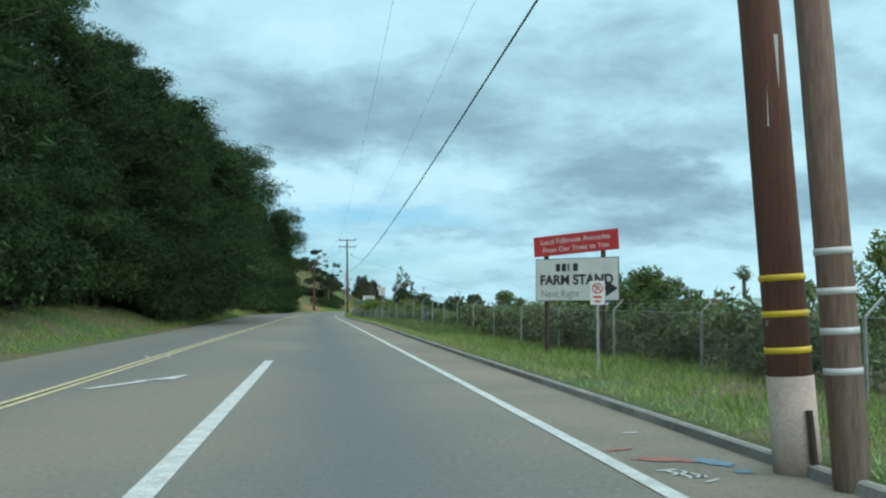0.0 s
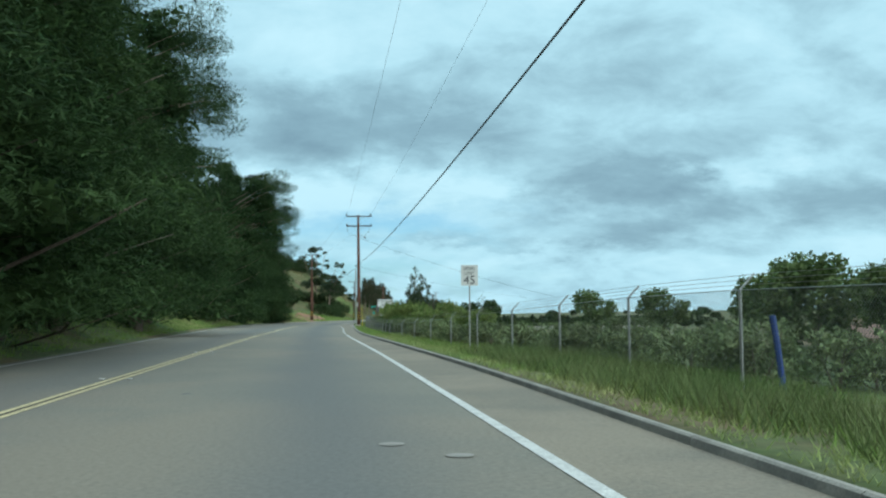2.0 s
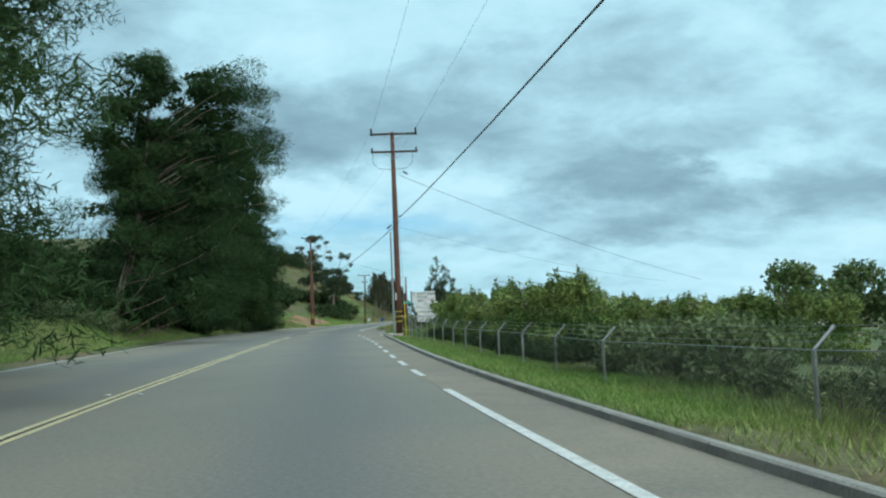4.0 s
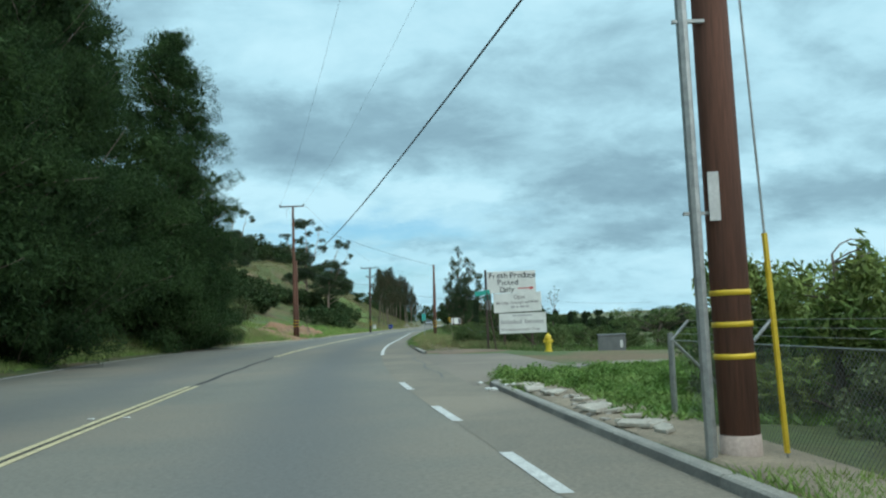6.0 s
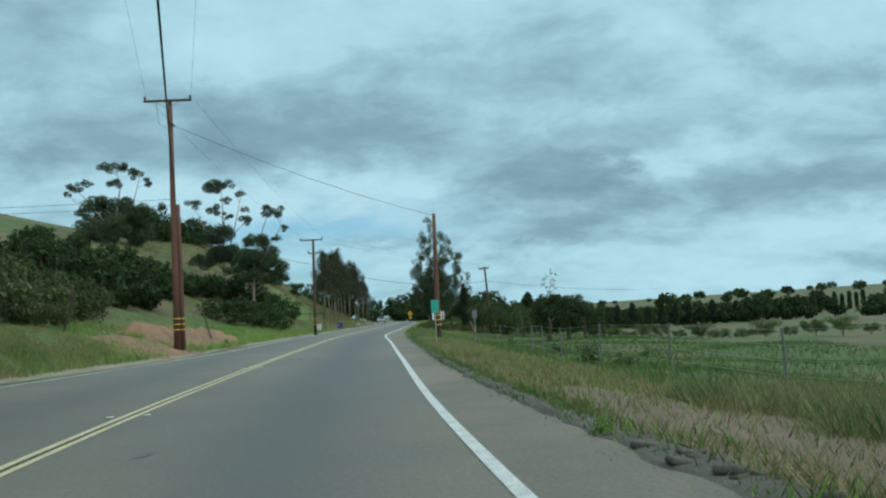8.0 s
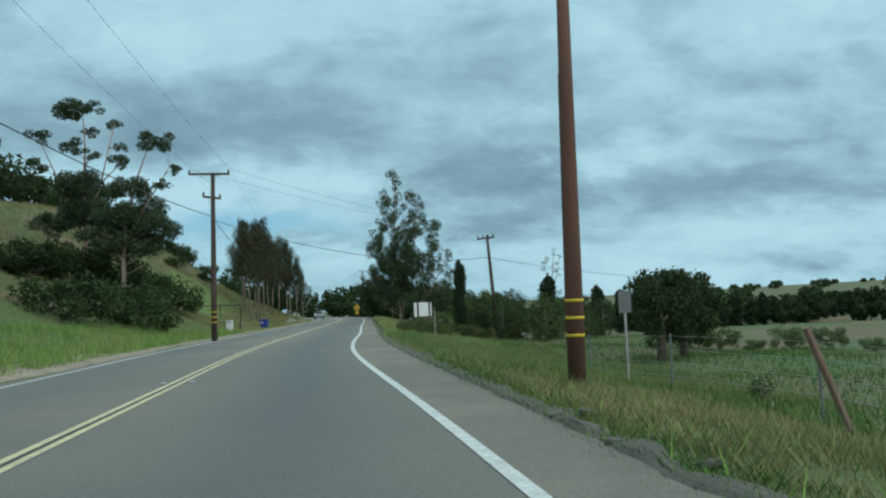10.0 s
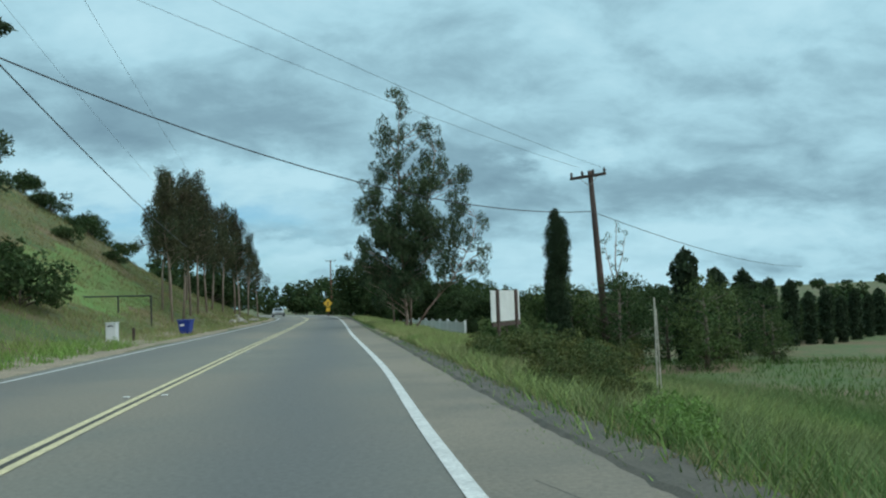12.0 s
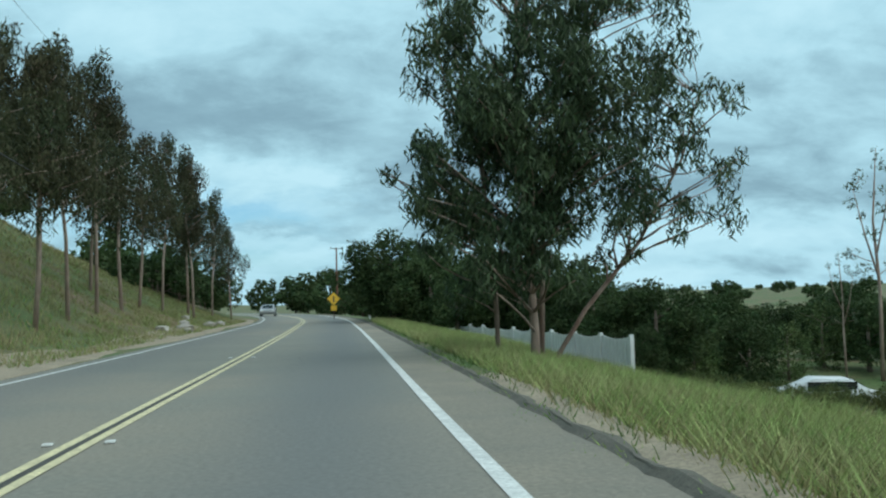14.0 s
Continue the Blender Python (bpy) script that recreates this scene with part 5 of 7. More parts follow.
# hedge of tall weeds behind the junction
HD = shrub(115, "tall rough green bush behind the side road", "shrub", 2.0, 1.5, 26, 760, (0.17, 0.06), 0.46, group="bushes by the junction", upward=0.5)
spread(HD, [(-2.2, 84.5, 0.75, 0.1), (-0.6, 82.5, 0.85, 1.1), (1.0, 82, 0.95, 2.1), (2.6, 83, 1.0, 3.1), (4.4, 83.5, 1.0, 4.1), (6.5, 85, 1.0, 5.1), (-1.4, 84.0, 0.7, 0.6), (0.2, 84.6, 0.8, 1.6), (9, 84, 1.0, 3.6), (12, 86, 1.1, 4.6)] + [(14.5 + 1.1 * k, 171 - 2.1 * k, 0.8 + 0.25 * math.sin(k * 2.3), k) for k in range(15)] + [(13 + 2.7 * k, 92 + 1.9 * k + 3 * math.sin(k * 1.9), 1.0 + 0.3 * math.sin(k * 2.7), k * 1.1) for k in range(14)])
# mesquite-like flat tree behind the utility box
def flat_tree():
    rng = np.random.default_rng(121)
    trunk = [(0, 0, -0.4, 0.1), (0.1, 0, 0.9, 0.08), (0.3, 0, 1.6, 0.05)]
    cl = [(rng.uniform(-2.2, 2.2), rng.uniform(-1.5, 1.5), rng.uniform(1.5, 2.5), 0.42, 0.2) for _ in range(34)]
    return make_tree("flat_topped_tree", "low flat-topped tree behind the junction", "tree", 121, [trunk], cl, 520, (0.16, 0.05), (M["shrub"], M["bark"]), "", limb_r=0.014)


put(flat_tree(), 9.4, 90, 1.12)

# far hill dots
FD = round_tree(131, 7.0, 5.0, "dark_shrub", "small round tree on the far hillside", 700)
rng = np.random.default_rng(9)
s = []
for k in range(70):
    a = rng.uniform(0.15, 1.0)
    d = rng.uniform(260, 900)
    s.append((d * math.sin(a), 100 + d * math.cos(a), rng.uniform(0.5, 1.1), rng.uniform(0, 6.28)))
spread(FD, s)


# fan palms
def palm():
    rng = np.random.default_rng(141)
    root = empty("fan_palm", Matrix(), "tall fan palm with a tufted head far behind the fence", "palm tree", "fan palms")
    part("trunk", tube([(0, 0, -0.5), (0.1, 0, 5), (0, 0, 9.6)], [0.5, 0.45, 0.45], 8), M["bark"], root)
    pts = np.array([0, 0, 10.2]) + rand_dirs(rng, 240) * rng.uniform(0.5, 1.5, (240, 1)) * np.array([1.35, 1.35, 1.2])
    v, f = leaf_quads(rng, pts, 1.0, 0.25)
    array_mesh("crown", v, f, M["shrub"], root)
    return root


spread(palm(), [(75, 78, 0.93, 0), (82, 78, 0.95, 1)])

# leafy weeds heaped at the corner
def corner_edge(x):
    return float(np.interp(x, [-3, -1.9, -0.2, 3.0, 5.3, 9, 14], [55.0, 58.0, 60.6, 63.2, 65.4, 67.2, 69.3]))


def corner_spots():
    r = np.random.default_rng(163)
    out = []
    for x in np.arange(-2.0, 13.5, 1.25):
        for y in np.arange(48.5 if x < 5 else corner_edge(x) - 6, corner_edge(x) - 0.2, 1.6):
            if x < -0.9 and y < 53:
                continue
            out.append((x + r.uniform(-0.4, 0.4), min(y + r.uniform(-0.5, 0.5), corner_edge(x) - 0.35), r.uniform(0.5, 0.85) + 0.03 * max(x, 0), r.uniform(0, 6.28)))
    return out


spread(shrub(161, "heap of broad-leaved weeds at the road corner", "weed", 0.62, 0.9, 17, 900, (0.1, 0.065), 0.34, name="weed_heap", group="corner weeds", category="weed"), corner_spots())


# dark thicket under the pines
UB = shrub(171, "dark tangled thicket under the pines", "pine", 2.6, 2.0, 22, 230, (0.27, 0.1), 0.75, group="thicket under the pines", name="thicket_bush")
rng = np.random.default_rng(172)
s = []
for y in list(np.arange(-104, -20, 2.0)) + list(np.arange(-20, 34, 2.7)) + list(np.arange(36, 60, 2.2)) + list(np.arange(60, 97, 2.4)):
    e = rng.uniform(4.4, 6.4) if y < -20 else rng.uniform(5.2, 7.5) if y < 36 else rng.uniform(6.4, 8.2) if y < 88 else rng.uniform(3.6, 6.0)
    s.append((float(centre(y) - left_off(y)) - e, y, rng.uniform(0.8, 1.25) * (1.3 if y > 30 else 1), rng.uniform(0, 6.28)))
    if y > 76:
        s.append((float(centre(y) - left_off(y)) - e - 3.2, y + 1.1, rng.uniform(1.4, 1.8), rng.uniform(0, 6.28)))
for y, e, q in ((50, 3.6, 1.0), (53, 3.2, 1.05), (56, 3.0, 1.1), (59, 2.8, 1.1), (62, 2.6, 1.1), (55, 4.8, 1.3), (60, 4.6, 1.3), (65, 2.6, 1.0), (68, 3.0, 1.1), (72, 2.6, 1.1), (47.5, 4.4, 0.9)):
    s.append((float(centre(y) - left_off(y)) - e, y, q, y * 1.7))
spread(UB, s)
spread(shrub(173, "olive scrubby bush on the grassy bank", "scrub", 1.5, 1.3, 22, 420, (0.16, 0.08), 0.42, group="bushes on the bank", name="bank_bush"), [(float(centre(y) - left_off(y)) - e, y, q, y) for y, e, q in ((44.5, 3.2, 0.9), (46, 2.6, 0.85), (41, 4.4, 1.1), (38, 3.8, 1.0), (47.2, 3.4, 1.1), (50, 2.4, 0.7))])


# thin, nearly leafless gum beyond the white fence
def thin_gum():
    trunks = [[(0, 0, -0.5, 0.1), (0.1, 0, 4.0, 0.075), (0.0, 0.1, 7.0, 0.05), (0.25, 0, 10.2, 0.015)],
              [(0.1, 0, 4.4, 0.05), (-0.5, 0, 6.4, 0.035), (-0.9, 0.1, 8.4, 0.012)],
              [(0.05, 0, 5.6, 0.045), (0.7, 0.2, 7.4, 0.03), (1.0, 0.1, 9.3, 0.01)]]
    cl = [(-0.9, 0.1, 8.5, 0.4, 0.3), (-0.6, 0, 7.2, 0.28, 0.2), (1.0, 0.1, 9.2, 0.28, 0.3), (0.25, 0, 10.0, 0.22, 0.35), (-1.0, 0.3, 5.6, 0.45, 0.35), (0.9, 0.2, 7.0, 0.3, 0.2), (-0.7, -0.2, 4.9, 0.4, 0.3), (0.8, 0, 5.0, 0.4, 0.3), (0.1, 0.2, 8.2, 0.2, 0.2), (-0.5, 0.2, 9.0, 0.35, 0.4), (0.4, 0.1, 7.6, 0.35, 0.35), (-0.2, 0, 6.4, 0.4, 0.4), (0.6, 0, 8.4, 0.35, 0.3), (-1.1, 0, 7.8, 0.35, 0.3), (0.3, 0, 9.5, 0.3, 0.4)]
    return make_tree("thin_gum_tree", "thin sparse gum tree with bare upright twigs", "gum tree", 181, trunks, cl, 320, (0.22, 0.07), (M["eucalyptus"], M["pale_bark"]), "", limb_r=0.02)


spread(thin_gum(), [(20.2, 222, 1.0, 0.0), (18.9, 222.6, 0.56, 2.1)])


# ======== chain-link fence with barbed-wire arms ========
fence_d = track([(-120, 3.2), (-40, 3.0), (5, 1.85), (24, 1.7), (34, 1.5), (60, 1.45)])
fence_top = track([(-120, 1.15), (-91, 1.2), (-75, 1.3), (-66, 1.37), (-57, 1.5), (-48, 1.68), (-40, 1.73), (-30, 1.55), (-15, 1.15), (5, 0.74), (12, 0.79), (24, 0.8), (31, 0.92), (36, 1.04), (42, 1.05), (60, 1.0)])


def fence_xy(y):
    return float(centre(y) + kerb_off(y) + fence_d(y)), y


def chain_link_fence(y0, y1):
    root = empty("chain_link_fence", Matrix(), "galvanised chain-link fence with slanted barbed-wire arms along the verge", "fence")
    ys = np.concatenate([np.arange(y0, 2.5, 5.15), np.arange(5.45, y1 - 1.5, 3.25), [y1]])
    tips = []
    for y in ys:
        x, _ = fence_xy(y)
        zt = float(fence_top(y))
        zb = min(gz(x, y), zt - 1.4) - 0.2
        bm = bmesh.new()
        add_tube(bm, [(x, y, zb), (x, y, zt)], 0.03, 7)
        add_tube(bm, [(x, y, zt), (x + 0.24, y, zt + 0.26)], 0.02, 6)
        part("post", bm, M["steel"], root)
        tips.append((x, y, zt))
    for k in range(3):
        o = Vector((0.08 * (k + 1), 0, 0.085 * (k + 1)))
        part("barbed_wire", tube([Vector(a) + o for a in tips], 0.005, 4), M["steel"], root)
    part("tension_wire", tube(tips, 0.008, 5), M["steel"], root)
    # diagonal wires of the mesh, each a thin flat strand
    vs, fs = [], []
    step, w = 0.065, 0.007
    for y in np.arange(y0, y1, step):
        zt = float(fence_top(y))
        h = 1.35
        for s in (-1, 1):
            ya, yb = y, y + s * h
            if not (y0 <= yb <= y1):
                continue
            xa, xb = fence_xy(ya)[0], fence_xy(yb)[0]
            zb = float(fence_top(yb))
            n = len(vs)
            vs += [(xa + 0.002 * s, ya - w, zt), (xa + 0.002 * s, ya + w, zt), (xb + 0.002 * s, yb + w, zb - h), (xb + 0.002 * s, yb - w, zb - h)]
            fs.append((n, n + 1, n + 2, n + 3))
    x, _ = fence_xy(ys[-1])
    zt = float(fence_top(ys[-1]))
    part("end_post", tube([(x, ys[-1] + 0.06, gz(x, ys[-1]) - 0.2), (x, ys[-1] + 0.06, zt + 0.1)], 0.04, 8), M["steel"], root)
    part("end_brace", tube([(x, ys[-1], zt), (x + 1.15, ys[-1] + 0.5, gz(x + 1.15, ys[-1] + 0.5))], 0.025, 6), M["steel"], root)
    ob = array_mesh("wire_mesh", np.array(vs), np.array(fs), M["wire_mesh"], root)
    tagged(ob, kind="stuff")
    return root


chain_link_fence(-99.2, 46.9)


# ======== signs ========
def lettering(text, size, m, mat, parent, name="lettering", align="LEFT", extrude=0.002, bold=0.0):
    cu = bpy.data.curves.new(name, "FONT")
    cu.body, cu.size, cu.extrude, cu.align_x, cu.offset = text, size, extrude, align, bold
    cu.materials.append(mat)
    ob = new(name, cu)
    ob.parent = parent
    ob.matrix_basis = m
    return ob


def board_frame(x0, y0, x1, y1, z):
    """A frame of reference on a board: origin at its left end, x along it, y up, z towards the road user."""
    a, b = Vector((x0, y0, 0)), Vector((x1, y1, 0))
    u = (b - a).normalized()
    n = u.cross(Vector((0, 0, 1)))
    return Matrix(((u.x, 0, n.x, x0), (u.y, 0, n.y, y0), (0, 1, 0, z), (0, 0, 0, 1))), (b - a).length


def panel(w, h, mat, parent, m, name="panel", t=0.025, bevel=0.006):
    bm = box(w / 2, h / 2, -t / 2, w, h, t, bevel)
    ob = part(name, bm, mat, parent)
    ob.matrix_basis = m
    return ob


def bars(parent, m, spots, mat, t=0.003):
    for x, y, w, h in spots:
        ob = part("unreadable_line", box(x + w / 2, y + h / 2, t / 2, w, h, t), mat, parent)
        ob.matrix_basis = m


def farm_stand_sign():
    fm, w = board_frame(16.6, -80.9, 18.55, -82.35, 0)
    root = empty("farm_stand_sign", Matrix(), "white farm stand sign with a red banner above on wooden posts", "sign")
    for fx in (0.28, w - 0.45):
        ob = part("post", add_box(bmesh.new(), fx, 1.4, -0.09, 0.1, 3.6, 0.1, 0.008), M["dark_wood"], root)
        ob.matrix_basis = fm
    wm = fm @ Matrix.Translation((0.0, 1.5, 0))
    part("frame", add_box(bmesh.new(), w / 2, 0.55, -0.03, w + 0.05, 1.15, 0.03, 0.006), M["box_grey"], root).matrix_basis = wm
    panel(w, 1.1, M["sign_white"], root, wm, "white_panel")
    rm = fm @ Matrix.Translation((-0.05, 2.68, 0)) @ Matrix.Rotation(0.055, 4, "Z")
    panel(w + 0.1, 0.54, M["sign_red"], root, rm, "red_banner")
    up = Matrix.Translation((0, 0, 0.004))
    lettering("Local Fallbrook Avocados", 0.2, rm @ Matrix.Translation((w / 2 + 0.05, 0.31, 0.004)), M["sign_white"], root, align="CENTER")
    lettering("From Our Trees to You", 0.2, rm @ Matrix.Translation((w / 2 + 0.05, 0.09, 0.004)), M["sign_white"], root, align="CENTER")
    bars(root, wm @ up, [(0.62, 0.78, 0.13, 0.2), (0.8, 0.78, 0.13, 0.2), (0.98, 0.78, 0.05, 0.2), (1.14, 0.78, 0.14, 0.2)], M["ink"])
    lettering("FARM STAND", 0.36, wm @ Matrix.Translation((w / 2, 0.43, 0.004)), M["ink"], root, align="CENTER", bold=0.012)
    lettering("Next Right", 0.26, wm @ Matrix.Translation((0.15, 0.1, 0.004)), M["grey_ink"], root)
    # bent arrow with a pale box
    bm = bmesh.new()
    add_box(bm, 1.64, 0.18, 0.004, 0.11, 0.35, 0.005)
    add_box(bm, 1.83, 0.31, 0.004, 0.3, 0.1, 0.005)
    v = [bm.verts.new(p) for p in ((1.93, 0.53, 0.007), (1.93, 0.09, 0.007), (2.28, 0.31, 0.007))]
    bm.faces.new(v)
    part("arrow", bm, M["ink"], root).matrix_basis = wm @ Matrix.Translation((0.15, 0, 0))


farm_stand_sign()


def post_sign(name, label, x, y, z0, z1, w, h, mat, post="steel", turn=0.0, thick=0.004, round_post=False):
    root = empty(name, Matrix.Translation((x, y, 0)) @ Matrix.Rotation(turn, 4, "Z"), label, "road sign")
    zg = gz(x, y) - 0.3
    part("post", box(0, 0.03, (zg + z1) / 2, 0.05, 0.035, z1 - zg, 0.004), M[post], root)
    pn = part("panel", box(0, 0, (z0 + z1) / 2, w, thick, z1 - z0, 0.0), M[mat], root)
    return root


def face(root, x, z):
    return Matrix.Translation((x, -0.005, z)) @ Matrix.Rotation(math.pi / 2, 4, "X")


sp = post_sign("speed_limit_sign", "white speed limit sign on a steel post", 8.9, -25.06, 2.37, 3.1, 0.6, 0.73, "sign_white")
lettering("SPEED", 0.155, face(sp, 0, 2.92), M["ink"], sp, align="CENTER")
lettering("LIMIT", 0.155, face(sp, 0, 2.76), M["ink"], sp, align="CENTER")
lettering("45", 0.42, face(sp, 0, 2.43), M["ink"], sp, align="CENTER")
npk = post_sign("parking_sign", "small white parking sign with a red mark on a steel post", 16.88, -89.0, 1.37, 1.81, 0.265, 0.44, "sign_white", turn=-0.1)
lettering("P", 0.165, face(npk, 0, 1.61), M["ink"], npk, align="CENTER")
def ban_ring(root, z, r):
    bm = bmesh.new()
    n = 28
    rim = []
    for i in range(n):
        a = 2 * math.pi * i / n
        rim.append([bm.verts.new((q * math.cos(a), yy, z + q * math.sin(a))) for q, yy in ((r - 0.022, -0.005), (r - 0.022, -0.008), (r, -0.008), (r, -0.005))])
    for i in range(n):
        a, b = rim[i], rim[(i + 1) % n]
        for k in range(3):
            bm.faces.new((a[k], b[k], b[k + 1], a[k + 1]))
    part("red_ring", bm, M["red_ink"], root)
    bm = box(0, -0.008, 0, 2 * r - 0.03, 0.003, 0.02)
    bmesh.ops.transform(bm, matrix=Matrix.Translation((0, 0, z)) @ Matrix.Rotation(math.radians(40), 4, "Y"), verts=bm.verts)
    part("red_slash", bm, M["red_ink"], root)


ban_ring(npk, 1.67, 0.1)
part("unreadable_line", box(0, -0.006, 1.51, 0.16, 0.003, 0.035), M["red_ink"], npk)
part("unreadable_line", box(0, -0.006, 1.43, 0.11, 0.003, 0.035), M["red_ink"], npk)


def produce_sign():
    root = empty("produce_sign", Matrix.Translation((-0.1, 0.5, 0)), "stack of three hand-lettered white produce boards on dark posts", "sign")
    for x, z in ((-1.33, 3.7), (0.75, 3.2), (-0.55, 1.8)):
        part("post", box(x, 77.12, (z - 0.8) / 2, 0.1, 0.1, z + 0.8, 0.008), M["dark_wood"], root)
    part("brace", tube([(0.1, 77.3, 0.9), (1.2, 77.6, -0.2)], 0.035, 6), M["dark_wood"], root)

    def base(x, z, tilt=0.0):
        return Matrix.Translation((x, 77.0, z)) @ Matrix.Rotation(math.pi / 2, 4, "X") @ Matrix.Rotation(tilt, 4, "Z")

    m1, m2, m3 = base(-1.27, 2.58, 0.0), base(-1.0, 1.66, 0.015), base(-0.78, 0.68, 0.0)
    panel(2.28, 1.02, M["sign_white"], root, m1, "top_board")
    panel(2.24, 0.9, M["sign_white"], root, m2 @ Matrix.Translation((0, 0, 0.03)), "middle_board")
    panel(2.2, 0.94, M["sign_white"], root, m3 @ Matrix.Translation((0, 0, 0.05)), "bottom_board")
    z = 0.004
    hand = np.random.default_rng(19)

    def painted(text, size, x, y, step):
        """Uneven brush letters, one by one."""
        for ch in text:
            if ch != " ":
                k = size * hand.uniform(0.92, 1.12)
                lettering(ch, k, m1 @ Matrix.Translation((x, y + hand.uniform(-0.02, 0.02), z)) @ Matrix.Rotation(hand.uniform(-0.09, 0.09), 4, "Z"), M["ink"], root, "painted_letter", bold=0.003)
            x += step * (0.55 if ch in "il " else 1.15 if ch.isupper() else 1.0)

    painted("Fresh Produce", 0.37, 0.08, 0.7, 0.172)
    painted("Picked", 0.35, 0.48, 0.38, 0.17)
    painted("Daily", 0.34, 0.56, 0.06, 0.165)
    bm = bmesh.new()
    add_box(bm, 1.75, 0.2, 0.004, 0.62, 0.045, 0.004)
    v = [bm.verts.new(p) for p in ((2.02, 0.29, 0.007), (2.02, 0.11, 0.007), (2.2, 0.2, 0.007))]
    bm.faces.new(v)
    part("arrow", bm, M["red_ink"], root).matrix_basis = m1
    mm = m2 @ Matrix.Translation((0, 0, 0.034))
    lettering("Open", 0.24, mm @ Matrix.Translation((0.95, 0.62, 0)), M["grey_ink"], root, bold=0.004)
    lettering("Monday through", 0.19, mm @ Matrix.Translation((0.12, 0.38, 0)), M["grey_ink"], root, bold=0.003)
    lettering("SATURDAY", 0.13, mm @ Matrix.Translation((1.46, 0.4, 0)), M["ink"], root, bold=0.002)
    bars(root, mm, [(0.8, 0.2, 0.2, 0.08), (1.06, 0.2, 0.1, 0.08), (1.22, 0.2, 0.22, 0.08), (1.5, 0.2, 0.13, 0.08)], M["pale_ink"])
    mm = m3 @ Matrix.Translation((0, 0, 0.054))
    bars(root, mm, [(0.62, 0.8, 0.2, 0.06), (0.88, 0.8, 0.66, 0.06)] + [(0.08 + 0.1 * k, 0.44, 0.07, 0.15 + 0.05 * (k % 3 == 0)) for k in range(10)] + [(1.2 + 0.1 * k, 0.44, 0.07, 0.15 + 0.05 * (k == 0)) for k in range(9)], M["pale_ink"])
    lettering("Wholesale Avocado Trees", 0.17, mm @ Matrix.Translation((0.06, 0.12, 0)), M["grey_ink"], root, bold=0.003)
    part("side_panel", box(-1.22, 77.06, 2.2, 0.24, 0.04, 0.75, 0.006), M["box_grey"], root)


produce_sign()
ss = empty("street_sign", Matrix.Translation((-1.35, 74.6, 0)), "green street name blade on a leaning post", "road sign")
part("post", tube([(0.15, 0, -0.4), (-0.22, 0, 2.62)], 0.03, 8), M["dark_wood"], ss)
part("blade", add_box(bmesh.new(), 0, 0, 0, 0.66, 0.02, 0.2, 0.004, Matrix.Translation((-0.4, -0.01, 2.54)) @ Matrix.Rotation(-0.14, 4, "Y")), M["sign_green"], ss)
part("lower_blade", add_box(bmesh.new(), 0, 0, 0, 0.3, 0.02, 0.2, 0.004, Matrix.Translation((-0.2, 0.02, 2.32)) @ Matrix.Rotation(-0.06, 4, "Y")), M["dark_green"], ss, "dark green lower blade seen at a slant")

gs = post_sign("green_road_sign", "blank teal green road sign on a steel post in the verge", -5.02, 119.8, 1.45, 2.05, 0.34, 0.6, "sign_green")
sm = post_sign("small_road_sign", "small grey back of a road sign beside the field", -1.3, 137.5, 1.0, 1.5, 0.3, 0.5, "box_grey")
lp = empty("leaning_post", Matrix.Translation((-2.3, 127.5, gz(-2.3, 127.5))), "pale leaning wooden post in the verge", "post")
part("post", tube([(0.25, 0, -0.2), (-0.35, 0, 1.35)], 0.045, 7), M["old_wood"], lp)


def white_board_sign():
    fm, w = board_frame(-1.57, 176.8, -0.15, 178.9, 0)
    root = empty("board_sign", Matrix(), "blank white board sign on two dark red posts", "sign")
    m = fm @ Matrix.Translation((0, 0.74, 0))
    panel(w, 0.92, M["sign_white"], root, m, "white_panel", 0.04)
    for fx in (0.45, w - 0.4):
        part("post", box(fx, 0.4, 0.03, 0.17, 2.6, 0.06, 0.006), M["dark_wood"], root).matrix_basis = fm
    part("lower_rail", box(w / 2, 0.66, 0.0, w, 0.12, 0.05, 0.006), M["dark_wood"], root).matrix_basis = fm


white_board_sign()
yw = empty("warning_sign", Matrix.Translation((-0.5, 266, 0)), "yellow diamond warning sign with a plate below on a post", "road sign")
part("post", box(0, 0.04, 0.9, 0.07, 0.05, 2.2), M["dark_wood"], yw)
part("diamond", add_box(bmesh.new(), 0, 0, 0, 0.8, 0.01, 0.8, 0, Matrix.Translation((0, 0, 1.75)) @ Matrix.Rotation(math.pi / 4, 4, "Y")), M["sign_yellow"], yw)
part("arrow", box(0, -0.012, 1.7, 0.12, 0.004, 0.5), M["ink"], yw)
part("plate", box(0, 0, 0.95, 0.5, 0.01, 0.45), M["sign_yellow"], yw)
for x, y in ((2.2, 262), (4.0, 280)):
    dl = empty("marker_post", Matrix.Translation((x, y, gz(x, y))), "slim white marker post in the verge", "marker post", "marker posts")
    part("post", box(0, 0, 0.4, 0.1, 0.02, 1.0, 0.004), M["vinyl"], dl)

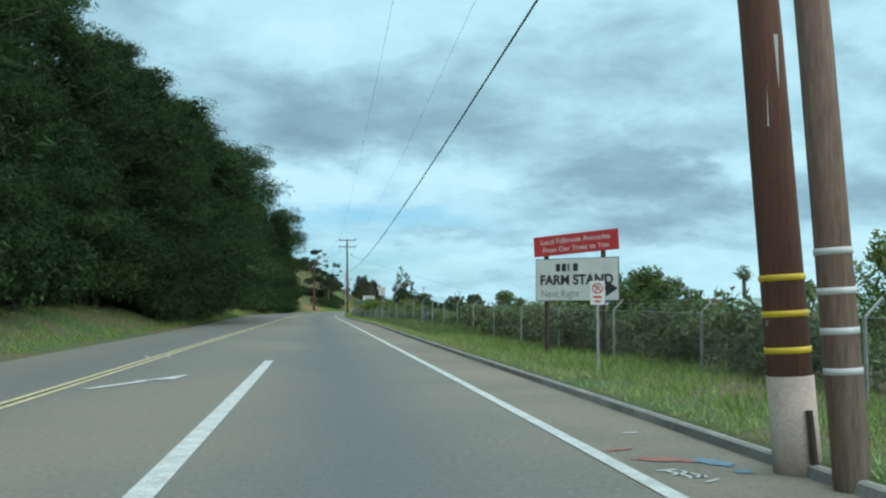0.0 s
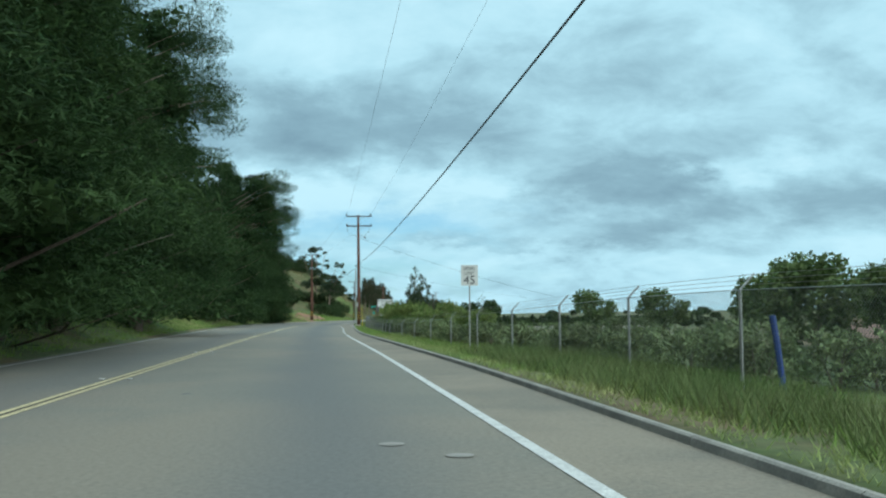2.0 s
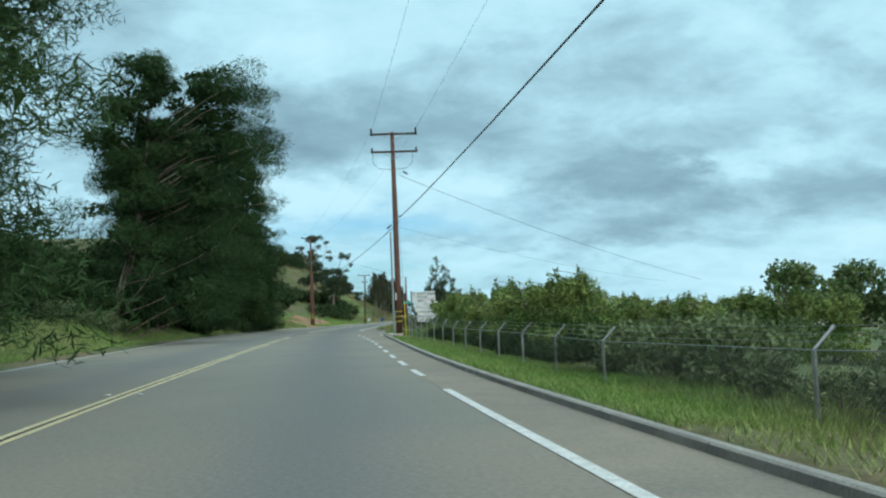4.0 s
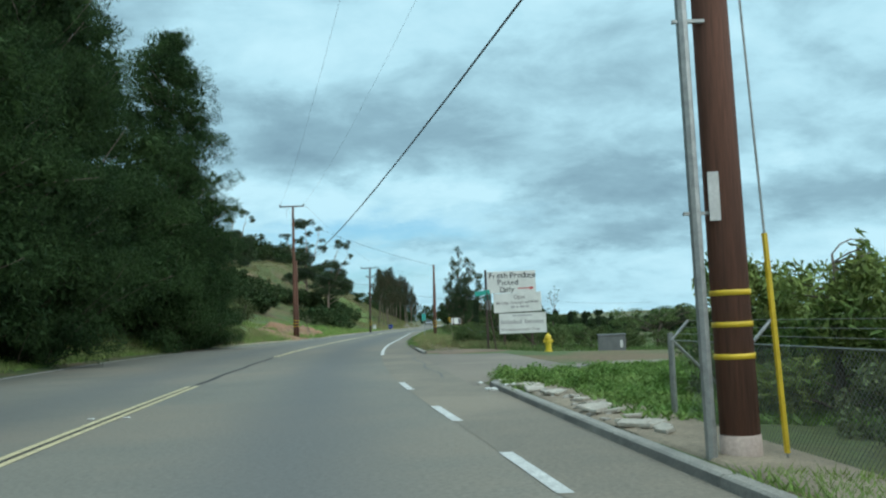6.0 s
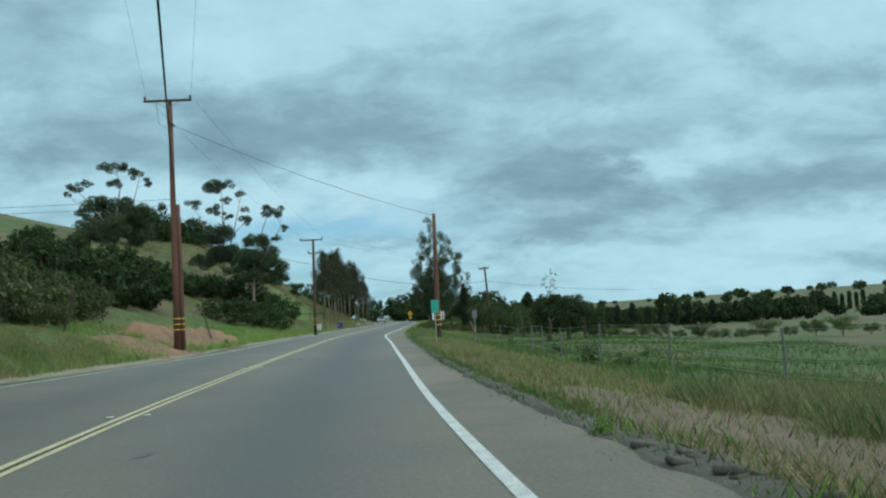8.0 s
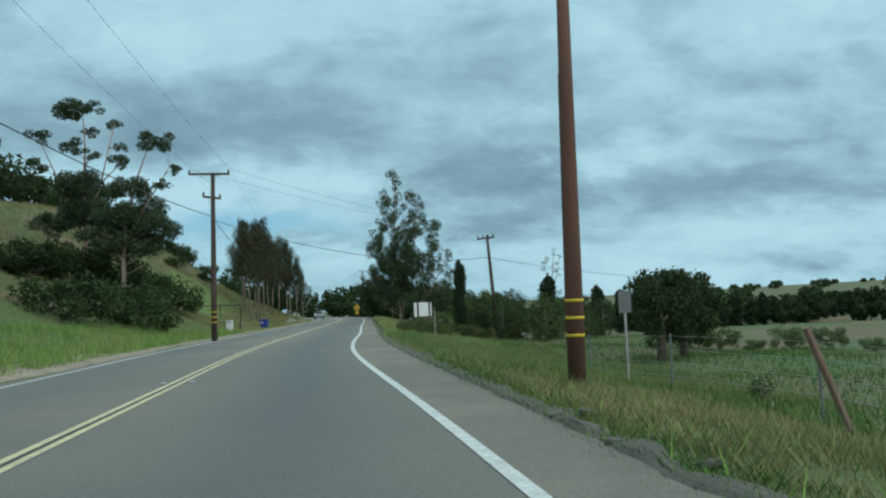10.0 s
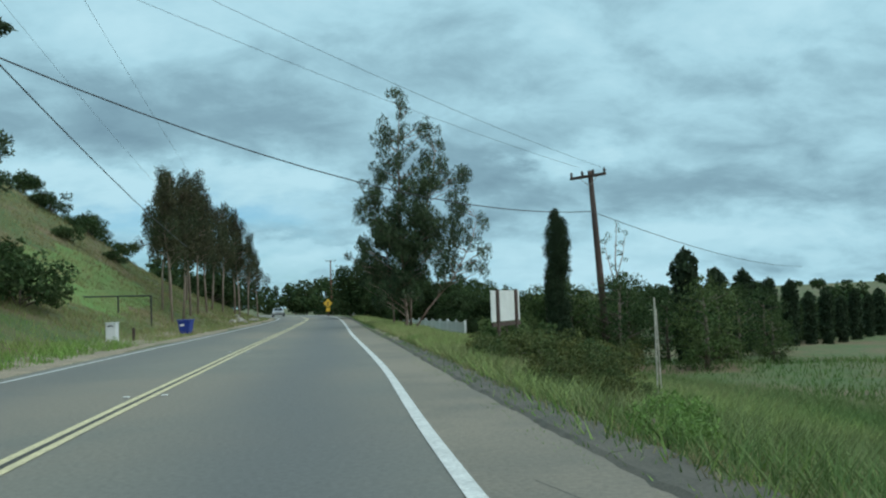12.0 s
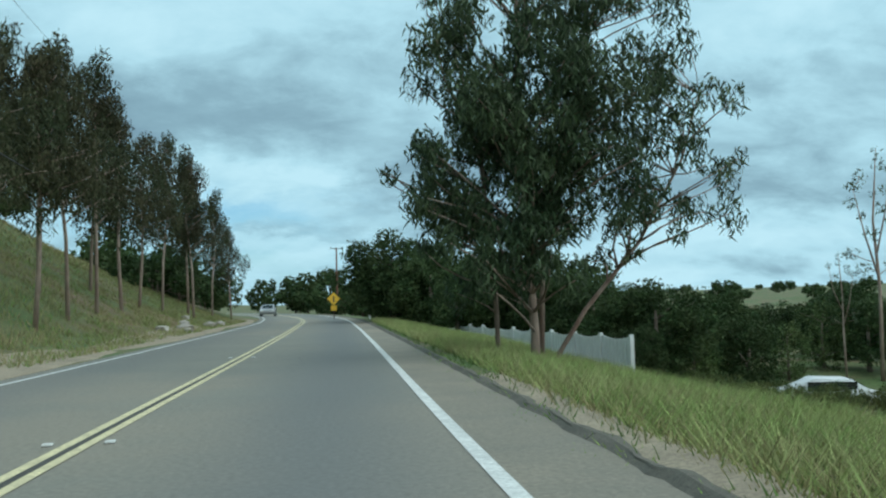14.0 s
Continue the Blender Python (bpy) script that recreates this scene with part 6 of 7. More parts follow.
# ======== street furniture ========
hy = empty("fire_hydrant", Matrix.Translation((0.75, 72.3, gz(0.75, 72.3))), "yellow fire hydrant on the grass by the side road", "fire hydrant")
part("barrel", tube([(0, 0, -0.1), (0, 0, 0.04), (0, 0, 0.05), (0, 0, 0.5), (0, 0, 0.52), (0, 0, 0.56)], [0.17, 0.17, 0.125, 0.12, 0.16, 0.16], 14), M["hydrant_yellow"], hy, smooth=False)
part("bonnet", tube([(0, 0, 0.56), (0, 0, 0.64), (0, 0, 0.7), (0, 0, 0.76)], [0.14, 0.12, 0.06, 0.03], 12), M["hydrant_yellow"], hy)
part("outlet", tube([(0, 0, 0.4), (0, -0.22, 0.4)], [0.07, 0.08], 10), M["hydrant_yellow"], hy)
part("outlet", tube([(-0.2, 0, 0.42), (0.2, 0, 0.42)], [0.06, 0.06], 10), M["hydrant_yellow"], hy)
ub = empty("utility_box", Matrix.Translation((3.75, 74.4, gz(3.75, 74.4))) @ Matrix.Rotation(-0.15, 4, "Z") @ Matrix.Diagonal((0.9, 0.9, 1.12, 1)), "low grey utility cabinet with a pale label", "utility box")
part("cabinet", box(0, 0, 0.36, 1.3, 0.8, 0.72, 0.02), M["box_grey"], ub)
part("lid", box(0, 0, 0.75, 1.36, 0.86, 0.06, 0.01), M["box_grey"], ub)
part("label_plate", box(0.45, -0.41, 0.4, 0.12, 0.01, 0.28), M["sign_white"], ub)

bn = empty("wheeled_bin", Matrix.Translation((-12.5, 205.0, gz(-12.5, 205.0) + 0.02)) @ Matrix.Rotation(-0.25, 4, "Z"), "blue plastic wheeled bin at the roadside", "bin")


def bin_body():
    bm = bmesh.new()
    r = [[bm.verts.new((sx * w, sy * d, z)) for sx, sy in ((-1, -1), (1, -1), (1, 1), (-1, 1))] for z, w, d in ((0.05, 0.26, 0.28), (0.72, 0.34, 0.38), (0.78, 0.36, 0.4))]
    for a, b in zip(r, r[1:]):
        for k in range(4):
            bm.faces.new((a[k], a[(k + 1) % 4], b[(k + 1) % 4], b[k]))
    bm.faces.new(r[0][::-1])
    bm.faces.new(r[-1])
    bmesh.ops.bevel(bm, geom=bm.edges[:], offset=0.02, segments=2, affect="EDGES")
    return bm


part("body", bin_body(), M["bin_blue"], bn)
part("lid", add_box(bmesh.new(), 0, 0.02, 0.83, 0.76, 0.86, 0.07, 0.025), M["bin_blue"], bn)
part("handle", tube([(-0.3, 0.47, 0.78), (0.3, 0.47, 0.78)], 0.02, 7), M["bin_blue"], bn)
for s in (-1, 1):
    part("wheel", tube([(s * 0.27, 0.3, 0.1), (s * 0.33, 0.3, 0.1)], 0.1, 12), M["tyre"], bn)
part("label_plate", box(-0.1, -0.365, 0.55, 0.25, 0.008, 0.1), M["sign_white"], bn)

mb = empty("pillar_mailbox", Matrix.Translation((-14.75, 194.0, gz(-14.75, 194.0))) @ Matrix.Rotation(-0.2, 4, "Z") @ Matrix.Scale(0.74, 4), "white boxy mailbox pillar with a dark slot", "mailbox")
part("pillar", box(0, 0, 0.5, 0.62, 0.5, 1.3, 0.02), M["vinyl"], mb)
part("cap", box(0, 0, 1.16, 0.7, 0.58, 0.06, 0.012), M["vinyl"], mb)
part("slot", tube([(-0.16, -0.27, 0.92), (-0.08, -0.27, 0.98), (0.08, -0.27, 0.98), (0.16, -0.27, 0.92)], 0.04, 6), M["ink"], mb)
st = empty("short_post", Matrix.Translation((-14.0, 195.2, gz(-14.0, 195.2))), "short brown wooden post beside the mailbox", "post")
part("post", box(0, 0, 0.25, 0.12, 0.12, 0.75, 0.01), M["dark_wood"], st)

pf = empty("pipe_fence", Matrix(), "dark pipe-rail fence on the grassy slope", "fence")
pts = []
for k in range(6):
    x, y = -15.0 - 1.95 * k, 210.3
    z = 2.43 + 0.033 * k
    part("post", tube([(x, y, min(gz(x, y), z - 0.9) - 0.3), (x, y, z)], 0.05, 7), M["rubber"], pf)
    pts.append((x, y, z))
part("rail", tube(pts, 0.045, 6), M["rubber"], pf)


# white scalloped vinyl fence
def vinyl_fence():
    root = empty("vinyl_fence", Matrix(), "white vinyl privacy fence with a scalloped top", "fence")
    P, Q = Vector((5.85, 214.9, 0)), Vector((4.3, 240, 0))
    u = (Q - P).normalized()
    n = 10
    for k in range(n):
        a = P + u * 2.44 * k
        za = -1.6
        part("post", add_box(bmesh.new(), a.x, a.y, (za + 0.05) / 2 - 0.2, 0.13, 0.13, 1.75 + 0.3), M["vinyl"], root)
        for j in range(8):
            bm = bmesh.new()
            c = a + u * (0.2 + 0.29 * j)
            top = -0.02 - 0.11 * math.sin(math.pi * (j + 0.5) / 8)
            add_box(bm, c.x, c.y, (za - 0.3 + top) / 2, 0.04, 0.28, top - za + 0.3)
            part("picket", bm, M["vinyl"], root)
        b = a + u * 1.22
        part("rail", box(b.x - 0.03, b.y, -1.15, 0.05, 2.3, 0.12), M["vinyl"], root)


vinyl_fence()


# field fence: thin posts with wires
def field_fence():
    root = empty("field_fence", Matrix(), "thin wire fence with dark steel posts along the field", "fence")
    tops = []
    for k in range(12):
        y = 84 + 5.2 * k
        x = float(centre(y) + kerb_off(y)) + 5.0 + 0.4 * math.sin(k)
        z = gz(x, y)
        part("post", tube([(x, y, z - 0.3), (x + 0.03 * math.sin(k * 2), y, z + 1.25)], 0.025, 6), M["box_grey"], root)
        tops.append((x, y, z + 1.2))
    for j in range(4):
        part("wire", tube([Vector(a) - Vector((0, 0, 0.28 * j)) for a in tops], 0.006, 4), M["steel"], root)


field_fence()
tp = empty("tall_post", Matrix.Translation((-2.0, 164.5, gz(-2.0, 164.5))), "pale weathered double post in the verge grass", "post")
part("post", tube([(0, 0, -0.3), (0.02, 0, 1.33 - gz(-2.0, 164.5))], 0.014, 7), M["pale_rubble"], tp)
part("brace_post", tube([(0.1, 0.05, -0.3), (0.06, 0.05, 1.15 - gz(-2.0, 164.5))], 0.011, 7), M["pale_rubble"], tp)

# ======== wires ========
p2t, p3t, p5t = (-1.15, 43.0), (-18.02, 127.15), (-13.55, 171.1)
main = "thick black overhead cable between the utility poles"
wire([(16.75, -98.4, 7.0), (-0.85, 42.9, 7.15)], 1.15, 0.022, main)
wire([(-0.85, 42.9, 6.95), (-17.9, 127.1, 7.5)], 1.0, 0.022, main)
wire([(-18.05, 127.1, 7.4), (-13.6, 171.0, 7.1)], 0.5, 0.02, main)
wire([(-13.6, 171.0, 7.0), (-13.0, 262, 6.5)], 0.9, 0.02, main)
wire([(-13.6, 171.0, 6.9), (5.75, 188, 5.0)], 1.0, 0.018, main)
wire([(5.75, 188, 5.0), (42, 230, 3.5)], 0.6, 0.016, main)
for k in (0, 0.35):
    wire([(-18.1, 127.1, 7.9 + k), (-75, 140, 11.5 + k)], 0.6, 0.01)
wire([(-18.05, 127.1, 12.3), (-4.0, 132.2, 7.25)], 0.35, 0.012)
wire([(-0.8, 42.9, 9.7), (24, 68, 3.6)], 0.4, 0.012)
wire([(-0.9, 42.9, 6.6), (20, 64, 3.4)], 0.3, 0.006)
for s in (-1.3, 1.3):
    wire([(16.4 + s, -98.4, 11.5), (-1.1 + s, 43.0, 12.4)], 1.2, 0.005)
    wire([(-1.1 + s, 43.0, 12.4), (-18.05 + s * 0.9, 127, 13.75)], 1.0, 0.005)
    wire([(-18.05 + s * 0.9, 127, 13.75), (-13.6 + s * 0.8, 171, 9.85)], 0.5, 0.006)
    wire([(-13.6 + s * 0.8, 171, 9.85), (5.75 + s * 0.4, 188, 6.9)], 0.3, 0.006)
    wire([(-13.6 + s * 0.8, 171, 9.85), (-12 + s, 262, 9.5)], 0.9, 0.005)


# hardware on the second pole: splices, jumper loops, riser pipe and guy wire
def fittings():
    bm = bmesh.new()
    for s in (-1, 1):
        add_tube(bm, [(s * 1.2 - 0.1, 0, 10.95), (s * 1.15 - 0.1, 0.02, 10.3), (s * 0.8 - 0.1, 0, 10.0), (s * 0.15 - 0.1, 0, 9.95)], 0.014, 5)
    part("jumper_cable", bm, M["rubber"], P2)
    part("splice_case", tube([(-0.75, 3.6, 6.75), (-0.45, 2.2, 6.8)], 0.05, 8), M["rubber"], P2)
    part("splice_case", tube([(0.3, -2.2, 6.85), (0.42, -3.2, 6.8)], 0.045, 8), M["rubber"], P2)
    part("riser_pipe", tube([(-0.3, -0.1, -0.2), (-0.36, -0.08, 6.2)], 0.055, 8), M["steel"], P2, "grey steel riser pipe")
    for z in (2.2, 4.0, 5.8):
        part("standoff_bracket", box(-0.28, -0.09, z, 0.3, 0.04, 0.03), M["steel"], P2)
    part("guy_wire", tube([(0.05, 0, 9.2), (0.4, -0.05, -0.1)], 0.012, 5), M["steel"], P2)
    part("guy_guard", tube([(0.321, -0.039, 2.0), (0.396, -0.05, 0.0)], 0.028, 6), M["pole_yellow"], P2, "yellow guy wire guard")
    part("insulator", tube([(0.5, 0, 9.8), (0.75, 0.1, 9.65)], 0.05, 6), M["porcelain"], P2)
    part("tag_plate", box(-0.15, -0.13, 2.35, 0.1, 0.02, 0.45), M["pole_white"], P2)
    part("tag_plate", box(-0.2, -0.12, 3.05, 0.1, 0.02, 0.75), M["pole_white"], P1)
    bm = bmesh.new()
    for z in (1.1, 1.6, 2.1, 2.7):
        add_tube(bm, [(-0.2, -0.02, z), (-0.26, -0.02, z)], 0.03, 6)
    part("step_bolt", bm, M["steel"], P1)
    part("riser_pipe", tube([(0.05, -0.2, -0.2), (0.0, -0.19, 0.42)], 0.03, 7), M["dark_wood"], P1)
    part("street_arm", tube([(0.02, -0.1, 11.9), (0.3, -0.15, 11.5)], 0.06, 7), M["porcelain"], P3)
    part("jumper_cable", tube([(-0.6, -0.1, 12.8), (-0.5, -0.2, 11.7), (0.0, -0.15, 11.4)], 0.012, 5), M["rubber"], P3)


fittings()


# ======== verge grass ========
def grass_patch(name, label, spots, mat, h, seed, w=0.012, lean=0.5, lift=0.0):
    """Single blades, rooted at spots."""
    rng = np.random.default_rng(seed)
    n = len(spots)
    z = ground_z(spots[:, 0], spots[:, 1]) - 0.02 + lift
    base = np.column_stack([spots, z])
    a = rng.uniform(0, 6.28, n)
    hh = h * rng.uniform(0.45, 1.25, n)
    side = np.column_stack([np.cos(a), np.sin(a), np.zeros(n)]) * (w * rng.uniform(0.7, 1.5, n))[:, None]
    b = rng.uniform(0, 6.28, n)
    tip = base + np.column_stack([np.cos(b) * lean * hh, np.sin(b) * lean * hh, hh])
    v = np.stack([base - side * 1.3, base + side * 1.3, tip], 1).reshape(-1, 3)
    f = np.arange(3 * n).reshape(n, 3)
    return tagged(array_mesh(name, v, f, mat), label, "grass", kind="stuff")


def verge_spots(rng, n, y0, y1, d0, d1, side, power=1.0, patchy=0.0):
    y = rng.uniform(y0, y1, n)
    d = d0 + (d1 - d0) * rng.uniform(0, 1, n) ** power
    if side > 0:
        # trodden strip behind the berm, nearly bare
        bare = (y > 79) & (y < 94) & (d > 0.75 + 0.25 * np.sin(y * 0.9)) & (d < 2.3 + 0.5 * np.sin(y * 0.55)) & (rng.uniform(0, 1, n) > 0.25)
        y, d, n = y[~bare], d[~bare], int((~bare).sum())
    c = centre(y)
    x = c + kerb_off(y) + d if side > 0 else c - left_off(y) - d
    if patchy:
        keep = np.sin(x * 1.9 + 2 * np.sin(y * 0.7)) * np.sin(y * 1.3 + 1.5 * np.sin(x * 0.9)) + rng.uniform(-0.6, 0.6, n) > -0.5 + patchy * 0.6
        x, y = x[keep], y[keep]
    return np.column_stack([x, y])


rng = np.random.default_rng(200)
grass_patch("verge_grass", "lush green grass on the verge behind the kerb", verge_spots(rng, 100000, -104, 41, 0.16, 3.6, 1, 1.0, 0.05), M["lush_grass"], 0.12, 1, 0.008, 0.8)
grass_patch("tall_grass", "taller green grass along the fence", verge_spots(rng, 26000, -100, 4, 0.9, 4.6, 1, 1, 0.2), M["grass"], 0.24, 2, 0.008)
grass_patch("seed_grass", "pale seeding grass stalks in the verge", verge_spots(rng, 3600, -104, 2, 0.8, 3.4, 1, 1, 0.5), M["dry_grass"], 0.26, 3, 0.006, 0.4)
grass_patch("tall_grass", "tall soft grass before the chain-link fence", verge_spots(rng, 28000, -66, -28, 0.8, 3.4, 1, 0.7, 0.1), M["soft_grass"], 0.46, 36, 0.007, 0.6)
grass_patch("verge_grass", "short vivid green grass between kerb and fence", verge_spots(rng, 52000, -2, 42, 0.15, 2.6, 1, 1.0), M["grass"], 0.13, 34, 0.008, 0.8)
grass_patch("corner_weeds", "dense leafy weeds in the corner by the side road", np.array([(x, 46 + (corner_edge(x) - 46.2) * q) for x, q in zip(rng.uniform(-2.4, 9, 34000), rng.uniform(0, 1, 34000)) if x > -1.4 or q > 0.5]), M["weed"], 0.13, 4, 0.03, 1.2)
grass_patch("verge_grass", "green and straw coloured grass beside the berm", verge_spots(rng, 72000, 76.5, 240, 0.1, 5.0, 1, 0.9, 0.1), M["field_grass"], 0.17, 5, 0.009)
grass_patch("dry_verge_grass", "dry straw coloured grass beside the berm", verge_spots(rng, 70000, 80, 200, 0.3, 4.4, 1, 1.0, 0.0), M["dry_grass"], 0.15, 6, 0.007, 0.7)
grass_patch("tall_grass", "tall soft grass on the bank", verge_spots(rng, 90000, 162, 250, 0.45, 6.0, 1, 0.9), M["lush_grass"], 0.34, 7, 0.007, 0.9)
grass_patch("seed_grass", "pale seeding grass on the bank", verge_spots(rng, 42000, 165, 250, 0.45, 6.0, 1, 1.0), M["dry_grass"], 0.36, 8, 0.005, 0.8)
grass_patch("tall_grass", "tall soft grass between the berm and the field", verge_spots(rng, 85000, 136, 176, 0.5, 9.0, 1, 0.9), M["soft_grass"], 0.34, 31, 0.006, 0.9)
grass_patch("field_grass", "long grass in the field", verge_spots(rng, 60000, 75, 190, 3.5, 24, 1, 1.4), M["field_grass"], 0.25, 9, 0.014)
grass_patch("bank_grass", "green grass on the bank under the pines", verge_spots(rng, 40000, -95, 95, 0.5, 7, -1, 1.2, 0.1), M["grass"], 0.2, 10, 0.014)
grass_patch("bank_grass", "mixed grass on the roadside bank", verge_spots(rng, 45000, 95, 260, 0.6, 12, -1, 1.3, 0.1), M["grass"], 0.2, 11, 0.012)
grass_patch("bank_grass", "thick green grass on the low bank", verge_spots(rng, 40000, 20, 92, 0.7, 5.6, -1, 1.0), M["lush_grass"], 0.26, 13, 0.012)
grass_patch("mixed_bank_grass", "soft mixed grass on the bank before the pole", verge_spots(rng, 22000, 92, 121, 0.8, 6, -1, 1.0), M["dry_grass"], 0.3, 16, 0.012, 0.6)
grass_patch("tussock_grass", "tall soft tussocks on the bank", verge_spots(rng, 40000, 92, 190, 0.8, 8, -1, 1.2, 0.75), M["grass"], 0.48, 17, 0.012, 0.6)
grass_patch("tall_weed_grass", "tall soft weeds before the bushes", verge_spots(rng, 24000, 77, 93, 2.2, 5.6, 1, 0.8, 0.4), M["soft_grass"], 0.42, 28, 0.008, 0.7)
grass_patch("tall_weed_grass", "pale tall stalks before the bushes", verge_spots(rng, 9000, 77, 93, 1.6, 5.4, 1, 0.8, 0.5), M["dry_grass"], 0.5, 29, 0.005, 0.5)
grass_patch("tussock_grass", "tall soft tussocks beside the berm", verge_spots(rng, 9000, 80, 170, 0.1, 4.5, 1, 1.0, 0.9), M["grass"], 0.3, 18, 0.008, 0.6)
grass_patch("edge_grass", "low olive grass creeping onto the shoulder", verge_spots(rng, 16000, 89, 140, -0.12, 0.75, 1, 1.0), M["field_grass"], 0.11, 33, 0.008, 0.9)
grass_patch("berm_grass", "low grass creeping over the berm", verge_spots(rng, 14000, 82, 215, -0.32, 0.2, 1, 1.0, 0.4), M["grass"], 0.1, 19, 0.009, 0.9)
grass_patch("golden_grass", "golden dry grass along the field's edge", verge_spots(rng, 48000, 79, 132, 0.45, 3.6, 1, 1.0, 0.2), M["dry_grass"], 0.2, 14, 0.007, 0.8)
grass_patch("golden_grass", "golden dry grass on the roadside bank", verge_spots(rng, 18000, 178, 240, 0.5, 3.4, 1, 1.0, 0.2), M["dry_grass"], 0.26, 15, 0.007, 0.6)
grass_patch("hill_grass", "dry brown grass on the upper hillside", verge_spots(rng, 50000, 186, 262, 9, 30, -1, 1.0, 0.1), M["dry_grass"], 0.3, 35, 0.022, 0.8)
grass_patch("pale_bank_grass", "pale dry grass below the grove", verge_spots(rng, 40000, 196, 262, 0.6, 9, -1, 1.0, 0.1), M["dry_grass"], 0.24, 32, 0.01, 0.7)
grass_patch("dry_bank_grass", "dry brown grass on the roadside bank", verge_spots(rng, 45000, 90, 260, 0.6, 16, -1, 1.0, 0.3), M["dry_grass"], 0.22, 12, 0.01)

# low weeds on the berm
WD = shrub(151, "low leafy weed growing through the berm", "weed", 0.4, 0.35, 11, 3600, (0.06, 0.026), 0.16, name="weed", group="verge weeds", upward=0.6, category="weed")
spread(WD, [(float(centre(y) + kerb_off(y)) + d, y, s, y) for y, d, s in ((88, 0.2, 0.7), (90.5, 0.0, 0.6), (93, 0.4, 0.8), (99, 0.3, 0.6), (106, 0.5, 0.6), (112, 0.6, 0.65), (116, 0.2, 0.5), (121, 0.4, 0.6), (151, 0.7, 0.8), (154, 0.5, 0.8), (152.5, 1.2, 0.8), (157, 0.5, 0.6), (181, 0.6, 0.7), (184, 0.8, 0.8), (186, 0.6, 0.7), (191, 0.8, 0.6), (24, 1.0, 0.7), (29, 0.8, 0.7), (-60, 1.2, 0.6), (-72, 1.0, 0.6), (159.7, 1.1, 1.7), (158.9, 0.8, 1.4), (160.6, 1.3, 1.6), (182.2, 0.7, 1.3), (183.0, 0.9, 1.4), (184.6, 0.6, 1.1), (101, 2.6, 0.9), (101.8, 2.9, 0.8))])


# rubble at the corner
def stone_mesh(seed):
    r = np.random.default_rng(seed)
    bm = bmesh.new()
    bmesh.ops.create_icosphere(bm, subdivisions=1, radius=0.5)
    for v in bm.verts:
        v.co *= r.uniform(0.7, 1.15)
        v.co.z *= 0.55
    me = bpy.data.meshes.new("stone")
    bm.to_mesh(me)
    bm.free()
    me.materials.append(M["stone"])
    return me


stones = [stone_mesh(k) for k in range(4)]
rng = np.random.default_rng(300)
for k in range(44):
    t = rng.uniform(0, 1)
    x = -2.55 + 0.75 * (1 - t) + rng.normal() * 0.16
    y = 54.5 - 9.5 * (1 - t)
    s = rng.uniform(0.08, 0.3)
    ob = new("stone", stones[k % 4])
    ob.matrix_world = Matrix.Translation((x + 0.35, y, gz(x + 0.35, y) + s * 0.12)) @ Matrix.Rotation(rng.uniform(0, 6.28), 4, "Z") @ Matrix.Diagonal((s, s * 0.8, s, 1))
    tagged(ob, "pale broken stone at the road corner", "stone", "rubble")
for k in range(34):
    t = rng.uniform(0, 1)
    y = 44.5 + 10.5 * t
    x = float(centre(y) + kerb_off(y)) + 0.45 + rng.uniform(-0.18, 0.25)
    w = rng.uniform(0.14, 0.42)
    bm = box(0, 0, 0, w, w * rng.uniform(0.4, 0.8), 0.05, 0.012)
    for v in bm.verts:
        v.co.x *= 1 + 0.35 * noise.noise(v.co * 5 + Vector((k, 0, 0)))
        v.co.y *= 1 + 0.35 * noise.noise(v.co * 5 + Vector((0, k, 0)))
    ob = link_mesh("concrete_slab", bm, M["pale_rubble"])
    ob.matrix_world = Matrix.Translation((x, y, gz(x, y) + 0.07)) @ Matrix.Rotation(rng.uniform(0, 3.1), 4, "Z") @ Matrix.Rotation(rng.uniform(-0.35, 0.35), 4, "X")
    tagged(ob, "pale broken slab lying along the corner kerb", "rubble", "broken slabs")
paper = [stone_mesh(k + 20) for k in range(2)]
for me in paper:
    me.name = "crumpled_paper"
    me.materials.clear()
    me.materials.append(M["sign_white"])
for x, y, s in ((0.54, 32.18, 0.20), (0.63, 32.02, 0.20), (0.67, 31.84, 0.20), (-0.12, 30.95, 0.09), (-2.80, 53.03, 0.26), (-2.70, 52.93, 0.26), (-2.43, 52.62, 0.26), (-2.31, 52.50, 0.26), (-2.88, 54.77, 0.26)):
    ob = new("crumpled_paper", paper[int(abs(x) * 10) % 2])
    ob.matrix_world = Matrix.Translation((x, y, gz(x, y) + s * 0.3)) @ Matrix.Rotation(x * 5, 4, "Z") @ Matrix.Diagonal((s, s * 0.6, s * 0.7, 1))
    tagged(ob, "crumpled white litter lying in the roadside grass", "litter", "litter")
for x, y, s in ((-10.9, 231, 0.9), (-10.2, 235, 1.1), (-10.5, 238, 0.8), (-9.4, 242, 1.0), (-9.8, 233, 0.6), (-9.0, 246, 0.9), (-10.9, 243, 0.7)):
    ob = new("stone", stones[int(x * 7) % 4])
    ob.matrix_world = Matrix.Translation((x, y, gz(x, y) + 0.1)) @ Matrix.Rotation(x * 3, 4, "Z") @ Matrix.Diagonal((s, s * 0.8, s, 1))
    tagged(ob, "weathered boulder on the grassy bank", "stone", "bank boulders")


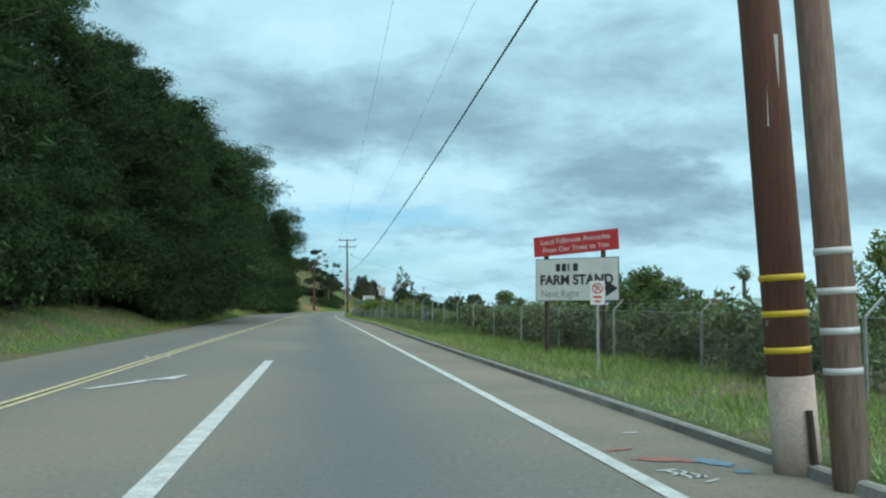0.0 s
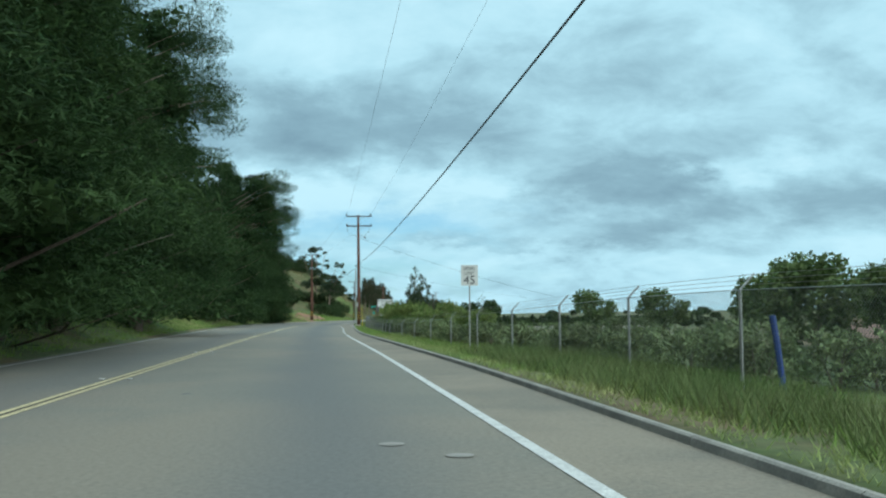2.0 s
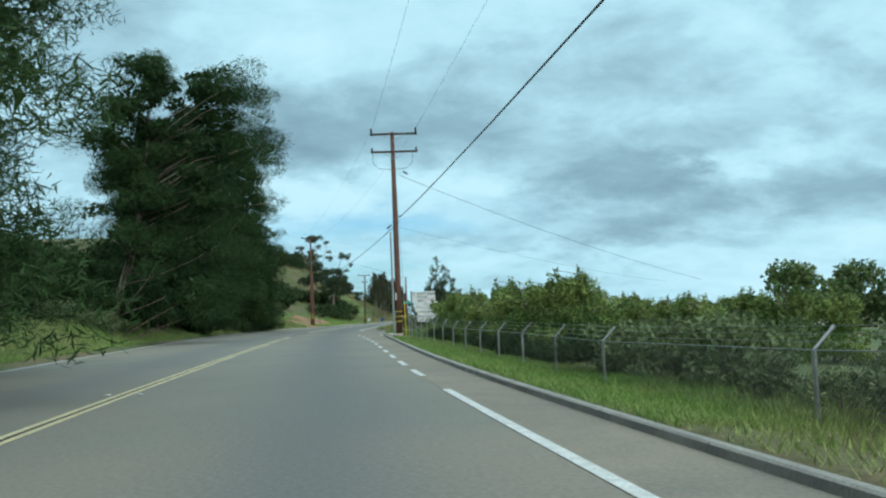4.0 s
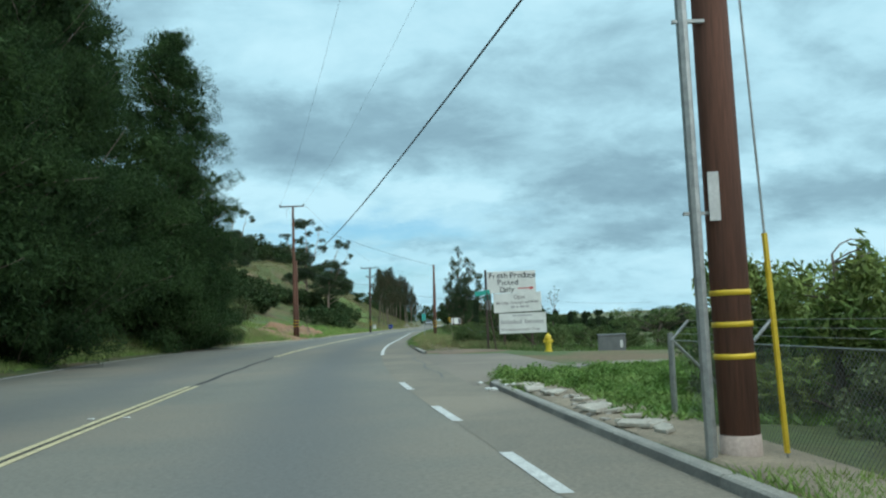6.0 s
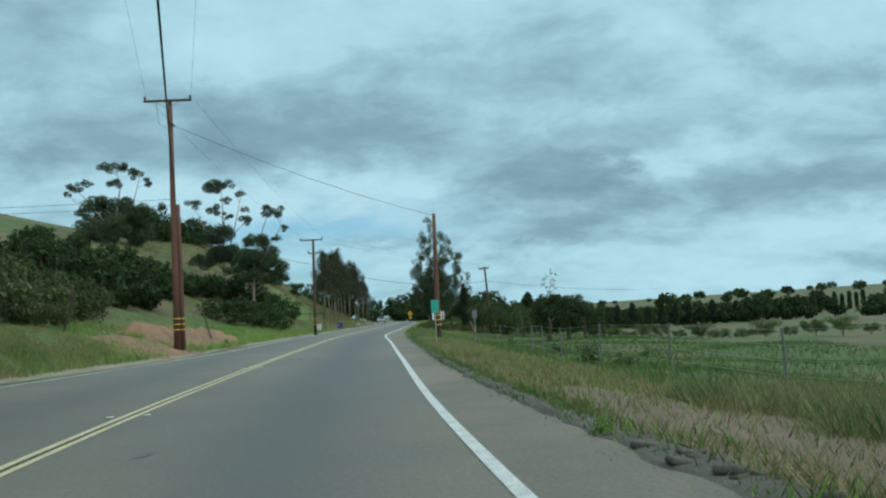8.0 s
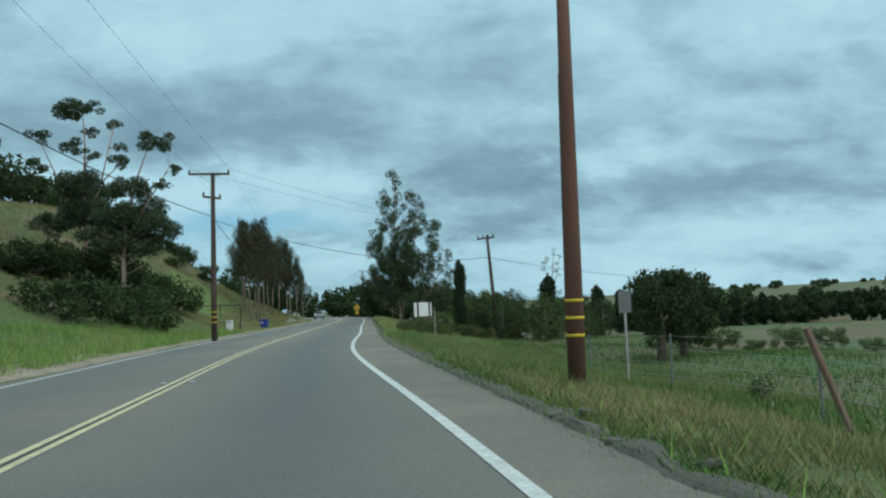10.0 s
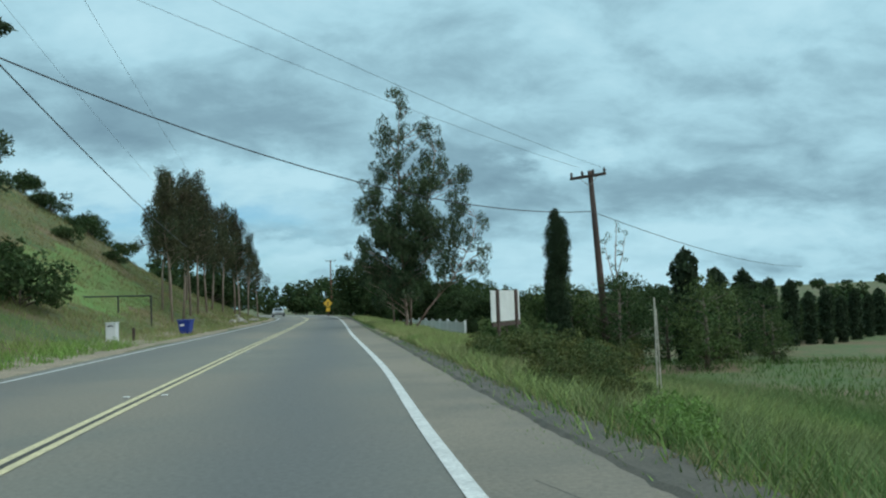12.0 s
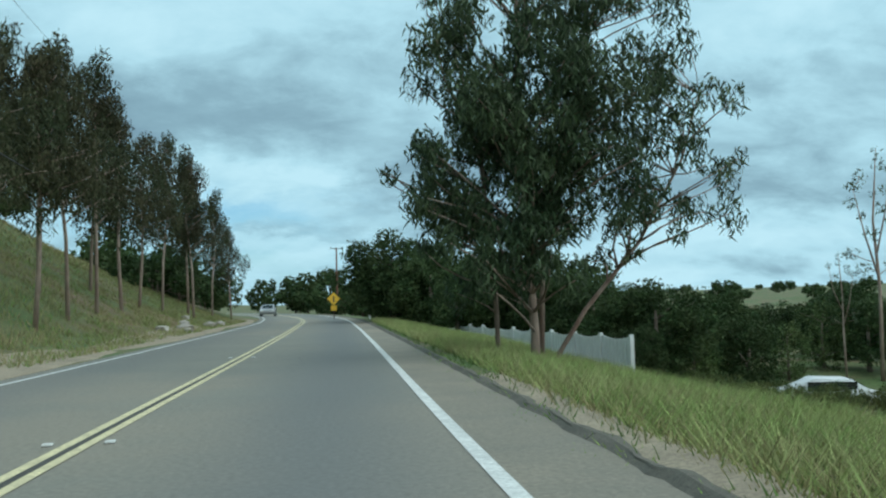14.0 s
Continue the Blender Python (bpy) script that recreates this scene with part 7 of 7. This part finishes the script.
# bare orange dirt round the third pole, and pale shoulders
def dirt_sheet(name, label, x0, x1, y0, y1, mat, rise, edge, seed, n=34, side=0):
    r = np.random.default_rng(seed)
    xs, ys = np.linspace(x0, x1, n), np.linspace(y0, y1, n)
    X, Y = np.meshgrid(xs, ys)
    u, v = (X - x0) / (x1 - x0) * 2 - 1, (Y - y0) / (y1 - y0) * 2 - 1
    if side:
        X = np.where(side > 0, centre(Y) + kerb_off(Y) + X, centre(Y) - left_off(Y) - X)
    wob = np.array([noise.noise((x * 0.5, y * 0.5, seed)) for x, y in zip(X.ravel(), Y.ravel())]).reshape(X.shape)
    fine = np.array([noise.noise((x * 1.9, y * 1.9, seed + 5)) for x, y in zip(X.ravel(), Y.ravel())]).reshape(X.shape)
    inside = 1 - (np.abs(u) ** 2.5 + np.abs(v) ** 2.5) + wob * edge
    lift = np.clip(inside, -0.3, 1)
    Z = ground_z(X.ravel(), Y.ravel()).reshape(X.shape) + np.where(lift > 0, 0.02 + rise * lift * (0.7 + 0.6 * wob) + 0.4 * rise * fine * np.clip(lift, 0, 1), lift * 0.6)
    k = np.arange(n * n).reshape(n, n)
    f = np.stack([k[:-1, :-1].ravel(), k[:-1, 1:].ravel(), k[1:, 1:].ravel(), k[1:, :-1].ravel()], 1)
    return tagged(array_mesh(name, np.column_stack([X.ravel(), Y.ravel(), Z.ravel()]), f, mat, smooth=True), label, "bare earth", kind="structure")


dirt_sheet("dirt_bank", "eroded orange dirt bank round the pole", -22.5, -16.9, 120.5, 132, M["dirt"], 0.28, 1.0, 3, 48)
dirt_sheet("eroded_bank", "brown eroded face of the roadside bank", 1.5, 6.2, 128.5, 147, M["dirt"], 0.85, 1.2, 21, 60, -1)
dirt_sheet("grassy_mound", "low earth mound under dry grass before the pole", 1.4, 7.6, 100, 122.5, M["ground"], 0.75, 0.3, 23, 34, -1)


def crown_grass(name, label, n, x0, x1, y0, y1, h, rise, mat, seed, reach=1.0):
    """Grass over an earth mound, following its crown."""
    r = np.random.default_rng(seed)
    u, v = r.uniform(-1, 1, n), r.uniform(-1, 1, n)
    keep = (np.abs(u) ** 2.5 + np.abs(v) ** 2.5 < 1.1) & (u > 1 - 2 * reach)
    u, v = u[keep], v[keep]
    y = y0 + (y1 - y0) * (v + 1) / 2
    x = centre(y) - left_off(y) - (x0 + (x1 - x0) * (u + 1) / 2)
    grass_patch(name, label, np.column_stack([x, y]), mat, h, seed, 0.011, 0.6, rise * 0.82 * np.clip(1 - np.abs(u) ** 2.5 - np.abs(v) ** 2.5, 0, 1))


crown_grass("mound_grass", "soft dry grass covering the earth mound", 44000, 1.4, 7.6, 100, 122.5, 0.3, 0.75, M["dry_grass"], 24)
crown_grass("mound_grass", "green grass growing through the dry grass", 22000, 1.4, 7.6, 100, 122.5, 0.3, 0.75, M["grass"], 25)
crown_grass("bank_top_grass", "grass hanging over the eroded bank", 9000, 1.5, 6.2, 128.5, 147, 0.3, 0.85, M["grass"], 26, 0.45)
dirt_sheet("lawn_slope", "bright mown grass on the hillside behind the pipe fence", -24.5, -16.4, 206, 230, M["lawn"], 0.06, 0.8, 41, 44)
dirt_sheet("dirt_pullout", "sandy pull-out beside the lane", 0.15, 3.0, 100, 137, M["sand"], 0.03, 0.25, 4, 34, -1)
dirt_sheet("dirt_driveway", "pale dirt driveway by the mailbox", 0.15, 3.2, 180, 216, M["sand"], 0.03, 0.25, 5, 34, -1)
dirt_sheet("dirt_corner", "bare brown ground at the far corner of the side road", 0.2, 4.2, 73.2, 83, M["brown_dirt"], 0.05, 0.7, 10, 44, 1)
dirt_sheet("worn_verge", "bare trodden earth in the verge", 0.45, 2.8, 78.5, 94, M["brown_dirt"], 0.03, 1.0, 30, 30, 1)
for k in range(5):
    dirt_sheet("left_shoulder", "pale sandy edge beyond the white line", 0.02, 2.0, 138 + 26 * k, 166 + 26 * k, M["sand"], 0.025, 0.3, 11 + k, 34, -1)
dirt_sheet("dirt_verge", "bare sandy lip beside the shoulder", 0.02, 0.75, 184, 203, M["sand"], 0.03, 0.5, 9, 34, 1)
dirt_sheet("dirt_foot", "sandy ground round the pole's foot", 0.22, 1.5, 38, 54, M["sand"], 0.03, 0.2, 7, 34, 1)

for x, y, dx, h in ((-23.3, 125, 0.75, 2.2), (-17.9, 137, -0.55, 1.9)):
    sk = empty("leaning_stake", Matrix.Translation((x, y, gz(x, y))), "leaning weathered wooden stake on the bank", "stake", "stakes")
    part("stake", tube([(0, 0, -0.3), (dx, 0, h)], 0.05, 6), M["dark_wood"], sk)
bp = empty("marker_post", Matrix.Translation((13.0, -43.5, gz(13.0, -43.5))), "blue plastic marker post leaning in the grass", "marker post", "marker posts")
part("post", tube([(0.1, 0, -0.1), (0.02, 0, 0.7), (-0.06, 0, 1.3)], 0.05, 8), M["blue_post"], bp)


# ======== marks on the asphalt ========
def flat_patch(name, label, x, y, w, l, turn, mat, z=0.012, jag=0.0, n=14):
    bm = bmesh.new()
    vs = []
    for k in range(n):
        a = 2 * math.pi * k / n
        q = 1 + jag * noise.noise((x + 3 * math.cos(a), y + 3 * math.sin(a), 1.7))
        vs.append(bm.verts.new((w / 2 * q * math.cos(a), l / 2 * q * math.sin(a), 0)))
    bm.faces.new(vs)
    ob = link_mesh(name, bm, mat)
    ob.matrix_world = Matrix.Translation((x, y, z)) @ Matrix.Rotation(turn, 4, "Z")
    return tagged(ob, label, "road marking", kind="structure")


def stroke(x0, y0, x1, y1, w, mat, name, label, z=0.013):
    a, b = Vector((x0, y0, z)), Vector((x1, y1, z))
    n = (b - a).normalized().cross(Vector((0, 0, 1))) * w / 2
    bm = bmesh.new()
    bm.faces.new([bm.verts.new(p) for p in (a - n, b - n, b + n, a + n)])
    return tagged(link_mesh(name, bm, mat), label, "road marking", kind="structure")


flat_patch("survey_mark", "faded red utility survey paint", 15.9, -97.85, 0.46, 0.22, -0.3, M["red_paint"], 0.012, 0.9, 22)
flat_patch("survey_mark", "faded red utility survey paint", 15.62, -97.3, 0.3, 0.1, 0.5, M["red_paint"], 0.0122, 0.9, 18)
flat_patch("survey_mark", "faded blue utility survey paint", 16.3, -98.0, 0.2, 0.42, 0.5, M["blue_paint"], 0.0124, 0.9, 20)
flat_patch("survey_mark", "faded blue utility survey paint", 16.42, -98.45, 0.14, 0.16, 0.2, M["blue_paint"], 0.0126, 0.9, 16)
for x0, y0, x1, y1 in ((15.72, -98.42, 15.9, -98.35), (15.8, -98.6, 15.98, -98.48), (15.88, -98.75, 16.06, -98.62), (15.98, -98.9, 16.12, -98.76), (15.8, -98.4, 15.95, -98.72), (15.92, -98.4, 16.05, -98.7)):
    stroke(x0, y0, x1, y1, 0.035, M["white_paint"], "survey_mark", "white utility survey scribble", 0.013)
stroke(15.9, -96.2, 16.05, -96.15, 0.06, M["white_paint"], "survey_mark", "white utility survey mark")
# turn arrow in the middle lane
bm = bmesh.new()
for q in (((8.15, -90.9), (8.35, -90.9), (8.85, -89.0), (8.65, -89.0)), ((8.45, -89.3), (9.1, -88.9), (9.02, -87.6), (8.75, -88.7))):
    bm.faces.new([bm.verts.new((x, y, 0.012)) for x, y in q])
tagged(link_mesh("turn_arrow", bm, M["white_paint"]), "worn white turn arrow on the lane", "road marking", kind="structure")
# raised reflectors beside the yellow line
bmr = bmesh.new()
add_box(bmr, 0, 0, 0.012, 0.1, 0.1, 0.024, 0.008)
mer = bpy.data.meshes.new("road_stud")
bmr.to_mesh(mer)
bmr.free()
mer.materials.append(M["white_paint"])
for k in range(28):
    y = -96 + 14.6 * k
    for s in (-0.3, 0.3):
        if 58 < y < 80:
            continue
        ob = new("road_stud", mer)
        ob.matrix_world = Matrix.Translation((float(centre(y)) + s, y, 0.004))
        tagged(ob, "small pale raised road stud by the centre line", "road stud", "road studs", "structure")
for x, y in ((7.35, -47.8), (8.05, -48.6)):
    flat_patch("manhole_lid", "small worn round cover in the lane", x, y, 0.28, 0.28, 0, M["concrete"], 0.01)
# dark seam where the centre line is broken, patches and cracks
for k in range(9):
    stroke(float(centre(58.5 + 2.2 * k)) + 0.05 * math.sin(k * 2), 58.5 + 2.2 * k, float(centre(60.7 + 2.2 * k)) + 0.05 * math.sin(k * 2 + 2), 60.72 + 2.2 * k, 0.16, M["patch"], "tar_seam", "dark tar seam along the road's middle", 0.006)
for k in range(10):
    ya, yb = 57.5 + 2.0 * k, 59.52 + 2.0 * k
    stroke(float(centre(ya)) + 6.3 + 0.12 * math.sin(k * 1.9), ya, float(centre(yb)) + 6.3 + 0.12 * math.sin(k * 1.9 + 1.9), yb, 0.05, M["tyre_track"], "tar_seam", "faint tar seam at the mouth of the side road", 0.0085)
stroke(-5.69, 66.89, -5.39, 66.69, 0.04, M["patch"], "tar_crack", "short dark crack across the lane", 0.0062)
rng = np.random.default_rng(17)
for k in range(12):
    y = rng.uniform(-95, 230)
    o = rng.uniform(0.6, 3.8)
    flat_patch("asphalt_stain", "dark stain on the asphalt", float(centre(y)) + o, y, rng.uniform(0.06, 0.25), rng.uniform(0.15, 0.6), 0, M["tyre_track"], 0.005 + 0.0001 * k, 0.6)
for y0, y1, o in ((150, 158, 4.7), (205, 212, 1.6)):
    n = int((y1 - y0) / 1.3)
    for k in range(n):
        ya, yb = y0 + 1.3 * k, y0 + 1.3 * (k + 1)
        stroke(float(centre(ya)) + o + 0.15 * math.sin(ya * 1.7), ya, float(centre(yb)) + o + 0.15 * math.sin(yb * 1.7), yb, 0.007, M["patch"], "crack", "thin crack in the asphalt", 0.006)
kt = empty("drain_plate", Matrix.Translation((float(centre(-59.4) + kerb_off(-59.4)) + 0.25, -59.4, 0.14)), "small dark metal plate on the kerb", "plate")
part("plate", add_box(bmesh.new(), 0, 0, 0, 0.04, 0.26, 0.16, 0.008, Matrix.Translation((-0.24, 0, -0.06)) @ Matrix.Rotation(0.35, 4, "Y")), M["patch"], kt)


# ======== far buildings and a car ========
def shed(name, label, x, y, w, d, h, ridge, wall, roof, turn, sink=0.3):
    root = empty(name, Matrix.Translation((x, y, gz(x, y) - sink)) @ Matrix.Rotation(turn, 4, "Z"), label, "building")
    part("wall", box(0, 0, h / 2, w, d, h), M[wall], root)
    bm = bmesh.new()
    o = 0.4
    v = [bm.verts.new(p) for p in ((-w / 2 - o, -d / 2 - o, h), (w / 2 + o, -d / 2 - o, h), (w / 2 + o, 0, ridge), (-w / 2 - o, 0, ridge), (w / 2 + o, d / 2 + o, h), (-w / 2 - o, d / 2 + o, h))]
    for q in ((0, 1, 2, 3), (3, 2, 4, 5), (0, 3, 5), (1, 4, 2)):
        bm.faces.new([v[i] for i in q])
    part("roof", bm, M[roof], root)
    for k in range(3):
        part("window", box(-w / 4 + k * w / 4, -d / 2 - 0.02, h * 0.55, w * 0.1, 0.06, h * 0.35), M["dark_glass"], root)
    return root


shed("greenhouse", "long low shed with a pale green sheet roof", 74, 28, 36, 10, 1.2, 3.9, "stucco", "roof_green", 0.0)
shed("farmhouse", "low beige house with a brown tiled roof", 39, 4, 11, 8, 2.2, 3.0, "stucco", "roof_tile", 0.2, 1.8)
shed("farmhouse", "low beige house with a brown tiled roof", 58, 42, 14, 9, 2.4, 3.8, "stucco", "roof_tile", -0.1)


def parked_car(x, y, turn, z, label, paint):
    root = empty("car", Matrix.Translation((x, y, z)) @ Matrix.Rotation(turn, 4, "Z"), label, "car")
    bm = bmesh.new()
    prof = [(-2.2, 0.45), (-2.22, 0.75), (-1.3, 0.92), (-0.6, 1.38), (0.7, 1.42), (1.5, 1.0), (2.15, 0.95), (2.2, 0.45), (1.8, 0.25), (-1.8, 0.25)]
    sides = []
    for s in (-1, 1):
        sides.append([bm.verts.new((s * (0.88 if z < 1.0 else 0.68), yy, z)) for yy, z in prof])
    n = len(prof)
    for k in range(n):
        bm.faces.new((sides[0][k], sides[0][(k + 1) % n], sides[1][(k + 1) % n], sides[1][k]))
    bm.faces.new(sides[0][::-1])
    bm.faces.new(sides[1])
    bmesh.ops.bevel(bm, geom=bm.edges[:], offset=0.05, segments=2, affect="EDGES")
    part("body", bm, M[paint], root)
    part("windscreen", add_box(bmesh.new(), 0, 0, 0, 1.25, 0.02, 0.72, 0, Matrix.Translation((0, -0.98, 1.15)) @ Matrix.Rotation(-0.98, 4, "X")), M["dark_glass"], root)
    for s in (-1, 1):
        part("side_window", add_box(bmesh.new(), s * 0.79, 0.1, 1.16, 0.03, 1.7, 0.3), M["dark_glass"], root)
        part("headlight", box(s * 0.65, -2.2, 0.7, 0.3, 0.06, 0.14), M["sign_white"], root)
        for yy in (-1.35, 1.35):
            wh = part("wheel", tube([(s * 0.74, yy, 0.32), (s * 0.92, yy, 0.32)], 0.32, 14), M["tyre"], root)
            part("rim", tube([(s * 0.9, yy, 0.32), (s * 0.935, yy, 0.32)], 0.2, 12), M["steel"], wh)
    return root


parked_car(-6.2, 299, -0.05, 0.012, "silver saloon car on the far lane facing the bend", "car_paint")
parked_car(14.4, 217.0, 1.2, gz(14.6, 217.0) + 0.02, "white car parked in the clearing below the bank", "vinyl")
